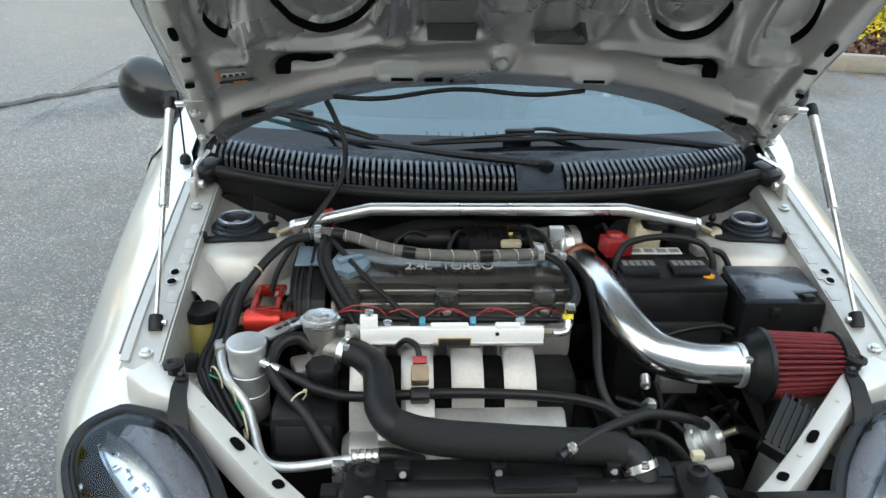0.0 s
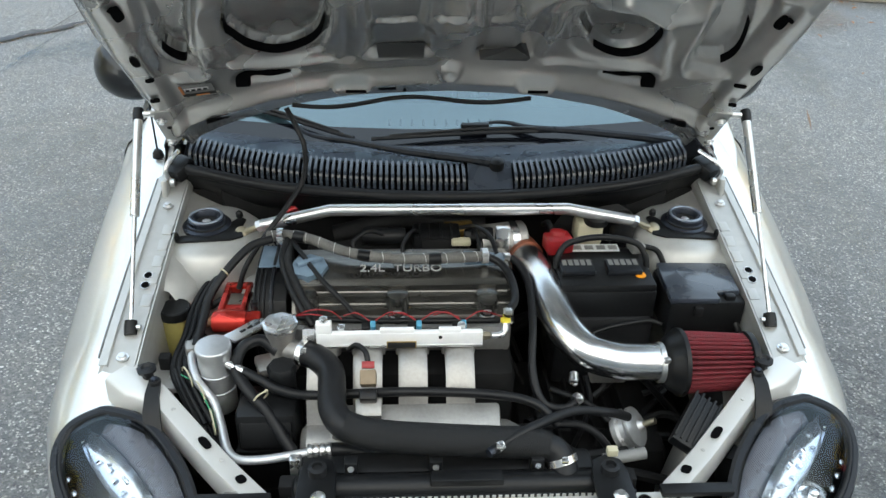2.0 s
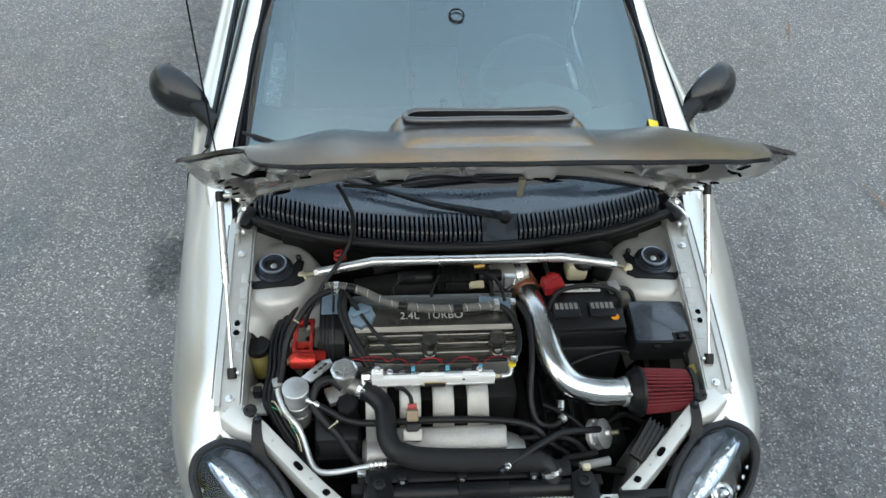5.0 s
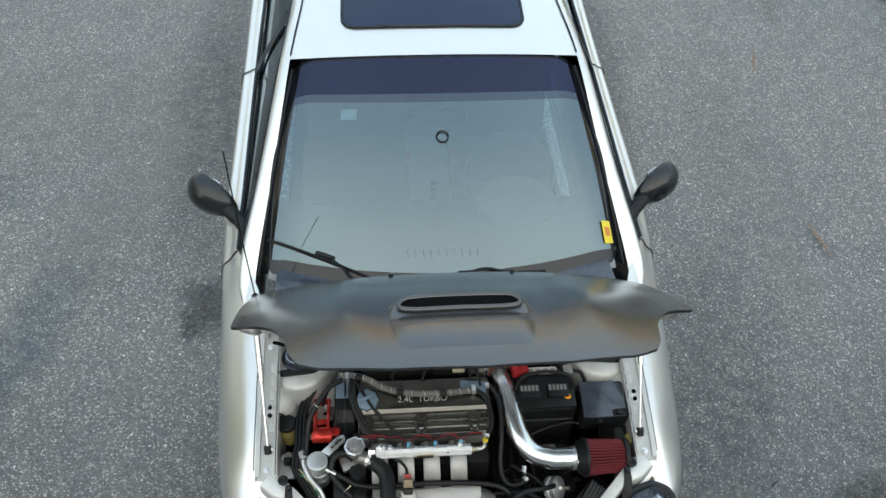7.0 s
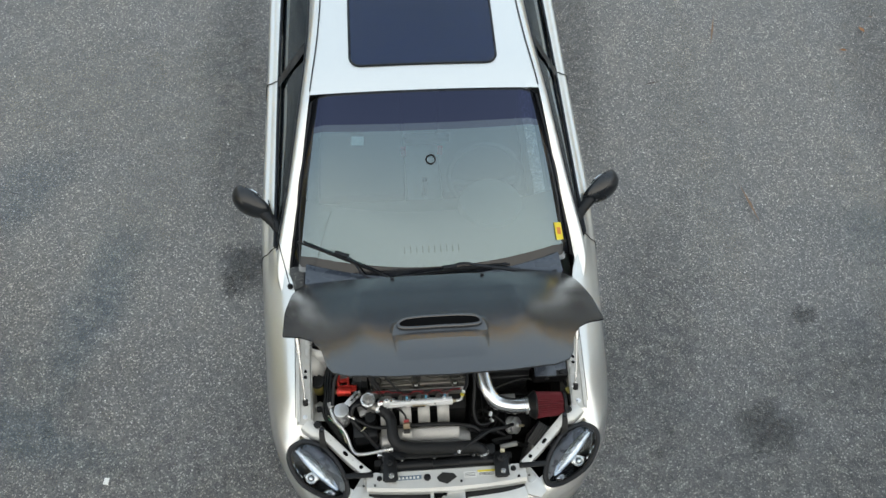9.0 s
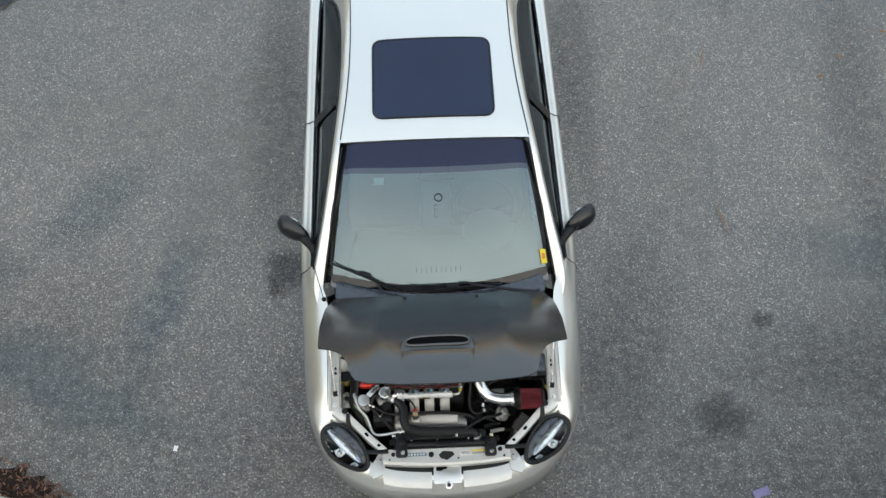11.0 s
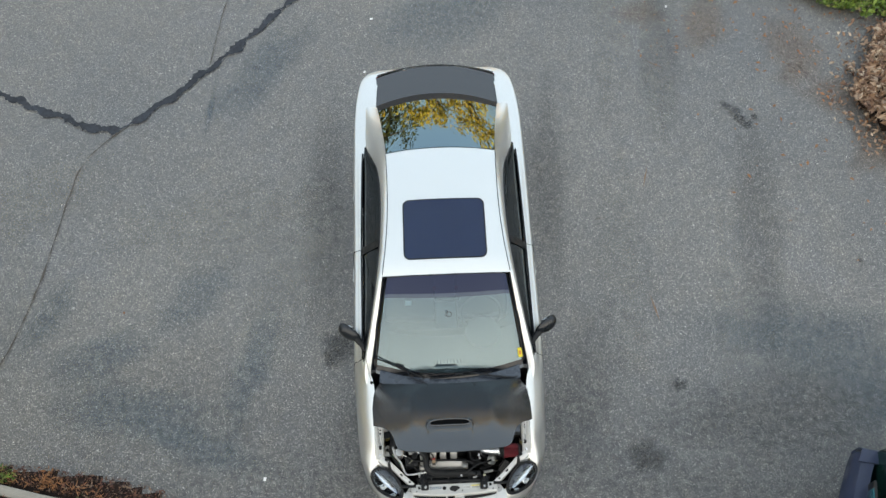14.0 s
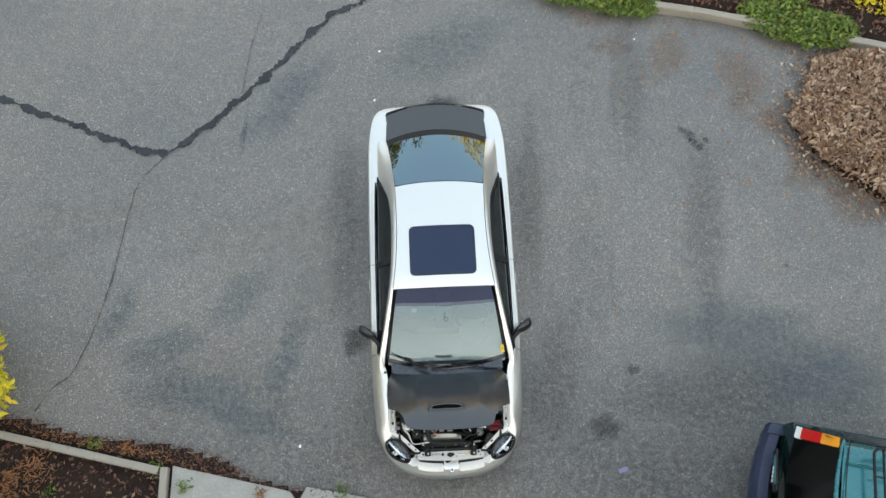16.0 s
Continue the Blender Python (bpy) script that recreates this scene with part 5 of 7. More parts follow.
def tie(at, axis, r):
    """A plastic cable tie: a thin loop with its small lock."""
    rot = Vector((0, 0, 1)).rotation_difference(Vector(axis)).to_matrix()
    loop = [Vector(at) + rot @ Vector((r * math.cos(a), r * math.sin(a), 0)) for a in np.linspace(0, 2 * math.pi, 18)]
    t = part("cable_tie", tube(loop, .0017, seg=6, n=2), CREAM, car)
    part("tie_lock", box((.006, .005, .005), loop[4] + Vector((0, 0, .002)), bevel=.001), CREAM, t)
    return t


def lettering(text, at, size, turn, m, parent, depth=.0008):
    cu = bpy.data.curves.new("lettering", "FONT")
    cu.body, cu.size, cu.extrude, cu.align_x = text, size, depth, "CENTER"
    tmp = new("lettering", cu)
    me = bpy.data.meshes.new_from_object(tmp.evaluated_get(bpy.context.evaluated_depsgraph_get()))
    bpy.data.objects.remove(tmp)
    ob = new("lettering", me)
    me.materials.clear()
    me.materials.append(m)
    ob.parent, ob.matrix_basis = parent, pose(*at, *turn)
    return ob


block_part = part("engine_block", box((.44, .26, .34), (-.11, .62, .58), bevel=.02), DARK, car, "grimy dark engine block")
head = part("cylinder_head", box((.42, .19, .06), (-.105, .655, .775), bevel=.008), ALLOY, block_part)


def cover():
    """Valve cover: an upright grooved front, a flange at its foot and a flat top."""
    prof = [(.572, .79), (.572, .803), (.575, .806), (.592, .807), (.595, .809), (.596, .824), (.606, .827), (.608, .829), (.609, .844), (.618, .847), (.62, .849), (.621, .861), (.632, .869), (.66, .873), (.73, .876), (.748, .85), (.75, .79)]
    return grid([[(x, y + (.012 if ends else 0) * (1 if y < .66 else -1), z - (.008 if ends else 0)) for y, z in prof] for x, ends in [(-.312, 1)] + [(x, 0) for x in np.linspace(-.305, .108, 24)] + [(.115, 1)]])

vc = part("valve_cover", cover(), COVER, car, "grey ribbed valve cover with raised letters", angle=25)
for sx in (-.31, .103):
    part("cover_end", prism([(.575, .79), (.577, .80), (.62, .835), (.645, .852), (.705, .864), (.725, .864), (.738, .845), (.74, .79)], -.004, .004), COVER, vc).matrix_basis = Matrix(((0, 0, 1, sx), (1, 0, 0, 0), (0, 1, 0, 0), (0, 0, 0, 1)))
for x in (-.285, -.112, .06):
    b = part("bolt_boss", lathe([(.023, 0), (.023, .044), (.02, .052), (.012, .054)], (x, .607, .803), (0, -.06, 1), 20), COVER, vc)
    part("bolt_pad", lathe([(.017, 0), (.017, .016), (.014, .019)], (x, .588, .80), (0, 0, 1), 18), COVER, b)
    part("bolt", lathe([(.009, 0), (.009, .008), (.004, .01)], (x, .586, .819), (0, 0, 1), 6), BRUSHED, b)
    part("bolt_washer", lathe([(.0125, 0), (.0125, .002)], (x, .586, .8185), (0, 0, 1), 16), DARK, b)
part("flat_pad", prism([(-.30, .655), (-.30, .70), (-.22, .715), (-.14, .728), (.075, .73), (.09, .675), (.085, .655)], .866, .8695, .002), BLUEGREY, vc, "blue-grey flat pad on top of the valve cover")
lettering("2.4L  TURBO", (-.105, .652, .8735), .029, (8, 0, 0), RAILTXT, vc)
lettering("16 VALVE TWIN CAM", (-.13, .636, .8712), .0175, (9, 0, 0), INK, vc)
part("corner_pad", prism([(.02, .675), (.10, .668), (.105, .715), (.02, .725)], .868, .876, .003), BLUEGREY, vc, "blue-grey pad on the corner of the valve cover")
oc = part("oil_cap", lathe([(.034, 0), (.036, .006), (.034, .02), (.026, .024)], (-.283, .665, .862), (0, -.1, 1), 24, lobes=8, depth=.06), BLUEGREY, vc, "blue-grey oil filler cap")
part("cap_grip", box((.05, .014, .012), (-.283, .665, .888), (0, 0, 25), bevel=.004), BLUEGREY, oc)
def belt_cover(grow, x0, x1):
    """Rounded profile of the belt cover between two widths."""
    out = [(.592, .60), (.588, .76), (.594, .80), (.612, .832), (.645, .852), (.69, .862), (.765, .862), (.765, .60)]
    cy, cz = .68, .72
    bm = prism([(cy + (y - cy) * grow, cz + (z - cz) * grow) for y, z in out], x0, x1, .002)
    bmesh.ops.transform(bm, matrix=Matrix(((0, 0, 1, 0), (1, 0, 0, 0), (0, 1, 0, 0), (0, 0, 0, 1))), verts=bm.verts)
    return bm


tc = part("timing_cover", belt_cover(1, -.388, -.325), BLACK, car, "black ribbed timing belt cover")
for k in range(3):
    part("rib", belt_cover(1.035, -.388 + .009 * k, -.384 + .009 * k), BLACK, tc)
part("seam_rib", belt_cover(1.06, -.357, -.35), TRIM, tc)
# blue-grey plate paints the sky's reflection on the black cover
part("sky_sheen_top", prism([(-.384, .68), (-.33, .68), (-.33, .76), (-.384, .76)], .8645, .869, .002), BLUEGREY, tc, "blue-grey sky sheen on top of the black cover")
for y, z in ((.60, .78), (.60, .72)):
    part("rung", box((.024, .008, .012), (-.37, y - .016, z), bevel=.002), BLACK, tc)

# ignition coil and leads behind the cover
coil = part("ignition_coil", box((.1, .06, .04), (-.03, .80, .862), bevel=.006), BLACK, car, "black ignition coil pack")
for dx, w in ((-.11, .09), (.09, .06)):
    part("coil_wing", lathe([(.016, -w / 2), (.018, -w / 2 + .004), (.018, w / 2 - .004), (.016, w / 2)], (-.03 + dx, .80, .866), (1, 0, 0), 14), BLACK, coil)
for k in range(4):
    part("coil_rib", box((.004, .05, .012), (-.065 + .022 * k, .79, .884), bevel=.001), BLACK, coil)
part("coil_plug", box((.04, .02, .012), (.02, .765, .872), bevel=.003), CREAM, coil)
for x0, x1, y1 in ((-.14, -.2, .75), (-.06, -.1, .735), (.045, .055, .73)):
    hose("spark_lead", [(x0, .79, .875), ((x0 + x1) / 2, .775, .893), (x1, y1, .885), (x1, y1 - .012, .87)], .0042, BLACK, coil)
hose("spark_lead", [(.02, .80, .885), (.05, .77, .905), (.075, .73, .905), (.085, .69, .89)], .0048, BLACK, coil)
part("bracket_plate", box((.06, .004, .03), (-.03, .765, .862), bevel=.001), DARK, coil)
part("throttle_body", lathe([(.04, -.05), (.04, .05), (.034, .055)], (.11, .82, .84), (1, .2, 0), 24), ALLOY, car, "cast aluminium throttle body")
part("throttle_band", lathe([(.042, -.008), (.043, 0), (.042, .008)], (.135, .825, .84), (1, .2, 0), 24), CHROME, car)
part("heat_shield", lathe([(.02, -.03), (.021, -.026), (.021, .026), (.02, .03)], (.02, .85, .85), (1, .1, 0), 20), GOLD, car, "dull gold heat shield")
part("bracket_post", box((.03, .02, .08), (.105, .76, .87), bevel=.004), BRUSHED, car)
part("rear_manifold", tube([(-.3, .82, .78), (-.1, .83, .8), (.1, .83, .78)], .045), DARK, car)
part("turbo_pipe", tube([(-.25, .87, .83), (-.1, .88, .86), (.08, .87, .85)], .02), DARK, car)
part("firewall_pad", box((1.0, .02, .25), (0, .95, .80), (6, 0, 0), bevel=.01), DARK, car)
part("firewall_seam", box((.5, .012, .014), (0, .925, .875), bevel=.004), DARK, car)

# braided harness
H = [(-.372, .745, .90), (-.33, .74, .905), (-.28, .722, .904), (-.22, .69, .898), (-.16, .675, .893), (-.08, .668, .891), (0, .67, .892), (.055, .675, .892)]
harness = hose("wiring_harness", H, .0108, BRAID, car, "grey braided wiring harness")
C = spline(H, 8)
for i in range(2, len(C) - 2, 4):
    d = Vector(C[i + 1] - C[i - 1]).normalized()
    part("wire_tie", lathe([(.0108, -.0006), (.0116, 0), (.0108, .0006)], C[i], (d + Vector((0, .35, 0))).normalized(), 14), PAPER, harness)
for i in (12, 30, 44):
    d = Vector(C[i + 1] - C[i - 1]).normalized()
    part("tape_wrap", lathe([(.0112, -.012), (.0118, -.01), (.0118, .01), (.0112, .012)], C[i], d, 14), BLACK, harness)
clamp((-.345, .735, .905), (1, 0, 0), .016, harness)
clamp((.06, .677, .892), (1, .1, 0), .014, harness)

# fuel rail and injectors
rail_part = part("fuel_rail", box((.3, .012, .026), (-.108, .496, .832), bevel=.0015), RAILM, car, "white machined fuel rail")
part("rail_lower", box((.3, .022, .005), (-.108, .498, .8175), bevel=.001), BRUSHED, rail_part)
part("rail_tower", box((.028, .016, .036), (-.244, .499, .847), bevel=.0015), RAILM, rail_part)
for x, w in ((-.113, .062), (-.018, .04)):
    part("rail_step", box((w, .011, .012), (x, .4965, .846), bevel=.002), RAILM, rail_part)
part("rail_tube", tube([(-.25, .51, .828), (.04, .51, .828)], .009, smooth=False), BRUSHED, rail_part)
part("rail_hole", lathe([(.0035, 0), (.0035, .001)], (-.035, .4898, .836), (0, -1, 0), 10), INK, rail_part)
part("rail_fitting", lathe([(.012, -.012), (.012, .008), (.008, .012)], (-.27, .503, .836), (1, 0, 0), 6), BRUSHED, rail_part)
part("rail_fitting", lathe([(.0085, -.008), (.0085, .0), (.007, .0), (.007, .006)], (.05, .498, .832), (1, 0, 0), 6), STEEL, rail_part)
hose("fuel_elbow", [(.058, .498, .832), (.075, .5, .832), (.083, .506, .836), (.085, .515, .848)], .0062, BRUSHED, rail_part)
part("elbow_collar", lathe([(.0092, -.004), (.0092, .004)], (.0855, .518, .852), (0, .4, .9), 12), YLABEL, rail_part)
for x, y, z in ((-.244, .502, .864), (-.214, .51, .84), (.004, .51, .842)):
    part("rail_bolt", lathe([(.0075, 0), (.0075, .009), (.004, .011)], (x, y, z), (0, -.1, 1), 12), BRUSHED, rail_part)
part("rail_badge", box((.05, .003, .012), (-.105, .4835, .824), bevel=.001), INK, rail_part, "black badge with gold edge")
part("badge_edge", box((.054, .002, .015), (-.105, .4845, .824), bevel=.001), GOLD, rail_part)
for x in (-.157, -.073, .009):
    inj = part("injector", box((.01, .014, .02), (x, .522, .838), (25, 0, 0), bevel=.002), BLUEP, car, "blue injector plug")
    part("clip", box((.016, .014, .018), (x - .013, .524, .834), (25, 0, 0), bevel=.002), BLACK, inj)
    hose("red_wire", [(x + .004, .526, .848), (x + .03, .54, .856), (x + .055, .545, .848), (x + .075, .55, .836)], .0013, REDP, inj, seg=6)
    hose("red_wire", [(x - .006, .528, .846), (x - .03, .543, .853), (x - .055, .546, .845)], .0013, REDP, inj, seg=6)
hose("red_wire", [(-.30, .555, .84), (-.27, .55, .856), (-.235, .548, .854), (-.215, .545, .838)], .0013, REDP, rail_part, seg=6)
hose("red_wire", [(-.305, .56, .835), (-.275, .545, .85), (-.25, .55, .843)], .0013, REDP, rail_part, seg=6)
hose("injector_loom", [(-.33, .565, .832), (-.2, .555, .828), (-.05, .553, .826), (.08, .555, .824)], .006, BLACK)
hose("vacuum_hose", [(.058, .68, .892), (.09, .66, .885), (.108, .62, .872), (.108, .565, .865), (.092, .53, .864), (.086, .521, .858)], .0075, RUBBER, label="black rubber vacuum hose")
clamp((.09, .527, .862), (.1, .7, .4), .008)
hose("breather_hose", [(.105, .70, .873), (.125, .69, .87), (.145, .64, .85), (.143, .55, .82), (.135, .47, .77), (.15, .425, .735), (.19, .42, .725), (.225, .44, .735)], .0078, RUBBER, label="black rubber breather hose")
clamp((.108, .70, .873), (1, 0, 0), .0084)
clamp((.215, .435, .732), (.8, .6, .2), .0095)

# intake manifold
plen = part("intake_plenum", tube([(-.285, .392, .662), (-.272, .392, .662), (.085, .388, .662), (.115, .388, .66)], .05, seg=28, smooth=False, radii=[.036, .05, .05, .036]), ALLOY, car, "cast aluminium intake plenum")
part("plenum_flat", box((.30, .06, .03), (-.08, .395, .722), (24, 0, 0), bevel=.008), ALLOY, plen)
for x in (-.248, -.166, -.085, .0):
    rows = []
    for p in spline([(.545, .785), (.50, .80), (.46, .79), (.425, .755), (.40, .705)], 5):
        rows.append([(x + dx * (.026 if p[0] < .51 else .029), p[0] + dn * .45, p[1] + dn) for dx, dn in ((-1, -.012), (-1, .004), (-.75, .011), (0, .013), (.75, .011), (1, .004), (1, -.012), (0, -.02))])
    run = part("runner", grid(rows, closed=True), ALLOY, plen, "cast intake runner")
    part("flange", box((.062, .012, .022), (x, .517, .79), (-20, 0, 0), bevel=.003), ALLOY, run)
sens = part("pressure_sensor", box((.046, .03, .02), (-.163, .385, .762), (30, 0, 0), bevel=.003), ALLOY, car, "pressure sensor with a tan plug")
part("sensor_body", box((.03, .02, .03), (-.163, .392, .785), (30, 0, 0), bevel=.004), BLACK, sens)
part("sensor_plug", box((.028, .026, .032), (-.163, .408, .812), (40, 0, 0), bevel=.003), TAN, sens)
part("plug_lock", box((.022, .012, .008), (-.163, .42, .832), (40, 0, 0), bevel=.001), REDP, sens)
hose("sensor_lead", [(-.163, .422, .83), (-.168, .44, .845), (-.185, .465, .84), (-.2, .485, .815)], .005, BLACK, sens)

# cooling
cap_part = part("radiator_cap", lathe([(.031, 0), (.032, .002), (.0315, .007), (.026, .009), (.025, .011), (.014, .0115), (.013, .014), (.006, .0145)], (-.324, .518, .845), (0, 0, 1), 48, lobes=8, depth=.035), BRUSHED, car, "silver radiator cap")
part("filler_neck", lathe([(.024, -.075), (.024, -.02), (.028, -.012), (.03, 0)], (-.324, .518, .842), seg=24), ALLOY, cap_part)
part("neck_base", box((.075, .05, .02), (-.335, .505, .77), (0, 0, 20), bevel=.006), ALLOY, cap_part)
part("neck_spout", tube([(-.324, .518, .795), (-.29, .498, .802), (-.272, .487, .803)], .02), ALLOY, cap_part)
clamp((-.28, .492, .803), (.85, -.5, 0), .0245)
UH = [(-.285, .494, .803), (-.258, .478, .803), (-.232, .448, .797), (-.226, .405, .79), (-.222, .365, .782), (-.2, .335, .772), (-.15, .322, .763)]
upper = part("upper_hose", tube(UH, .0245, seg=20, n=8), RUBBER, car, "thick black upper radiator hose")
part("hose_sleeve", tube([(-.2, .335, .772), (-.15, .322, .763), (-.05, .317, .755), (.05, .316, .748), (.11, .318, .742), (.14, .315, .736)], .0265, seg=20, n=8, radii=[.0255, .027, .0275, .027, .0275, .026]), SLEEVE, upper, "black ribbed protective sleeve")
part("hose_tail", tube([(.135, .316, .737), (.155, .308, .73), (.165, .292, .715), (.168, .275, .70)], .024, seg=18), RUBBER, upper)
clamp((.164, .298, .72), (.3, -.6, -.7), .0255, upper)
rad = part("radiator", box((.6, .028, .34), (-.01, .285, .53), bevel=.004), DARK, car, "black radiator with plastic top tank")
part("top_tank", tube([(-.285, .268, .698), (-.28, .268, .698), (.27, .265, .70), (.275, .265, .70)], .022, seg=18, smooth=False, radii=[.014, .022, .022, .014]), BLACK, rad)
part("tank_lip", box((.57, .006, .02), (-.005, .244, .694), bevel=.001), BLACK, rad)
for k in range(60):
    if k % 2 == 0:
        part("crimp", box((.006, .003, .005), (-.24 + .008 * k, .2408, .701), bevel=0), BARE, rad) if k < 1 else None
crimp = [o for o in rad.children if o.name.startswith("crimp")][0]
for k in range(1, 44):
    o = new("crimp", crimp.data)
    o.parent = rad
    o.location = (.0105 * k, 0, 0)
for x, y in ((-.243, .268), (.236, .258)):
    mnt = part("radiator_mount", prism([(x - .032, y - .07), (x + .032, y - .07), (x + .03, y + .0), (x + .024, y + .03), (x, y + .042), (x - .024, y + .03), (x - .03, y + .0)], .722, .731, .002), BLACK, car, "black radiator mounting bracket")
    part("rubber_foot", lathe([(.016, 0), (.015, .014), (.009, .016), (.008, .01)], (x, y + .004, .73), seg=18), MATTE, mnt)
    part("mount_leg", box((.05, .01, .03), (x, y - .066, .71), (20, 0, 0), bevel=.003), BLACK, mnt)
    part("mount_bolt", lathe([(.012, 0), (.012, .004), (.007, .009)], (x + .005, y - .05, .731), seg=16), BRUSHED, mnt)
part("mount_clip", box((.018, .014, .014), (.245, .292, .745), bevel=.002), CREAM, car, "cream plastic clip")
part("shroud", box((.5, .05, .05), (-.03, .315, .685), bevel=.01), BLACK, rad)
for x in (-.19, -.05, .12):
    tab = part("shroud_tab", box((.022, .02, .03), (x, .293, .722), bevel=.003), BLACK, rad)
    part("tab_nut", lathe([(.006, 0), (.005, .004)], (x, .283, .726), (0, -1, .4), 10), BRUSHED, tab)
part("tank_block", box((.12, .025, .014), (.0, .262, .722), bevel=.003), BLACK, rad)
part("tank_inlet", tube([(.17, .278, .69), (.168, .285, .71)], .02), BLACK, rad)

tube_pts = [(-.487, .515, .79), (-.485, .495, .785), (-.468, .455, .772), (-.437, .425, .752), (-.42, .39, .73), (-.405, .35, .712), (-.385, .33, .706), (-.35, .327, .705), (-.30, .332, .708), (-.262, .337, .711)]
ac = hose("refrigerant_tube", tube_pts, .0078, SATIN, car, "bare aluminium refrigerant tube")
for k in range(4):
    part("crimp_ring", lathe([(.0115, -.005), (.0135, -.003), (.0135, .003), (.0115, .005)], (-.262 + .0105 * k, .338 + .0007 * k, .712), (1, .06, .02), 16), BRUSHED, ac)
part("tube_tail", tube([(-.226, .34, .713), (-.2, .342, .71), (-.16, .35, .69)], .0125), RUBBER, ac)
part("tube_clip", box((.02, .016, .05), (-.285, .318, .695), bevel=.003), BRUSHED, ac)
part("tube_block", box((.03, .03, .035), (-.487, .525, .785), (0, 0, 15), bevel=.006), ALLOY, ac)

can = part("catch_can", lathe([(.028, -.14), (.0305, -.136), (.0305, -.093), (.0318, -.092), (.0318, -.089), (.0305, -.088), (.0305, -.056), (.0318, -.055), (.0318, -.052), (.0305, -.051), (.0305, -.008), (.0325, -.007), (.0325, .0), (.031, .002), (.029, .0025)], (-.441, .488, .824), seg=36), SATIN, car, "brushed aluminium oil catch can")
part("can_port", tube([(-.416, .472, .797), (-.385, .458, .79)], .008), BRUSHED, can)
part("can_arm", prism([(-.43, .52), (-.405, .505), (-.352, .555), (-.36, .575), (-.38, .57)], .815, .823, .002), BRUSHED, can, "silver bracket with dark logo bars")
for k in range(3):
    part("logo_bar", box((.012, .006, .0008), (-.395 + .011 * k, .533 + .011 * k, .8235), (0, 0, 45), bevel=0), INK, can)
hose("can_hose", [(-.388, .46, .79), (-.35, .44, .782), (-.32, .425, .775), (-.26, .42, .765), (-.1, .42, .77), (.05, .415, .765), (.13, .40, .755), (.17, .37, .73)], .0085, RUBBER, label="long black rubber hose")
hose("bypass_hose", [(-.33, .50, .80), (-.36, .515, .815), (-.392, .50, .81), (-.40, .465, .79), (-.375, .43, .77), (-.34, .40, .745), (-.30, .36, .70), (-.27, .34, .66)], .011, RUBBER, label="thick black bypass hose")
tie((-.352, .418, .765), (.6, -.7, -.4), .0135)
ps = part("fluid_reservoir", lathe([(.022, -.11), (.026, -.1), (.029, -.04), (.0275, -.012), (.026, -.006)], (-.546, .637, .796), seg=28), YELLOW, car, "yellowed fluid reservoir with black cap")
part("reservoir_cap", lathe([(.03, -.014), (.031, -.004), (.03, .004), (.0275, .0055), (.026, .004)], (-.546, .637, .80), seg=28, lobes=14, depth=.012), BLACK, ps, "black ribbed cap")
bl = part("coolant_bottle", box((.11, .09, .19), (-.343, .43, .655), bevel=.016), BLACK, car, "black plastic reservoir")
part("bottle_ledge", box((.116, .096, .01), (-.343, .43, .665), bevel=.004), BLACK, bl)
part("bottle_step", box((.09, .012, .05), (-.343, .384, .71), (-14, 0, 0), bevel=.004), BLACK, bl)
part("bottle_cap", lathe([(.025, 0), (.026, .01), (.022, .016), (.012, .017)], (-.318, .458, .788), (0, 0, 1), 40, lobes=8, depth=.05), BLACK, bl)
part("bottle_neck", lathe([(.024, -.05), (.024, 0)], (-.318, .458, .79), seg=20), BLACK, bl)

mount = part("engine_mount", lathe([(.018, -.031), (.021, -.027), (.021, .027), (.018, .031)], (-.428, .578, .812), (1, 0, 0), 28), REDM, car, "red anodised engine mount")
part("mount_cheek", box((.056, .026, .03), (-.428, .592, .81), bevel=.006), REDM, mount)
for dx in (-.022, .02):
    part("mount_arm", box((.01, .115, .022), (-.43 + dx, .65, .806), (-2, 0, 0), bevel=.003), REDM, mount)
part("mount_web", box((.034, .02, .014), (-.431, .632, .80), bevel=.003), REDM, mount)
part("mount_top", box((.054, .02, .018), (-.431, .705, .803), bevel=.004), REDM, mount)
part("mount_lug", box((.032, .03, .026), (-.388, .59, .806), bevel=.005), REDM, mount)
part("mount_bolt", lathe([(.009, 0), (.009, .012), (.007, .013), (.007, .018), (.003, .019)], (-.385, .612, .816), seg=12), BLACK, mount)
part("mount_bush", lathe([(.011, -.02), (.011, .0)], (-.458, .578, .812), (1, 0, 0), 14), RUST, mount)
part("tower_shelf", prism([(-.56, .66), (-.40, .66), (-.39, .74), (-.42, .80), (-.56, .80)], .755, .762, .002), BARE, car, "silver pressed bracket shelf")
for p in ((-.44, .72), (-.425, .685), (-.42, .765)):
    part("shelf_hole", lathe([(.007, 0), (.007, .003)], (p[0], p[1], .761), seg=12), INK, car)
part("shelf_plate", prism([(-.425, .68), (-.39, .69), (-.385, .80), (-.42, .80)], .80, .806, .002), BARE, car)
part("relay", box((.022, .02, .03), (-.54, .52, .765), bevel=.004), BLACK, car, "black relay")
part("relay_base", prism([(-.57, .48), (-.51, .475), (-.50, .53), (-.54, .57), (-.575, .55)], .725, .738, .003), BARE, car)
for p in ((-.555, .545), (-.525, .50)):
    part("bolt", lathe([(.008, 0), (.008, .009), (.004, .011)], (*p, .738), seg=6), BRUSHED, car)
part("spring_top", tube([(-.34 + .013 * math.cos(a), .87 + .013 * math.sin(a), .865 + .003 * a) for a in np.linspace(0, 12, 40)], .005, n=1), REDP, car, "red coil spring cap")

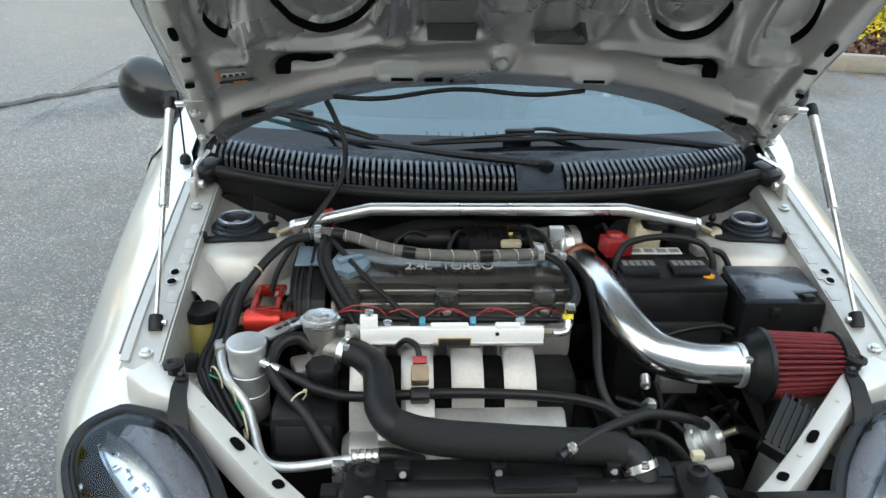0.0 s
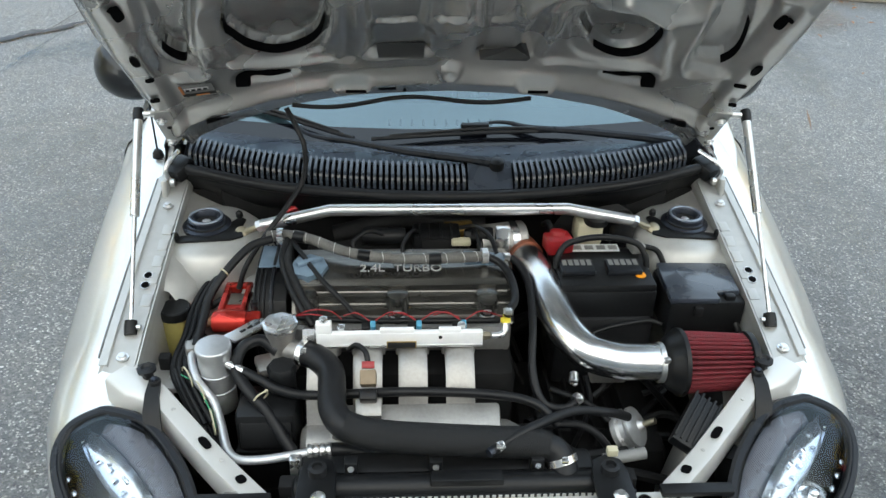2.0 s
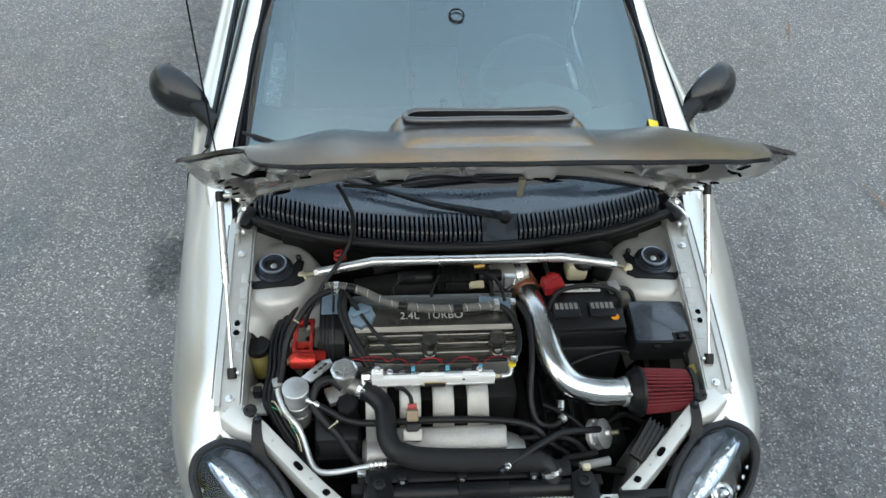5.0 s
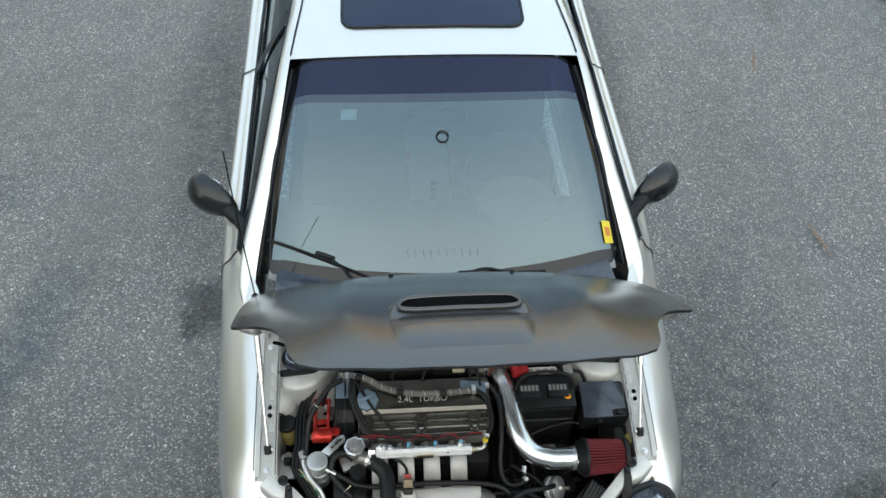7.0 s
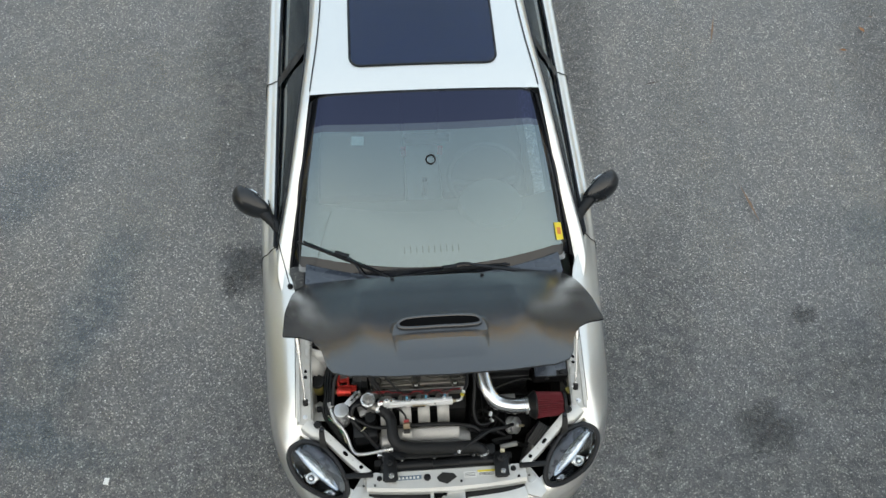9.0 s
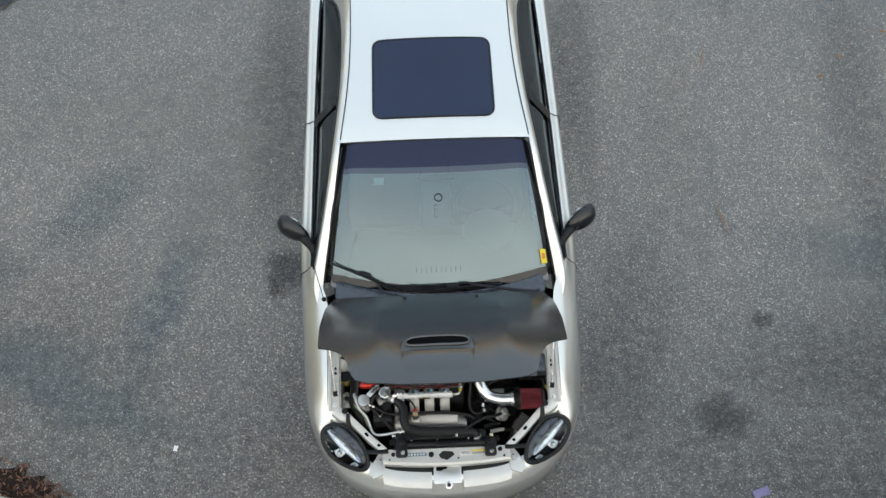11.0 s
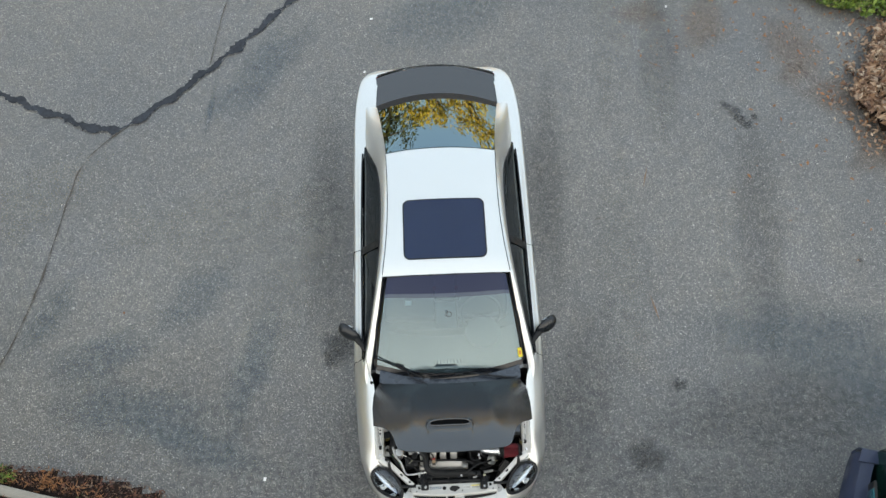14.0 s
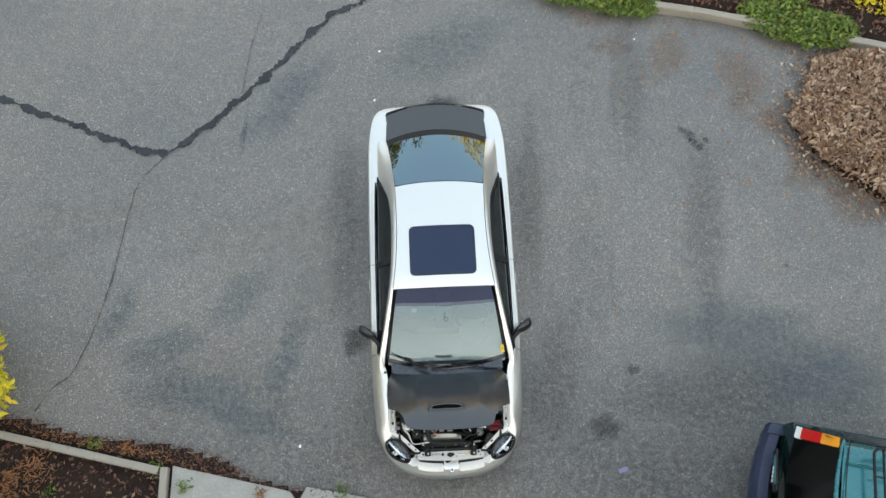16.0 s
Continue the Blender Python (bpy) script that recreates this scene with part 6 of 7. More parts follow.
# looms and hoses on the side of the timing cover
hose("main_loom", [(-.36, .725, .905), (-.40, .705, .90), (-.44, .66, .875), (-.468, .615, .845), (-.475, .57, .82), (-.48, .52, .80)], .0085, RUBBER, label="black wrapped loom")
tie((-.445, .655, .872), (.6, .7, .4), .0092)
for k, (dx, dz) in enumerate(((0, 0), (.012, .004), (-.012, -.004))):
    hose("loom", [(-.43 + dx, .80, .84 + dz), (-.455 + dx, .75, .835 + dz), (-.49 + dx, .69, .81 + dz), (-.50 + dx, .63, .80 + dz), (-.50 + dx, .57, .79 + dz), (-.51 + dx, .50, .77 + dz), (-.485 + dx, .45, .75 + dz), (-.45 + dx, .40, .72 + dz)], .0065, BLACK)
hose("loom", [(-.575, .70, .80), (-.56, .68, .79), (-.53, .665, .775), (-.49, .66, .785), (-.46, .668, .80)], .007, RUBBER)
hose("cover_loom", [(-.33, .735, .90), (-.335, .68, .885), (-.315, .62, .86), (-.29, .575, .84), (-.27, .55, .82)], .008, BLACK)
hose("corrugated_loom", [(-.32, .735, .895), (-.325, .675, .885), (-.30, .61, .862), (-.275, .57, .842), (-.255, .545, .82)], .008, SLEEVE)
hose("cover_loom", [(-.325, .735, .90), (-.295, .68, .892), (-.255, .62, .875), (-.21, .575, .852), (-.185, .555, .835), (-.14, .552, .825)], .005, BLACK)
hose("hood_cable", [hood_point(-.325, .085, -.062), (-.32, .885, 1.085), (-.30, .86, 1.04), (-.305, .84, .98), (-.335, .80, .94), (-.38, .75, .895), (-.415, .71, .85), (-.43, .69, .81)], .0055, RUBBER, label="black cable hanging from the hood")
hose("hood_cable", [hood_point(x, .108 + .008 * math.sin(9 * x), -.066 - .008 * math.sin(20 * x)) for x in np.linspace(-.31, .17, 14)], .0045, RUBBER, hood)
for p, q in (((-.49, .47, .765), (.7, .5, 0)), ((-.465, .445, .755), (.7, .5, 0)), ((-.435, .395, .73), (.8, .3, 0))):
    tie(p, q, .022)
hose("green_wire", [(-.50, .47, .775), (-.47, .45, .768), (-.44, .41, .74), (-.43, .39, .72)], .0016, GREENW)
for k in range(5):
    hose("side_loom", [(-.515 + .006 * k, .49, .77 - .004 * k), (-.495 + .007 * k, .45, .752 - .005 * k), (-.46 + .008 * k, .40, .72 - .006 * k), (-.43 + .008 * k, .36, .68 - .006 * k), (-.41 + .008 * k, .33, .62)], .0055, BLACK, seg=8)

# intake side
PI = [(.158, .80, .82), (.163, .77, .824), (.175, .70, .829), (.185, .62, .826), (.2, .548, .815), (.235, .496, .797), (.29, .477, .787), (.345, .474, .784), (.375, .474, .783)]
ip = part("intake_pipe", tube(PI, .0345, seg=36, n=8), CHROME, car, "polished aluminium intake pipe")
part("coupler", tube([(.152, .83, .815), (.157, .805, .82), (.163, .775, .824)], .0375, seg=28), SILICONE, ip, "orange silicone coupler")
part("pipe_bung", lathe([(.009, 0), (.009, .02), (.006, .022)], (.21, .46, .77), (-.2, -.9, -.2), 12), BRUSHED, ip)
clamp((.373, .474, .783), (1, 0, 0), .0365, ip, None, .014)
filt = part("air_filter", lathe([(.037, -.014), (.05, -.004), (.06, .012), (.0635, .014), (.0635, .022), (.058, .024)], (.388, .474, .783), (1, 0, 0), 36), BLACK, car, "cone air filter with red gauze")
rows = []
for k in np.linspace(0, 1, 7):
    x = .41 + .125 * k
    ring = []
    for j in range(144):
        a = 2 * math.pi * j / 144
        r = (.0575 - .007 * k) * (1, 1.02, .98, .8)[j % 4]
        ring.append((x, .474 + r * math.cos(a), .783 + r * math.sin(a)))
    rows.append(ring)
part("gauze", grid(rows, closed=True), REDF, filt, "dark red pleated gauze", angle=20)
part("end_cap", lathe([(.053, -.004), (.056, -.002), (.056, .008), (.05, .012), (.02, .01)], (.532, .474, .783), (1, 0, 0), 36), BLACK, filt)

bat = part("battery", box((.195, .145, .085), (.302, .69, .80), bevel=.006), BLACK, car, "black car battery with filler caps")
part("lid", box((.19, .14, .02), (.302, .69, .847), bevel=.005), BLACK, bat)
part("battery_bag", box((.2, .155, .17), (.302, .685, .70), bevel=.015), MATTE, bat, "black thermal sleeve")
for x in (.247, .341):
    fc = part("filler_cap", box((.07, .05, .013), (x, .677, .863), bevel=.005), TRIM, bat)
    for k in range(5):
        part("cap_print", box((.0085, .02, .0006), (x - .025 + .0125 * k, .684, .8699), bevel=0), SEAM, fc)
part("handle", tube([(.208, .69, .852), (.212, .70, .875), (.235, .715, .897), (.30, .722, .906), (.37, .715, .897), (.39, .70, .875), (.394, .69, .852)], .0065), BLACK, bat)
part("charge_eye", lathe([(.011, 0), (.0105, .002)], (.372, .655, .857), seg=20), AMBER, bat, "round orange charge indicator")
part("battery_label", box((.1, .028, .001), (.30, .753, .862), (0, 0, 0), bevel=0), PAPER, bat, "white label of small print")
for k in range(4):
    part("print_bar", box((.018, .016, .0006), (.262 + .025 * k, .753, .863), bevel=0), ALLOY, bat)
part("terminal_boot", box((.055, .045, .034), (.222, .758, .872), (0, 0, 12), bevel=.005), REDP, bat, "red terminal cover")
part("terminal_boot", lathe([(.02, 0), (.016, .015), (.006, .018)], (.222, .77, .878), (0, .2, 1), 12), REDP, bat)
part("terminal", box((.03, .035, .02), (.385, .748, .868), (0, 0, 10), bevel=.005), ALLOY, bat, "grey lead terminal clamp")
fb = part("fuse_box", box((.15, .125, .08), (.49, .645, .80), bevel=.006), BLACK, car, "black fuse box")
part("fuse_lid", prism([(.413, .58), (.51, .578), (.51, .604), (.558, .606), (.566, .708), (.42, .712)], .838, .852, .004), SLAT, fb, "black fuse box lid")
part("latch", box((.02, .014, .03), (.535, .595, .835), bevel=.003), BLACK, fb)
part("latch", box((.016, .01, .02), (.47, .575, .825), bevel=.003), BLACK, fb)
hose("fuse_loom", [(.56, .61, .80), (.555, .585, .785), (.57, .56, .75)], .007, BLACK)
part("plug_yellow", box((.02, .03, .02), (.565, .53, .785), (0, 0, 20), bevel=.003), YELLOW, car)
br = part("brake_reservoir", box((.06, .06, .06), (.30, .83, .862), bevel=.014), CREAM, car, "cream brake fluid reservoir")
part("brake_cap", lathe([(.026, 0), (.027, .014), (.02, .02)], (.312, .815, .888), seg=20), BLACK, br)
part("booster", lathe([(.11, -.02), (.11, .02), (.06, .04)], (.34, .92, .78), (0, -1, .1), 28), BLACK, car)
part("clutch_reservoir", lathe([(.026, -.05), (.028, 0), (.02, .016)], (.375, .825, .885), seg=20), BLACK, car, "black capped reservoir")
hose("battery_cable", [(.40, .745, .87), (.43, .74, .86), (.45, .72, .82)], .006, BLACK)
hose("battery_cable", [(.215, .775, .875), (.21, .81, .89), (.205, .84, .87)], .006, BLACK)
part("bright_box", box((.07, .03, .03), (.30, .545, .70), (0, 0, 0), bevel=.004), ALLOY, car)
hose("filter_loom", [(.22, .56, .765), (.30, .585, .78), (.38, .60, .785), (.41, .595, .78)], .0045, BLACK)
bov = part("bypass_valve", lathe([(.032, -.02), (.04, -.016), (.04, -.006), (.034, -.002), (.033, .008), (.038, .012), (.038, .018), (.028, .024), (.012, .026), (.008, .034), (.005, .036)], (.318, .43, .66), (.72, -.3, .62), 28), SATIN, car, "satin round bypass valve")
part("valve_nipple", tube([(.34, .42, .68), (.36, .412, .697)], .006), STEEL, bov)
part("valve_pipe", tube([(.31, .44, .64), (.27, .46, .58), (.2, .48, .55)], .022), DARK, bov)
for a in np.linspace(0, 2 * math.pi, 6, endpoint=False):
    q = Vector((0, 0, 1)).rotation_difference(Vector((.72, -.3, .62)).normalized())
    part("valve_bolt", lathe([(.004, 0), (.0035, .005)], Vector((.318, .43, .66)) + q @ Vector((.036 * math.cos(a), .036 * math.sin(a), -.005)), (.72, -.3, .62), 6), BRUSHED, bov)
mod = part("finned_module", box((.07, .1, .03), (.415, .352, .735), (22, 18, -32), bevel=.003), BLACK, car, "black finned control module")
for k in range(6):
    part("fin", box((.004, .098, .012), Vector((.415, .352, .75)) + Vector((math.cos(radians(-32)), math.sin(radians(-32)), -.3)) * (.011 * (k - 2.5)), (22, 18, -32), bevel=.001), BLACK, mod)
hose("loose_hose", [(.045, .29, .755), (.09, .315, .765), (.14, .345, .765), (.2, .38, .755), (.27, .40, .73), (.31, .42, .70)], .0085, RUBBER, label="black hose with clamped end")
clamp((.055, .297, .757), (.8, .6, .1), .0092)
part("hose_plug", lathe([(.0075, -.008), (.0085, 0), (.0075, .008)], (.043, .289, .7545), (.8, .6, .1), 12), MOUNTM, car)
hose("low_hose", [(.05, .40, .69), (.14, .41, .69), (.22, .40, .70), (.27, .385, .66), (.29, .37, .6)], .0075, RUBBER)
hose("low_hose", [(.18, .5, .70), (.24, .46, .70), (.28, .43, .68)], .006, RUBBER)
hose("low_hose", [(.24, .49, .74), (.25, .47, .70), (.24, .45, .66), (.22, .44, .6)], .005, RUBBER)
part("gearbox", box((.3, .3, .2), (.27, .58, .5), bevel=.04), DARK, car, "grimy gearbox casing")
for k in range(6):
    part("casing_rib", box((.006, .2, .05), (.16 + .035 * k, .54, .61), bevel=.002), DARK, car)
part("alternator", lathe([(.05, -.06), (.06, -.05), (.06, .05), (.05, .06)], (.02, .44, .52), (1, 0, 0), 24), DARK, car)
part("side_plate", box((.012, .14, .2), (.39, .36, .6), (0, 8, -20), bevel=.003), ALLOY, car)
part("label_tube", tube([(.245, .325, .69), (.32, .335, .695)], .011), SEAM, car, "pale tube with printed label")
part("washer_neck", tube([(.47, .33, .70), (.48, .34, .62)], .018), MATTE, car)
part("lower_pipes", tube([(-.25, .46, .55), (0, .45, .6), (.2, .42, .56)], .03), DARK, car)
rng = random.Random(5)
for k in range(26):
    x0, y0 = rng.uniform(-.4, .42), rng.uniform(.36, .88)
    hose("under_loom", [(x0, y0, .60 + rng.uniform(-.06, .06)), (x0 + rng.uniform(-.1, .1), y0 + rng.uniform(-.06, .06), .64 + rng.uniform(-.05, .05)), (x0 + rng.uniform(-.2, .2), y0 + rng.uniform(-.1, .1), .58)], rng.uniform(.004, .011), BLACK if k % 3 else DARK, seg=8, n=5)

# ---- the yard ----
SOIL = mat("dark_bark_mulch", (0.022, 0.013, 0.01), 0.95, 0, 1.0, 30, 0.6)
CONCRETE = mat("weathered_concrete", (0.3, 0.3, 0.28), 0.85, 0, 0.5, 40, 0.2)
TIMBER = mat("weathered_timber", (0.27, 0.25, 0.215), 0.85, 0, 0.6, 25, 0.25, stretch=(1, 8, 8))
TAR = mat("crack_sealer", (0.03, 0.034, 0.042), 0.5, 0, 0.4, 30, 0.6)
GRIT = mat("crack_dirt", (0.085, 0.075, 0.066), 0.95, 0, 0.6, 60, 0.5)


def leaf_mat(name, colors, rough=0.6, sss=0.0):
    """Leaves that differ one by one."""
    m, t, b = nodes_of(name)
    g, r = t.nodes.new("ShaderNodeNewGeometry"), t.nodes.new("ShaderNodeValToRGB")
    while len(r.color_ramp.elements) < len(colors):
        r.color_ramp.elements.new(.5)
    for i, (e, c) in enumerate(zip(r.color_ramp.elements, colors)):
        e.position, e.color = i / max(1, len(colors) - 1), (*c, 1)
    t.links.new(g.outputs["Random Per Island"], r.inputs[0]), t.links.new(r.outputs[0], b.inputs["Base Color"])
    b.inputs["Roughness"].default_value = rough
    return m


DRY = leaf_mat("dry_leaves", [(.07, .036, .024), (.22, .12, .07), (.38, .26, .175), (.17, .075, .04), (.52, .41, .3), (.1, .048, .035), (.3, .17, .09)])
CHIPS = leaf_mat("bark_chips", [(.03, .014, .01), (.09, .03, .018), (.15, .055, .03), (.04, .022, .016), (.26, .16, .1)])
GREEN = leaf_mat("green_leaves", [(.03, .07, .01), (.07, .14, .015), (.16, .23, .03), (.045, .1, .012), (.22, .2, .05)])
GOLDL = leaf_mat("golden_leaves", [(.55, .46, .02), (.7, .58, .03), (.4, .38, .03), (.75, .5, .04)])
NEEDLE = leaf_mat("rusty_needles", [(.22, .09, .03), (.3, .13, .05), (.16, .07, .03)])
AUTUMN = leaf_mat("autumn_leaves", [(.4, .26, .03), (.6, .38, .05), (.25, .22, .03), (.65, .5, .09), (.2, .17, .03)])
OLIVE = leaf_mat("olive_leaves", [(.03, .045, .012), (.06, .07, .015), (.1, .1, .02)])
BARK = mat("tree_bark", (0.09, 0.07, 0.055), 0.9, 0, 0.8, 20, 0.4)
rng = np.random.default_rng(11)


def leaves(places, size, flat=0.4, long=2.0, spread=0.5):
    """Many small bent leaves at given places."""
    V, F = [], []
    for p in places:
        s = size * rng.uniform(1 - spread, 1 + spread)
        a, tilt, roll = rng.uniform(0, 2 * math.pi), rng.normal(0, flat), rng.normal(0, flat)
        u = np.array((math.cos(a) * math.cos(tilt), math.sin(a) * math.cos(tilt), math.sin(tilt)))
        w = np.array((-math.sin(a) * math.cos(roll), math.cos(a) * math.cos(roll), math.sin(roll)))
        n = np.cross(u, w)
        i = len(V)
        V += [p - u * s * long * .5, p + w * s * .5 + n * s * .15, p + u * s * long * .5, p - w * s * .5 + n * s * .15]
        F.append((i, i + 1, i + 2, i + 3))
    me = bpy.data.meshes.new("leaves")
    me.from_pydata([tuple(v) for v in V], [], F)
    return me


def scatter(name, places, size, material, label, category, flat=0.4, long=2.0, parent=None):
    me = leaves(places, size, flat, long)
    me.materials.append(material)
    ob = new(name, me)
    if parent:
        ob.parent = parent
        ob["kind"] = "stuff"
        return ob
    return tagged(ob, label, category, kind="stuff")


def in_poly(x, y, poly):
    inside = False
    for (ax, ay), (bx, by) in zip(poly, poly[1:] + poly[:1]):
        if (ay > y) != (by > y) and x < (bx - ax) * (y - ay) / (by - ay) + ax:
            inside = not inside
    return inside


def fill(poly, n, z):
    P = np.array(poly)
    out = []
    while len(out) < n:
        x, y = rng.uniform(P[:, 0].min(), P[:, 0].max()), rng.uniform(P[:, 1].min(), P[:, 1].max())
        if in_poly(x, y, poly):
            out.append(np.array((x, y, z(x, y) if callable(z) else z + rng.uniform(0, .02))))
    return out


def rough_sheet(poly, name, material, label, category, rise=.03, step=.12, lump=.03, kind="structure"):
    """Ground of a bed inside an outline, with uneven edge and lumps."""
    bm = bmesh.new()
    P = np.array(poly)
    nx, ny = int((P[:, 0].max() - P[:, 0].min()) / step) + 1, int((P[:, 1].max() - P[:, 1].min()) / step) + 1
    vs = {}
    for i in range(nx + 1):
        for j in range(ny + 1):
            x, y = P[:, 0].min() + i * step, P[:, 1].min() + j * step
            vs[i, j] = bm.verts.new((x, y, rise + lump * noise.noise((x * 2.2, y * 2.2, 3)) + .4 * lump * noise.noise((x * 8, y * 8, 5))))
    for i in range(nx):
        for j in range(ny):
            c = P[:, 0].min() + (i + .5) * step, P[:, 1].min() + (j + .5) * step
            if in_poly(c[0] + .05 * noise.noise((c[0] * 3, c[1] * 3, 9)), c[1] + .05 * noise.noise((c[0] * 3, c[1] * 3, 19)), poly):
                bm.faces.new((vs[i, j], vs[i + 1, j], vs[i + 1, j + 1], vs[i, j + 1]))
    bmesh.ops.delete(bm, geom=[v for v in bm.verts if not v.link_faces], context="VERTS")
    rim = [v for v in bm.verts if any(len(e.link_faces) == 1 for e in v.link_edges)]
    for v in rim:
        v.co.z = -.02
    return tagged(part(name, bm, material), label, category, kind=kind)


# crack sealer: a wandering tar band with torn edges
def band(path, width, z, seed, ragged=.5, step=.03):
    C = spline(path, 40)
    L = np.concatenate([[0], np.cumsum(np.linalg.norm(np.diff(C, axis=0), axis=1))])
    S = np.arange(0, L[-1], step)
    X = np.stack([np.interp(S, L, C[:, 0]), np.interp(S, L, C[:, 1])], 1)
    T = np.gradient(X, axis=0)
    T /= np.linalg.norm(T, axis=1)[:, None]
    rows = []
    for (x, y), (tx, ty), s in zip(X, T, S):
        wl = width * (.5 + ragged * noise.noise((s * 5, seed, 0)) + .5 * ragged * noise.noise((s * 21, seed, 1)))
        wr = width * (.5 + ragged * noise.noise((s * 5, seed, 7)) + .5 * ragged * noise.noise((s * 21, seed, 8)))
        wob = width * .35 * noise.noise((s * 2.5, seed, 4))
        wl, wr = max(.002, wl + wob), max(.002, wr - wob)
        rows.append([(x - ty * wl, y + tx * wl, z - .002), (x, y, z), (x + ty * wr, y - tx * wr, z - .002)])
    return grid(rows)


CRACK = [(-.5, 7.25), (-.93, 6.89), (-1.28, 6.7), (-1.62, 6.41), (-1.97, 5.98), (-2.42, 5.47), (-2.75, 5.11), (-3.18, 4.72), (-3.53, 4.43), (-3.8, 4.46), (-4.15, 4.59), (-4.79, 4.88), (-5.93, 5.39), (-7.5, 6.0)]
tagged(part("crack_sealer", band(CRACK, .08, .008, 2, 1.15), TAR), "black tar seal along a crack in asphalt", "crack", kind="structure")
part("hairline_crack", band([(-3.55, 4.42), (-3.89, 3.93), (-4.01, 3.13), (-4.1, 2.45), (-4.26, 1.8), (-4.4, 1.45), (-4.6, 1.28), (-4.77, 1.0)], .012, .007, 5, 1.3), GRIT)
tagged(bpy.data.objects["hairline_crack"], "thin dirty crack in the asphalt", "crack", kind="structure")
part("hairline_crack", band([(-2.62, 5.3), (-2.57, 5.8), (-2.52, 6.2), (-2.4, 6.7)], .007, .007, 8, 1.3), GRIT)
tagged(bpy.data.objects["hairline_crack.001"], "thin dirty crack in the asphalt", "crack", kind="structure")


def stain_mat(name, color, rough=0.7, strength=0.8, scale=7.0):
    """A soft-edged patch, stain and painted shade alike, lying on the asphalt."""
    m, t, b = nodes_of(name)
    b.inputs["Base Color"].default_value, b.inputs["Roughness"].default_value = (*color, 1), rough
    at, n, mu, mr = t.nodes.new("ShaderNodeAttribute"), t.nodes.new("ShaderNodeTexNoise"), t.nodes.new("ShaderNodeMath"), t.nodes.new("ShaderNodeMapRange")
    at.attribute_name = "soak"
    co = t.nodes.new("ShaderNodeTexCoord")
    n.inputs["Scale"].default_value, n.inputs["Detail"].default_value, n.inputs["Roughness"].default_value = scale, 8, 0.7
    t.links.new(co.outputs["Object"], n.inputs["Vector"])
    mr.inputs["From Min"].default_value, mr.inputs["From Max"].default_value = 0.3, 0.65
    mr.inputs["To Max"].default_value = strength
    t.links.new(n.outputs[0], mr.inputs[0])
    mu.operation = "MULTIPLY"
    t.links.new(at.outputs["Fac"], mu.inputs[0]), t.links.new(mr.outputs[0], mu.inputs[1])
    cl, mx = t.nodes.new("ShaderNodeBsdfTransparent"), t.nodes.new("ShaderNodeMixShader")
    t.links.new(mu.outputs[0], mx.inputs[0]), t.links.new(cl.outputs[0], mx.inputs[1]), t.links.new(b.outputs[0], mx.inputs[2])
    t.links.new(mx.outputs[0], t.nodes["Material Output"].inputs[0])
    return m


OIL = stain_mat("oil_stain", (.03, .03, .031), .5, .75, 40)
DAMP = stain_mat("bluish_stain", (.05, .1, .14), .7, .36, 10)
PALE = stain_mat("pale_dusty_streak", (.26, .258, .245), .9, .35, 6)
GRIME_SHADE = stain_mat("grime_and_shade", (.05, .052, .056), .7, .3, 14)
LEAFY = stain_mat("rusty_leaf_dust", (.2, .125, .08), .9, .4, 22)


def splat(name, x, y, r, material, label, seed, squash=1.0, z=.0065, turn=0.0):
    bm = bmesh.new()
    lay = bm.verts.layers.float.new("soak")
    rings = []
    for k in (1, .8, .6, .4, .2, .02):
        ring = []
        for a in np.linspace(0, 2 * math.pi, 36, endpoint=False):
            q = k * r * (1 + .45 * noise.noise((math.cos(a) * 1.7, math.sin(a) * 1.7, seed)))
            u, w = q * math.cos(a), q * math.sin(a) * squash
            v = bm.verts.new((x + u * math.cos(turn) - w * math.sin(turn), y + u * math.sin(turn) + w * math.cos(turn), z))
            v[lay] = min(1, (1 - k) * 1.8)
            ring.append(v)
        rings.append(ring)
    for p, q in zip(rings, rings[1:]):
        for j in range(36):
            bm.faces.new((p[j], p[(j + 1) % 36], q[(j + 1) % 36], q[j]))
    ob = tagged(part(name, bm, material), label, "stain", kind="structure")
    ob.visible_shadow = False
    return ob


for k, (x, y, r) in enumerate(((3.43, 4.36, .1), (3.52, 4.2, .07), (3.35, 4.45, .06), (3.62, 4.3, .05), (1.78, .55, .2), (3.46, 4.27, .07), (3.3, 4.5, .05), (-1.03, 1.75, .2), (-1.12, 1.6, .1), (2.2, 1.2, .08), (4.3, 2.45, .04), (0.1, 5.0, .25))):
    splat("oil_spot", x, y, r, OIL, "dark oil spot on the asphalt", k)
for k, (x, y, r, sq, tn) in enumerate(((-2.9, 1.15, .9, .35, -.15), (-1.9, 1.5, .75, .25, 1.3), (-3.4, 1.7, .6, .4, .3), (-2.5, 2.3, .6, .4, .6), (-2.2, .75, .6, .35, -.3), (-2.55, 4.7, .5, .07, 1.5), (-3.9, 2.2, .5, .4, 1.2), (-2.0, 5.2, 1.2, .25, .9), (.2, 6.0, 1.2, .5, .3), (3.6, 1.6, 1.2, .4, -.2), (4.4, 1.0, .9, .5, 0))):
    splat("damp_patch", x, y, r, DAMP, "bluish stain on the asphalt", 20 + k, sq, .0055 + .0001 * k, tn)
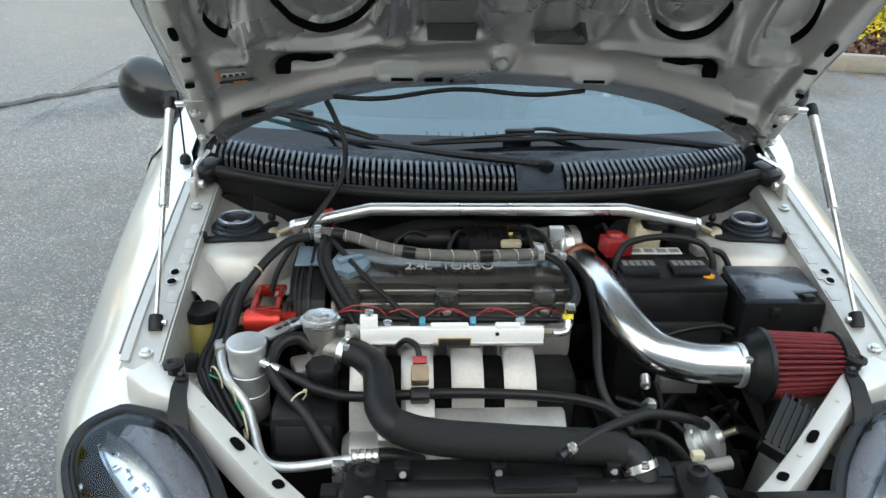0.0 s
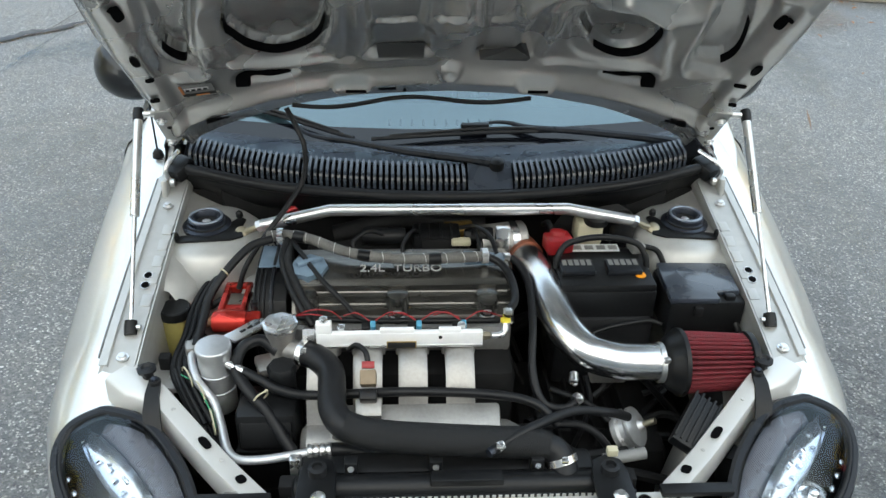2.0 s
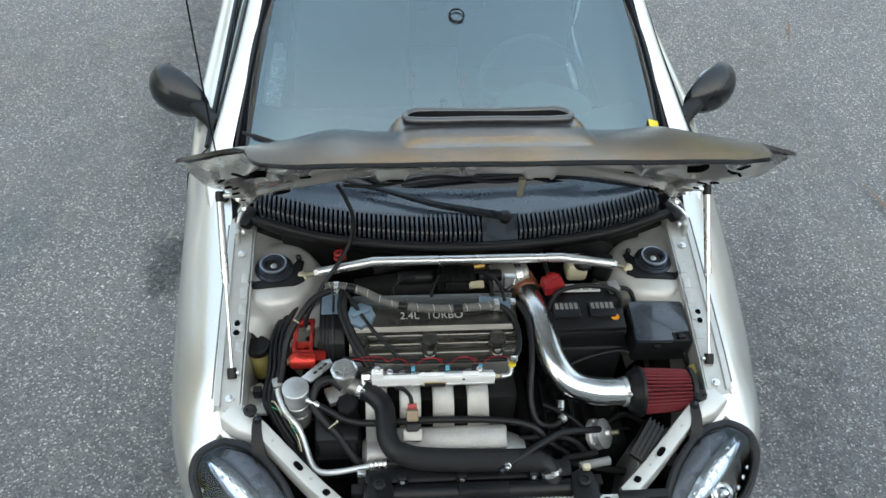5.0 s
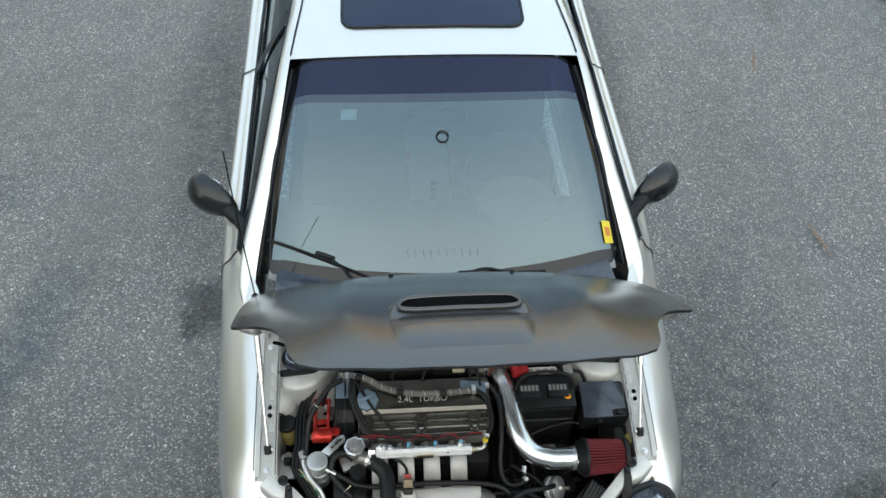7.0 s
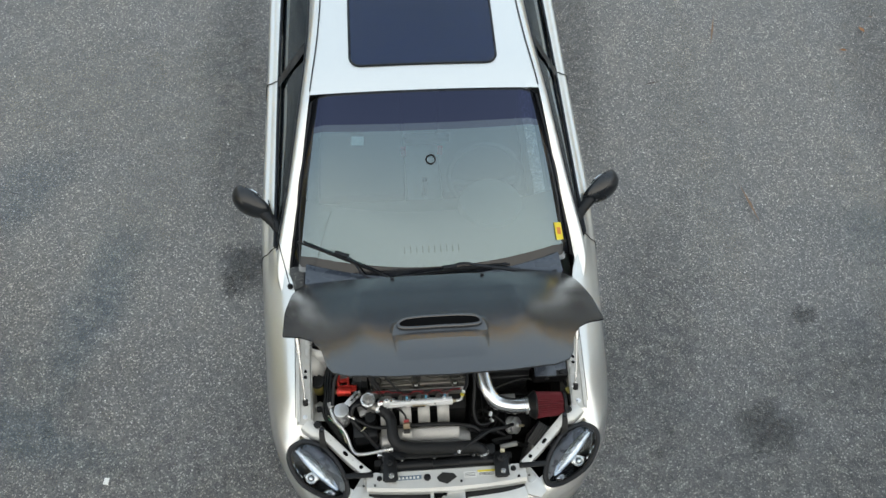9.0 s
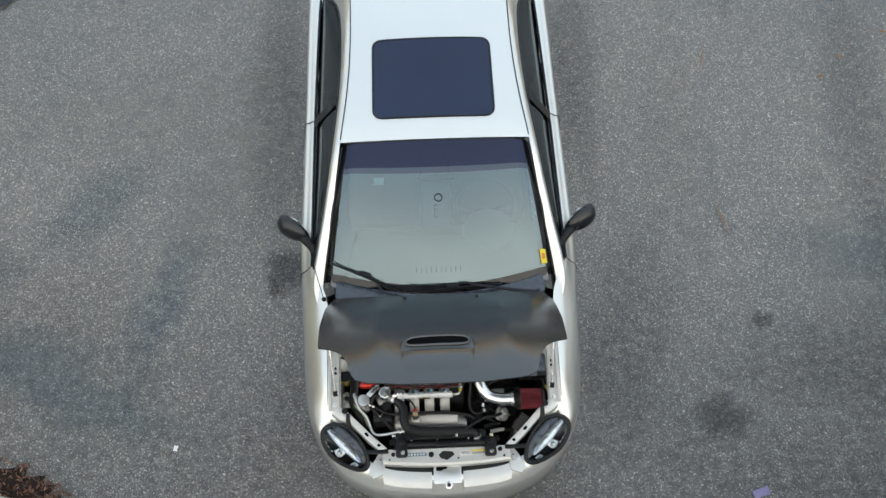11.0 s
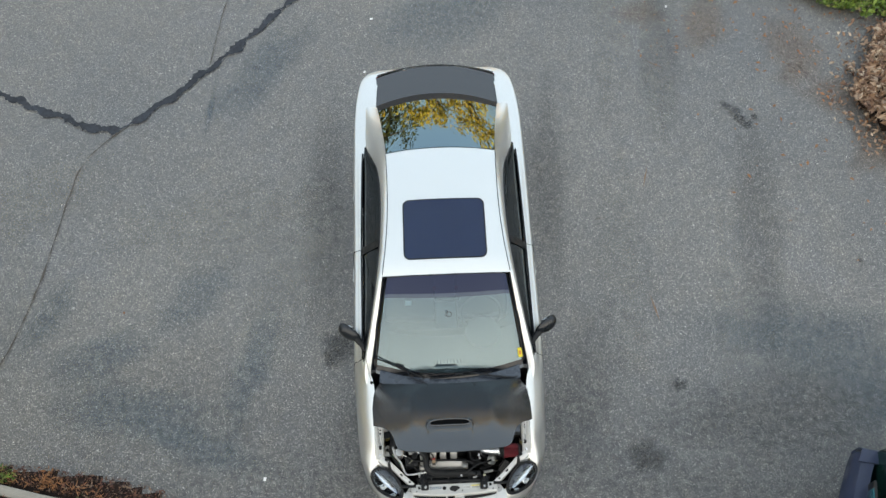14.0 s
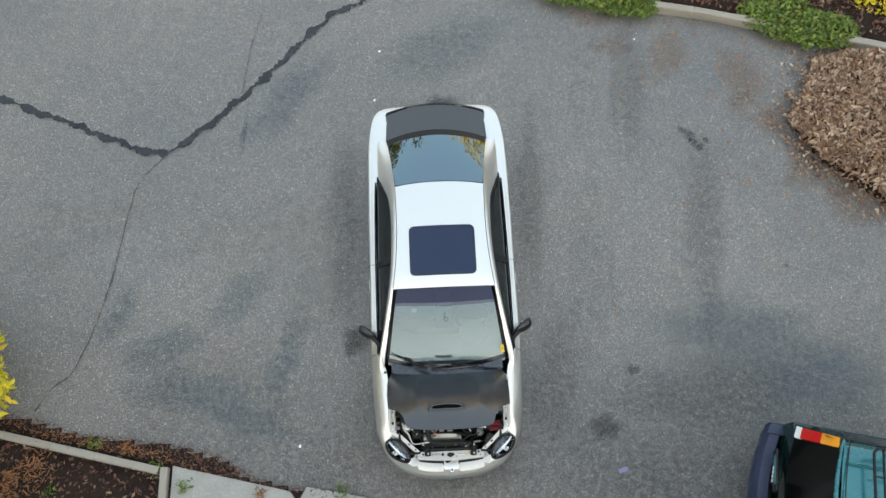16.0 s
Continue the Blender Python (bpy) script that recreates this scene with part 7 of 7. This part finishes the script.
for k, (x, y, r, sq, tn) in enumerate(((2.15, 5.6, 1.3, .22, 1.45), (2.6, 4.9, 1.2, .18, 1.5), (1.9, 2.6, 1.6, .2, 1.5), (-2.2, 3.2, 1.3, .4, .2), (-4.6, 3.4, 1.2, .5, .5), (2.9, 2.2, 1.3, .15, 1.4), (-1.6, 2.4, 1.0, .4, 1.2), (3.4, 6.0, .8, .3, 1.2))):
    splat("dusty_streak", x, y, r, PALE, "pale dusty streak on the asphalt", 50 + k, sq, .0045 + .0001 * k, tn)
# narrow ones are tyre grime; the last four, wide, paint shade on near ground
for k, (x, y, r, sq, tn) in enumerate(((2.7, 5.3, 1.3, .2, 1.45), (3.4, 3.0, 1.5, .2, 1.4), (1.3, 1.2, 1.0, .4, 1.2), (3.2, .9, 1.2, .4, .1), (-1.2, 3.2, 1.5, .2, 1.6), (1.2, 3.6, 1.6, .15, 1.5), (3.4, .2, 2.6, .8, .2), (-2.6, .7, 2.2, .6, -.25), (1.4, -.4, 1.8, .7, 0), (-.6, .2, 1.6, .6, 0))):
    splat("grime_shade_patch", x, y, r, GRIME_SHADE, "dark tyre grime and painted shade on the asphalt", 70 + k, sq, .0035 + .0001 * k, tn)
for k, (x, y, r) in enumerate(((2.55, 5.9, .35), (3.3, 5.7, .5), (4.3, 5.3, .6), (4.6, 4.6, .5), (4.9, 3.9, .5), (5.3, 3.3, .5), (2.3, 6.4, .3), (4.2, 4.9, .3))):
    splat("leaf_dust", x, y, r, LEAFY, "rusty leaf dust on the asphalt", 90 + k, .6, .0075 + .0001 * k, k)

# the left bed with its timber edging, slab and verge
LEFT_EDGE = [(-5.15, 1.03), (-4.66, .92), (-4.14, .73), (-3.5, .645), (-2.98, .55), (-2.52, .40), (-2.26, .21), (-1.87, .07), (-1.5, .02), (-1.0, -.1)]
rough_sheet([(-9, 1.68)] + LEFT_EDGE + [(-1.0, -.4), (-9, -.4)], "soil_verge", SOIL, "dark damp soil along the asphalt edge", "soil", .012, .06, .02)
bed = [(-9, 1.65), (-5.05, .74), (-3.22, .24), (-3.16, -3.0), (-9, -3.0)]
rough_sheet(bed, "mulch_bed", SOIL, "dark bark mulch planting bed", "planting bed", .07, .12, .05)
scatter("bark_mulch", fill(bed, 9000, lambda x, y: .09 + rng.uniform(0, .03)), .024, CHIPS, "loose dark bark chips in the bed", "mulch", .6, 2.2)
scatter("soil_litter", fill([(-9, 1.68)] + LEFT_EDGE + [(-1.0, -.2), (-3.1, .33), (-5.05, .82)], 2200, lambda x, y: .03 + rng.uniform(0, .02)), .013, CHIPS, "dark crumbs and twigs on the verge", "litter", .6, 2.5)
scatter("rusty_needles", fill([(-5.2, .95), (-3.9, .66), (-3.2, .5), (-2.9, .33), (-4.3, .6)], 260, lambda x, y: .04 + rng.uniform(0, .03)), .008, NEEDLE, "rusty brown fern needles on the verge", "needles", .5, 6)


def beam(p, q, w, h, name="edging_timber"):
    p, q = Vector(p), Vector(q)
    d = q - p
    bm = box((d.length, w, h), (0, 0, h / 2), bevel=.008)
    bmesh.ops.subdivide_edges(bm, edges=[e for e in bm.edges if e.calc_length() > .5], cuts=12)
    for v in bm.verts:
        v.co += Vector((0, .006 * noise.noise((v.co.x * 3, v.co.z * 9, 1)), .006 * noise.noise((v.co.x * 3, v.co.y * 9, 2))))
    ob = part(name, bm, TIMBER)
    ob.matrix_basis = Matrix.Translation((p + q) / 2) @ Matrix.Rotation(math.atan2(d.y, d.x), 4, "Z")
    return tagged(ob, "weathered grey timber edging beam", "timber", "timber edging")


beam((-5.9, .98, .02), (-3.235, .275, .02), .085, .1)
beam((-3.17, .31, .02), (-3.14, -2.4, .02), .085, .1)
beam((-8.6, 1.7, .02), (-5.92, .985, .02), .085, .1)
part("nail", lathe([(.012, 0), (.01, .004)], (-3.165, .06, .119), seg=10), RUST, bpy.data.objects["edging_timber.001"])
for n, poly in enumerate(([(-3.1, .335), (-1.78, .0), (-1.68, -.15), (-1.6, -2.5), (-3.08, -2.5)], [(-1.6, .04), (-1.0, -.09), (-.4, -.25), (-.4, -2.5), (-1.56, -2.5), (-1.68, -.1)])):
    bm = prism(poly, -.03, .045, .01)
    tagged(part("slab", bm, CONCRETE), "worn pale concrete path slab", "slab", "path slabs")
for k, (x, y) in enumerate(((-2.1, -.02), (-1.2, -.03), (-2.95, .1), (-3.6, .55), (-4.0, .62), (-3.3, .3), (-4.9, .3), (-4.4, .1))):
    scatter("weed", [np.array((x + rng.normal(0, .05), y + rng.normal(0, .05), .05 + rng.uniform(0, .05))) for _ in range(60)], .014, GREEN if k % 3 else NEEDLE, "small green weed at the bed edge", "weed", .9, 4)
for x, y in ((-4.95, .1), (-4.6, .35), (-5.4, .3)):
    scatter("fern", [np.array((x + rng.normal(0, .12), y + rng.normal(0, .12), .12 + rng.uniform(0, .1))) for _ in range(220)], .011, NEEDLE, "small rusty brown fern in the bed", "fern", .7, 6)


# shrubs and trees
def shrub(name, x, y, r, h, material, label, n, size, cone=0.0, category="shrub"):
    ob = thing(name, label, category, (x, y, 0))
    part("stem", tube([(0, 0, 0), (.02, .01, h * .3), (0, 0, h * .75)], .03, radii=[.05, .03, .01]), BARK, ob)
    pts = []
    blobs = [(rng.normal(0, r * .45), rng.normal(0, r * .45), rng.uniform(.1, .92) * h, r * rng.uniform(.3, .55)) for _ in range(34)]
    for _ in range(n):
        bx, by, bz, br = blobs[rng.integers(len(blobs))]
        d = rng.normal(0, 1, 3)
        d *= br / np.linalg.norm(d) * rng.uniform(.7, 1.05)
        k = 1 - cone * (bz / h)
        p = np.array(((bx + d[0]) * k, (by + d[1]) * k, max(.05, bz + d[2])))
        pts.append(p)
    scatter("crown", pts, size, material, "", "", .8, 2.4, parent=ob)
    return ob


shrub("golden_cypress", -5.66, 1.4, 1.05, 3.4, GOLDL, "tall golden yellow cypress shrub", 16000, .04, .75)


def tree(x, y, h, r, material, n, seed, label):
    rg = np.random.default_rng(seed)
    ob = thing("tree", label, "tree", (x, y, 0), "trees behind the yard")
    part("trunk", tube([(0, 0, 0), (.1, .05, h * .3), (0, .1, h * .6), (.05, 0, h * .9)], .2, radii=[.25, .18, .12, .03]), BARK, ob)
    for k in range(6):
        a, z = rg.uniform(0, 6.28), h * rg.uniform(.3, .7)
        part("limb", tube([(0, 0, z), (r * .4 * math.cos(a), r * .4 * math.sin(a), z + h * .1), (r * .8 * math.cos(a), r * .8 * math.sin(a), z + h * .16)], .05, radii=[.08, .05, .015], seg=7, n=4), BARK, ob)
    pts = []
    blobs = [(rg.normal(0, r * .45), rg.normal(0, r * .45), h * rg.uniform(.25, .98), r * rg.uniform(.2, .45)) for _ in range(30)]
    for _ in range(n):
        bx, by, bz, br = blobs[rg.integers(len(blobs))]
        d = rg.normal(0, 1, 3)
        d *= br / np.linalg.norm(d) * rg.uniform(.5, 1.05)
        pts.append(np.array((bx + d[0], by + d[1], bz + d[2])))
    scatter("crown", pts, .16, material, "", "", .8, 1.8, parent=ob)


for k in range(13):
    tree(-26 + 4.3 * k + rng.uniform(-1, 1), 23 + rng.uniform(0, 6), rng.uniform(4, 6.5), rng.uniform(2.2, 3.4), (AUTUMN, OLIVE, AUTUMN, AUTUMN)[k % 4], 2600, k, ("tall tree with golden autumn leaves", "tall dark olive leaved tree", "tall tree with golden autumn leaves", "tall tree with golden autumn leaves")[k % 4])

for k in range(7):
    tree(-17 - rng.uniform(0, 4), -5 + 3.1 * k + rng.uniform(-1, 1), rng.uniform(6, 9), rng.uniform(2.2, 3.2), (GOLDL, AUTUMN, OLIVE)[k % 3], 2600, 40 + k, ("tall tree with bright yellow leaves", "tall tree with golden autumn leaves", "tall dark olive leaved tree")[k % 3])
for k in range(6):
    tree(16 + rng.uniform(0, 4), -4 + 3.2 * k + rng.uniform(-1, 1), rng.uniform(6, 9), rng.uniform(2.2, 3.2), (OLIVE, AUTUMN)[k % 2], 2600, 60 + k, ("tall dark olive leaved tree", "tall tree with golden autumn leaves")[k % 2])

# the bed at the top with timber edging, groundcover and shrubs
TOP = [(1.0, 7.05), (2.07, 6.76), (3.79, 6.38), (4.65, 6.14), (6.42, 5.61), (9.5, 4.7)]
topbed = TOP + [(9.5, 12), (1.0, 12)]
rough_sheet(topbed, "mulch_bed", SOIL, "raised bed of reddish bark mulch", "planting bed", .11, .15, .05)
scatter("bark_mulch", fill([(1.2, 7.1), (3.8, 6.5), (6.4, 5.75), (9, 5), (9, 8), (1.2, 9)], 6000, lambda x, y: .13 + rng.uniform(0, .04)), .035, CHIPS, "loose reddish bark chips in the bed", "mulch", .6, 2.2)
for a, b in ((0, 1), (1, 2), (2, 3), (3, 4), (4, 5)):
    beam((*TOP[a], 0), ((*TOP[b], 0)), .1, .15)
GC = ((1.95, 6.88, .3, GREEN), (2.35, 6.8, .32, GREEN), (2.7, 6.66, .33, GREEN), (3.0, 6.58, .28, GREEN), (4.75, 6.3, .3, GREEN), (5.1, 6.3, .36, GREEN), (5.4, 6.0, .36, GREEN), (5.7, 5.95, .33, GREEN), (5.0, 6.1, .3, GREEN),
      (6.5, 6.6, .4, GOLDL), (6.1, 7.0, .45, GOLDL), (5.3, 6.75, .25, GOLDL), (3.9, 7.6, .5, GOLDL), (4.7, 7.7, .55, GOLDL), (4.3, 8.3, .7, GOLDL), (3.2, 7.6, .35, GREEN))
for x, y, r, m in GC:
    pts = []
    for _ in range(int(900 * r / .35)):
        a, q = rng.uniform(0, 6.28), r * math.sqrt(rng.uniform(0, 1))
        pts.append(np.array((x + q * math.cos(a) * 1.2, y + q * math.sin(a), .1 + (r * (.9 if m is GOLDL else .45)) * (1 - (q / r) ** 2) * rng.uniform(.5, 1.1))))
    scatter("groundcover", pts, .035, m, "low green groundcover plant in the bed" if m is GREEN else "yellow leaved low shrub in the bed", "plant", .7, 1.8)

# heap of dry leaves
PILE = [(5.3, 5.45), (5.84, 5.6), (6.5, 5.4), (7.6, 4.9), (7.6, 3.2), (6.3, 2.7), (5.75, 3.2), (5.4, 3.55), (5.02, 3.85), (4.72, 4.48), (5.05, 5.0)]


def pile_z(x, y):
    d = min(math.dist((x, y), p) for p in [(6.3, 4.2), (6.6, 3.9), (6.1, 4.6), (5.8, 4.3)])
    return .03 + max(0, .32 * (1 - d / 1.6)) + .05 * noise.noise((x * 3, y * 3, 0))


scatter("leaf_pile", fill(PILE, 15000, lambda x, y: pile_z(x, y) + rng.uniform(-.01, .03)), .034, DRY, "heap of dry brown leaves on asphalt", "leaves", .6, 2.6)
core = bmesh.new()
grid([[(x, y, pile_z(x, y) - .03 if in_poly(6.2 + (x - 6.2) * 1.12, 4.2 + (y - 4.2) * 1.12, PILE) else -.05) for x in np.linspace(4.6, 7.7, 40)] for y in np.linspace(2.6, 5.7, 40)], core)
tagged(part("leaf_heap_core", core, SOIL), "packed brown core of the leaf heap", "leaves", kind="structure")
strays = [np.array((x, y, .012)) for x, y in [(rng.normal(4.6, .7), rng.normal(4.6, 1.0)) for _ in range(130)] + [(rng.uniform(2.2, 6), rng.uniform(5.2, 6.4)) for _ in range(120)] if not (abs(x) < .9 and y < 4.5)]
scatter("leaf_fringe", [np.array((p[0] + rng.normal(0, .16), p[1] + rng.normal(0, .16), .02 + rng.uniform(0, .02))) for p in [PILE[i % len(PILE)] if rng.uniform() < .0 else tuple(np.array(PILE[i % len(PILE)]) * (1 - k) + np.array(PILE[(i + 1) % len(PILE)]) * k) for i in range(11) for k in rng.uniform(0, 1, 130)]], .028, DRY, "loose dry leaves round the heap", "leaves", .4, 2.0)
scatter("stray_leaves", strays, .022, NEEDLE, "scattered dry leaves on the asphalt", "leaves", .15, 2.2)
scatter("twigs", [np.array((x, y, .012)) for x, y in ((2.05, 6.5), (2.25, 6.4), (2.4, 6.55), (1.69, 3.05), (2.25, 3.55), (2.6, 5.1), (2.1, 2.0))], .012, CHIPS, "dry twigs lying on the asphalt", "twig", .1, 18)
for x, y in ((-1.69, .49), (-.8, 5.13), (-.72, 5.95), (2.9, 6.0)):
    tagged(part("paper_scrap", box((.035, .025, .006), (x, y, .008), (5, 0, rng.uniform(0, 90)), bevel=.003), PAPER), "small white paper scrap on asphalt", "litter", "paper scraps")
tagged(part("wrapper", box((.11, .05, .008), (1.93, .064, .01), (6, 4, 15), bevel=.004), mat("purple_foil", (.18, .17, .3), .4, .2, .1, 60, .2)), "small purple wrapper on the asphalt", "litter")

# ---- the parked green off-roader ----
TEAL = mat("teal_paint", (0.01, 0.15, 0.17), 0.28, 0.5, 0.02, 30, 0.1, coat=0.8)
DKGREEN = mat("dark_green_paint", (0.008, 0.035, 0.028), 0.25, 0.3, 0.02, 30, 0.1, coat=0.8)
LAMPRED = mat("red_lamp_glass", (.55, .015, .015), .15, 0, .02, 40, .1, coat=.6)
SLATE = mat("slate_bumper_plastic", (0.025, 0.035, 0.07), 0.45, 0, 0.1, 60, 0.15)
suv = thing("suv", "teal and dark green off-roader with roof rack", "car", (0, 0, 0))


def sv(x, y, z):
    """Its own axes: x forward from the rear bumper, y to its left side, z up."""
    return Matrix.Translation((3.1, -.417, 0)) @ Matrix.Rotation(radians(-13), 4, "Z") @ Vector((x + (.15 * (y / .84) ** 2 if x < .5 else 0), y, z))


def suv_skin(x0, x1, prof, n=12):
    return grid([[sv(x, y, z) for y, z in prof] for x in np.linspace(x0, x1, n)])


W2 = .84
low = [(-W2 + .05, .3), (-W2, .45), (-W2 - .01, .75), (-W2 + .02, .98), (W2 - .02, .98), (W2 + .01, .75), (W2, .45), (W2 - .05, .3)]
body = part("body", suv_skin(.12, 4.2, low), DKGREEN, suv, "dark green lower body")
bm = bmesh.new()
bm.faces.new([bm.verts.new(sv(.12, y, z)) for y, z in low])
part("tailgate", solid(bm, .02), DKGREEN, suv)
up = [(-W2 + .03, .98), (-W2 + .12, 1.2), (-W2 + .24, 1.44), (-W2 + .32, 1.52), (W2 - .32, 1.52), (W2 - .24, 1.44), (W2 - .12, 1.2), (W2 - .03, .98)]
rows = []
for x, sh in ((.3, 0), (.45, 0), (1.5, 0), (2.6, 0)):
    rows.append([sv(x + .0, y, z) for y, z in up])
roofm = part("cabin_side", grid([[r[i] for i in (0, 1, 2)] for r in rows]), PRIVACY, suv, "dark side windows")
part("cabin_side", grid([[r[i] for i in (5, 6, 7)] for r in rows]), PRIVACY, suv)
part("roof", grid([[sv(x, y, z + .02 * (1 - (y / .6) ** 2)) for y, z in ((-.6, 1.42), (-.56, 1.5), (-.49, 1.54), (-.3, 1.55), (0, 1.55), (.3, 1.55), (.49, 1.54), (.56, 1.5), (.6, 1.42))] for x in np.linspace(.44, 2.7, 14)]), TEAL, suv, "teal roof panel")
for y in (-.36, 0, .36):
    part("roof_rib", tube([sv(.5, y, 1.6), sv(2.6, y, 1.6)], .012, seg=6, smooth=False), TEAL, suv)
part("roof_seam", tube([sv(.47, -.6, 1.55), sv(.47, 0, 1.6), sv(.47, .6, 1.55)], .006, seg=6), INK, suv)
part("rear_window", grid([[sv(.15 + .27 * k, y * (1 - .16 * k), 1.0 + .5 * k) for y in np.linspace(-.64, .64, 9)] for k in np.linspace(0, 1, 6)]), mat("black_glass", (.003, .0035, .0035), .08, 0, 0, 20, .2), suv, "dark rear window")
part("rear_header", tube([sv(.44, -.58, 1.49), sv(.41, 0, 1.54), sv(.44, .58, 1.49)], .024), TEAL, suv)
for sg in (-1, 1):
    part("rear_pillar", solid(grid([[sv(.14 + .3 * k, sg * (.80 - .2 * k), .97 + .53 * k), sv(.16 + .28 * k, sg * (.66 - .12 * k), .97 + .53 * k)] for k in np.linspace(0, 1, 5)]), .02), DKGREEN, suv)
    lamp = part("tail_lamp", solid(grid([[sv(.13 + .31 * k, sg * (.77 - .18 * k), .985 + .5 * k), sv(.13 + .31 * k, sg * (.655 - .16 * k), .995 + .5 * k)] for k in np.linspace(.2, .62, 4)]), .03), LAMPRED, suv, "tall red tail lamp")
    part("indicator", solid(grid([[sv(.128 + .31 * k, sg * (.772 - .18 * k), .987 + .5 * k), sv(.128 + .31 * k, sg * (.653 - .16 * k), .997 + .5 * k)] for k in np.linspace(.62, .97, 4)]), .03), AMBER, lamp)
    part("reversing_lamp", solid(grid([[sv(.128 + .31 * k, sg * (.772 - .18 * k), .987 + .5 * k), sv(.128 + .31 * k, sg * (.653 - .16 * k), .997 + .5 * k)] for k in np.linspace(.08, .2, 3)]), .03), PAPER, lamp)
    for wx in (.8, 3.4):
        wh = part("wheel", lathe([(.2, -.1), (.31, -.11), (.33, -.08), (.33, .08), (.31, .11), (.2, .1)], sv(wx, sg * .73, .33), (math.sin(radians(13)) * sg, math.cos(radians(13)) * sg, 0), 32), TYRE, suv)
        part("rim", lathe([(.2, .06), (.19, .1), (.06, .08), (.01, .09)], sv(wx, sg * .73, .33), (math.sin(radians(13)) * sg, math.cos(radians(13)) * sg, 0), 24), ALLOY, wh)
part("rear_bumper", solid(grid([[sv(x, y, z) for x, z in ((.1, .68), (.0, .67), (-.04, .6), (-.03, .45), (.06, .36))] for y in np.linspace(-.84, .84, 13)]), .02), SLATE, suv, "slate grey plastic bumper")
for sg in (-1, 1):
    part("bumper_corner", solid(grid([[sv(x, sg * y, z) for y, z in ((.74, .69), (.85, .68), (.885, .6), (.88, .45))] for x in (-.03, .1, .25, .45)]), .02), SLATE, suv)
part("plate_recess", box((.02, .42, .16), sv(.1, .33, .82), (0, -8, -13), bevel=.004), INK, suv)
pl = part("number_plate", box((.012, .30, .13), sv(.088, .33, .82), (0, -8, -13), bevel=.003), TEAL, suv, "teal number plate with pale bars")
for k in range(6):
    part("plate_bar", box((.004, .03, .06), sv(.08, .22 + .044 * k, .82), (0, -8, -13), bevel=0), PAPER, pl)
part("badge", box((.008, .07, .05), sv(.1, -.07, .95), (0, 0, -13), bevel=.004), CHROME, suv)
sp = part("spare_wheel", lathe([(.15, -.1), (.31, -.11), (.33, -.07), (.33, .06), (.31, .1), (.2, .11), (.18, .07), (.02, .08)], sv(0.02, -.3, .84), (-1, .231, 0), 36), TYRE, suv, "spare wheel on the tailgate")
part("spare_rim", lathe([(.19, .07), (.17, .1), (.05, .09), (.01, .1)], sv(.02, -.3, .84), (-1, .231, 0), 24), BLACK, sp)
rack = part("roof_rack", tube([sv(.75, .52, 1.68), sv(2.5, .52, 1.68), sv(2.55, .47, 1.68), sv(2.55, -.47, 1.68), sv(2.5, -.52, 1.68), sv(.75, -.52, 1.68), sv(.7, -.47, 1.68), sv(.7, .47, 1.68), sv(.75, .52, 1.68)], .013, smooth=False), BLACK, suv, "black tubular roof basket")
for k in range(9):
    part("rack_bar", tube([sv(.8 + .2 * k, -.52, 1.65), sv(.8 + .2 * k, .52, 1.65)], .01, smooth=False), BLACK, rack)
for y in (-.26, 0, .26):
    part("rack_rail", tube([sv(.72, y, 1.645), sv(2.53, y, 1.645)], .008, smooth=False), BLACK, rack)
for x in (.9, 2.3):
    for sg in (-1, 1):
        part("rack_foot", tube([sv(x, sg * .52, 1.67), sv(x, sg * .56, 1.56)], .012, smooth=False), BLACK, rack)
part("door_seam", tube([sv(1.45, .855, .5), sv(1.45, .86, .75), sv(1.45, .83, .98), sv(1.45, .76, 1.3)], .004, seg=5), INK, suv)
part("hood_front", grid([[sv(x, y, .98 - .03 * abs(y)) for y in np.linspace(-.8, .8, 7)] for x in (2.6, 3.4, 4.15)]), DKGREEN, suv)
part("front_glass", grid([[sv(2.7 + .45 * k, y, 1.56 - .56 * k) for y in (-.62, 0, .62)] for k in (0, .5, 1)]), PRIVACY, suv)
part("underside", box((3.9, 1.4, .1), sv(2.1, 0, .35), (0, 0, -13), bevel=.02), INK, suv)
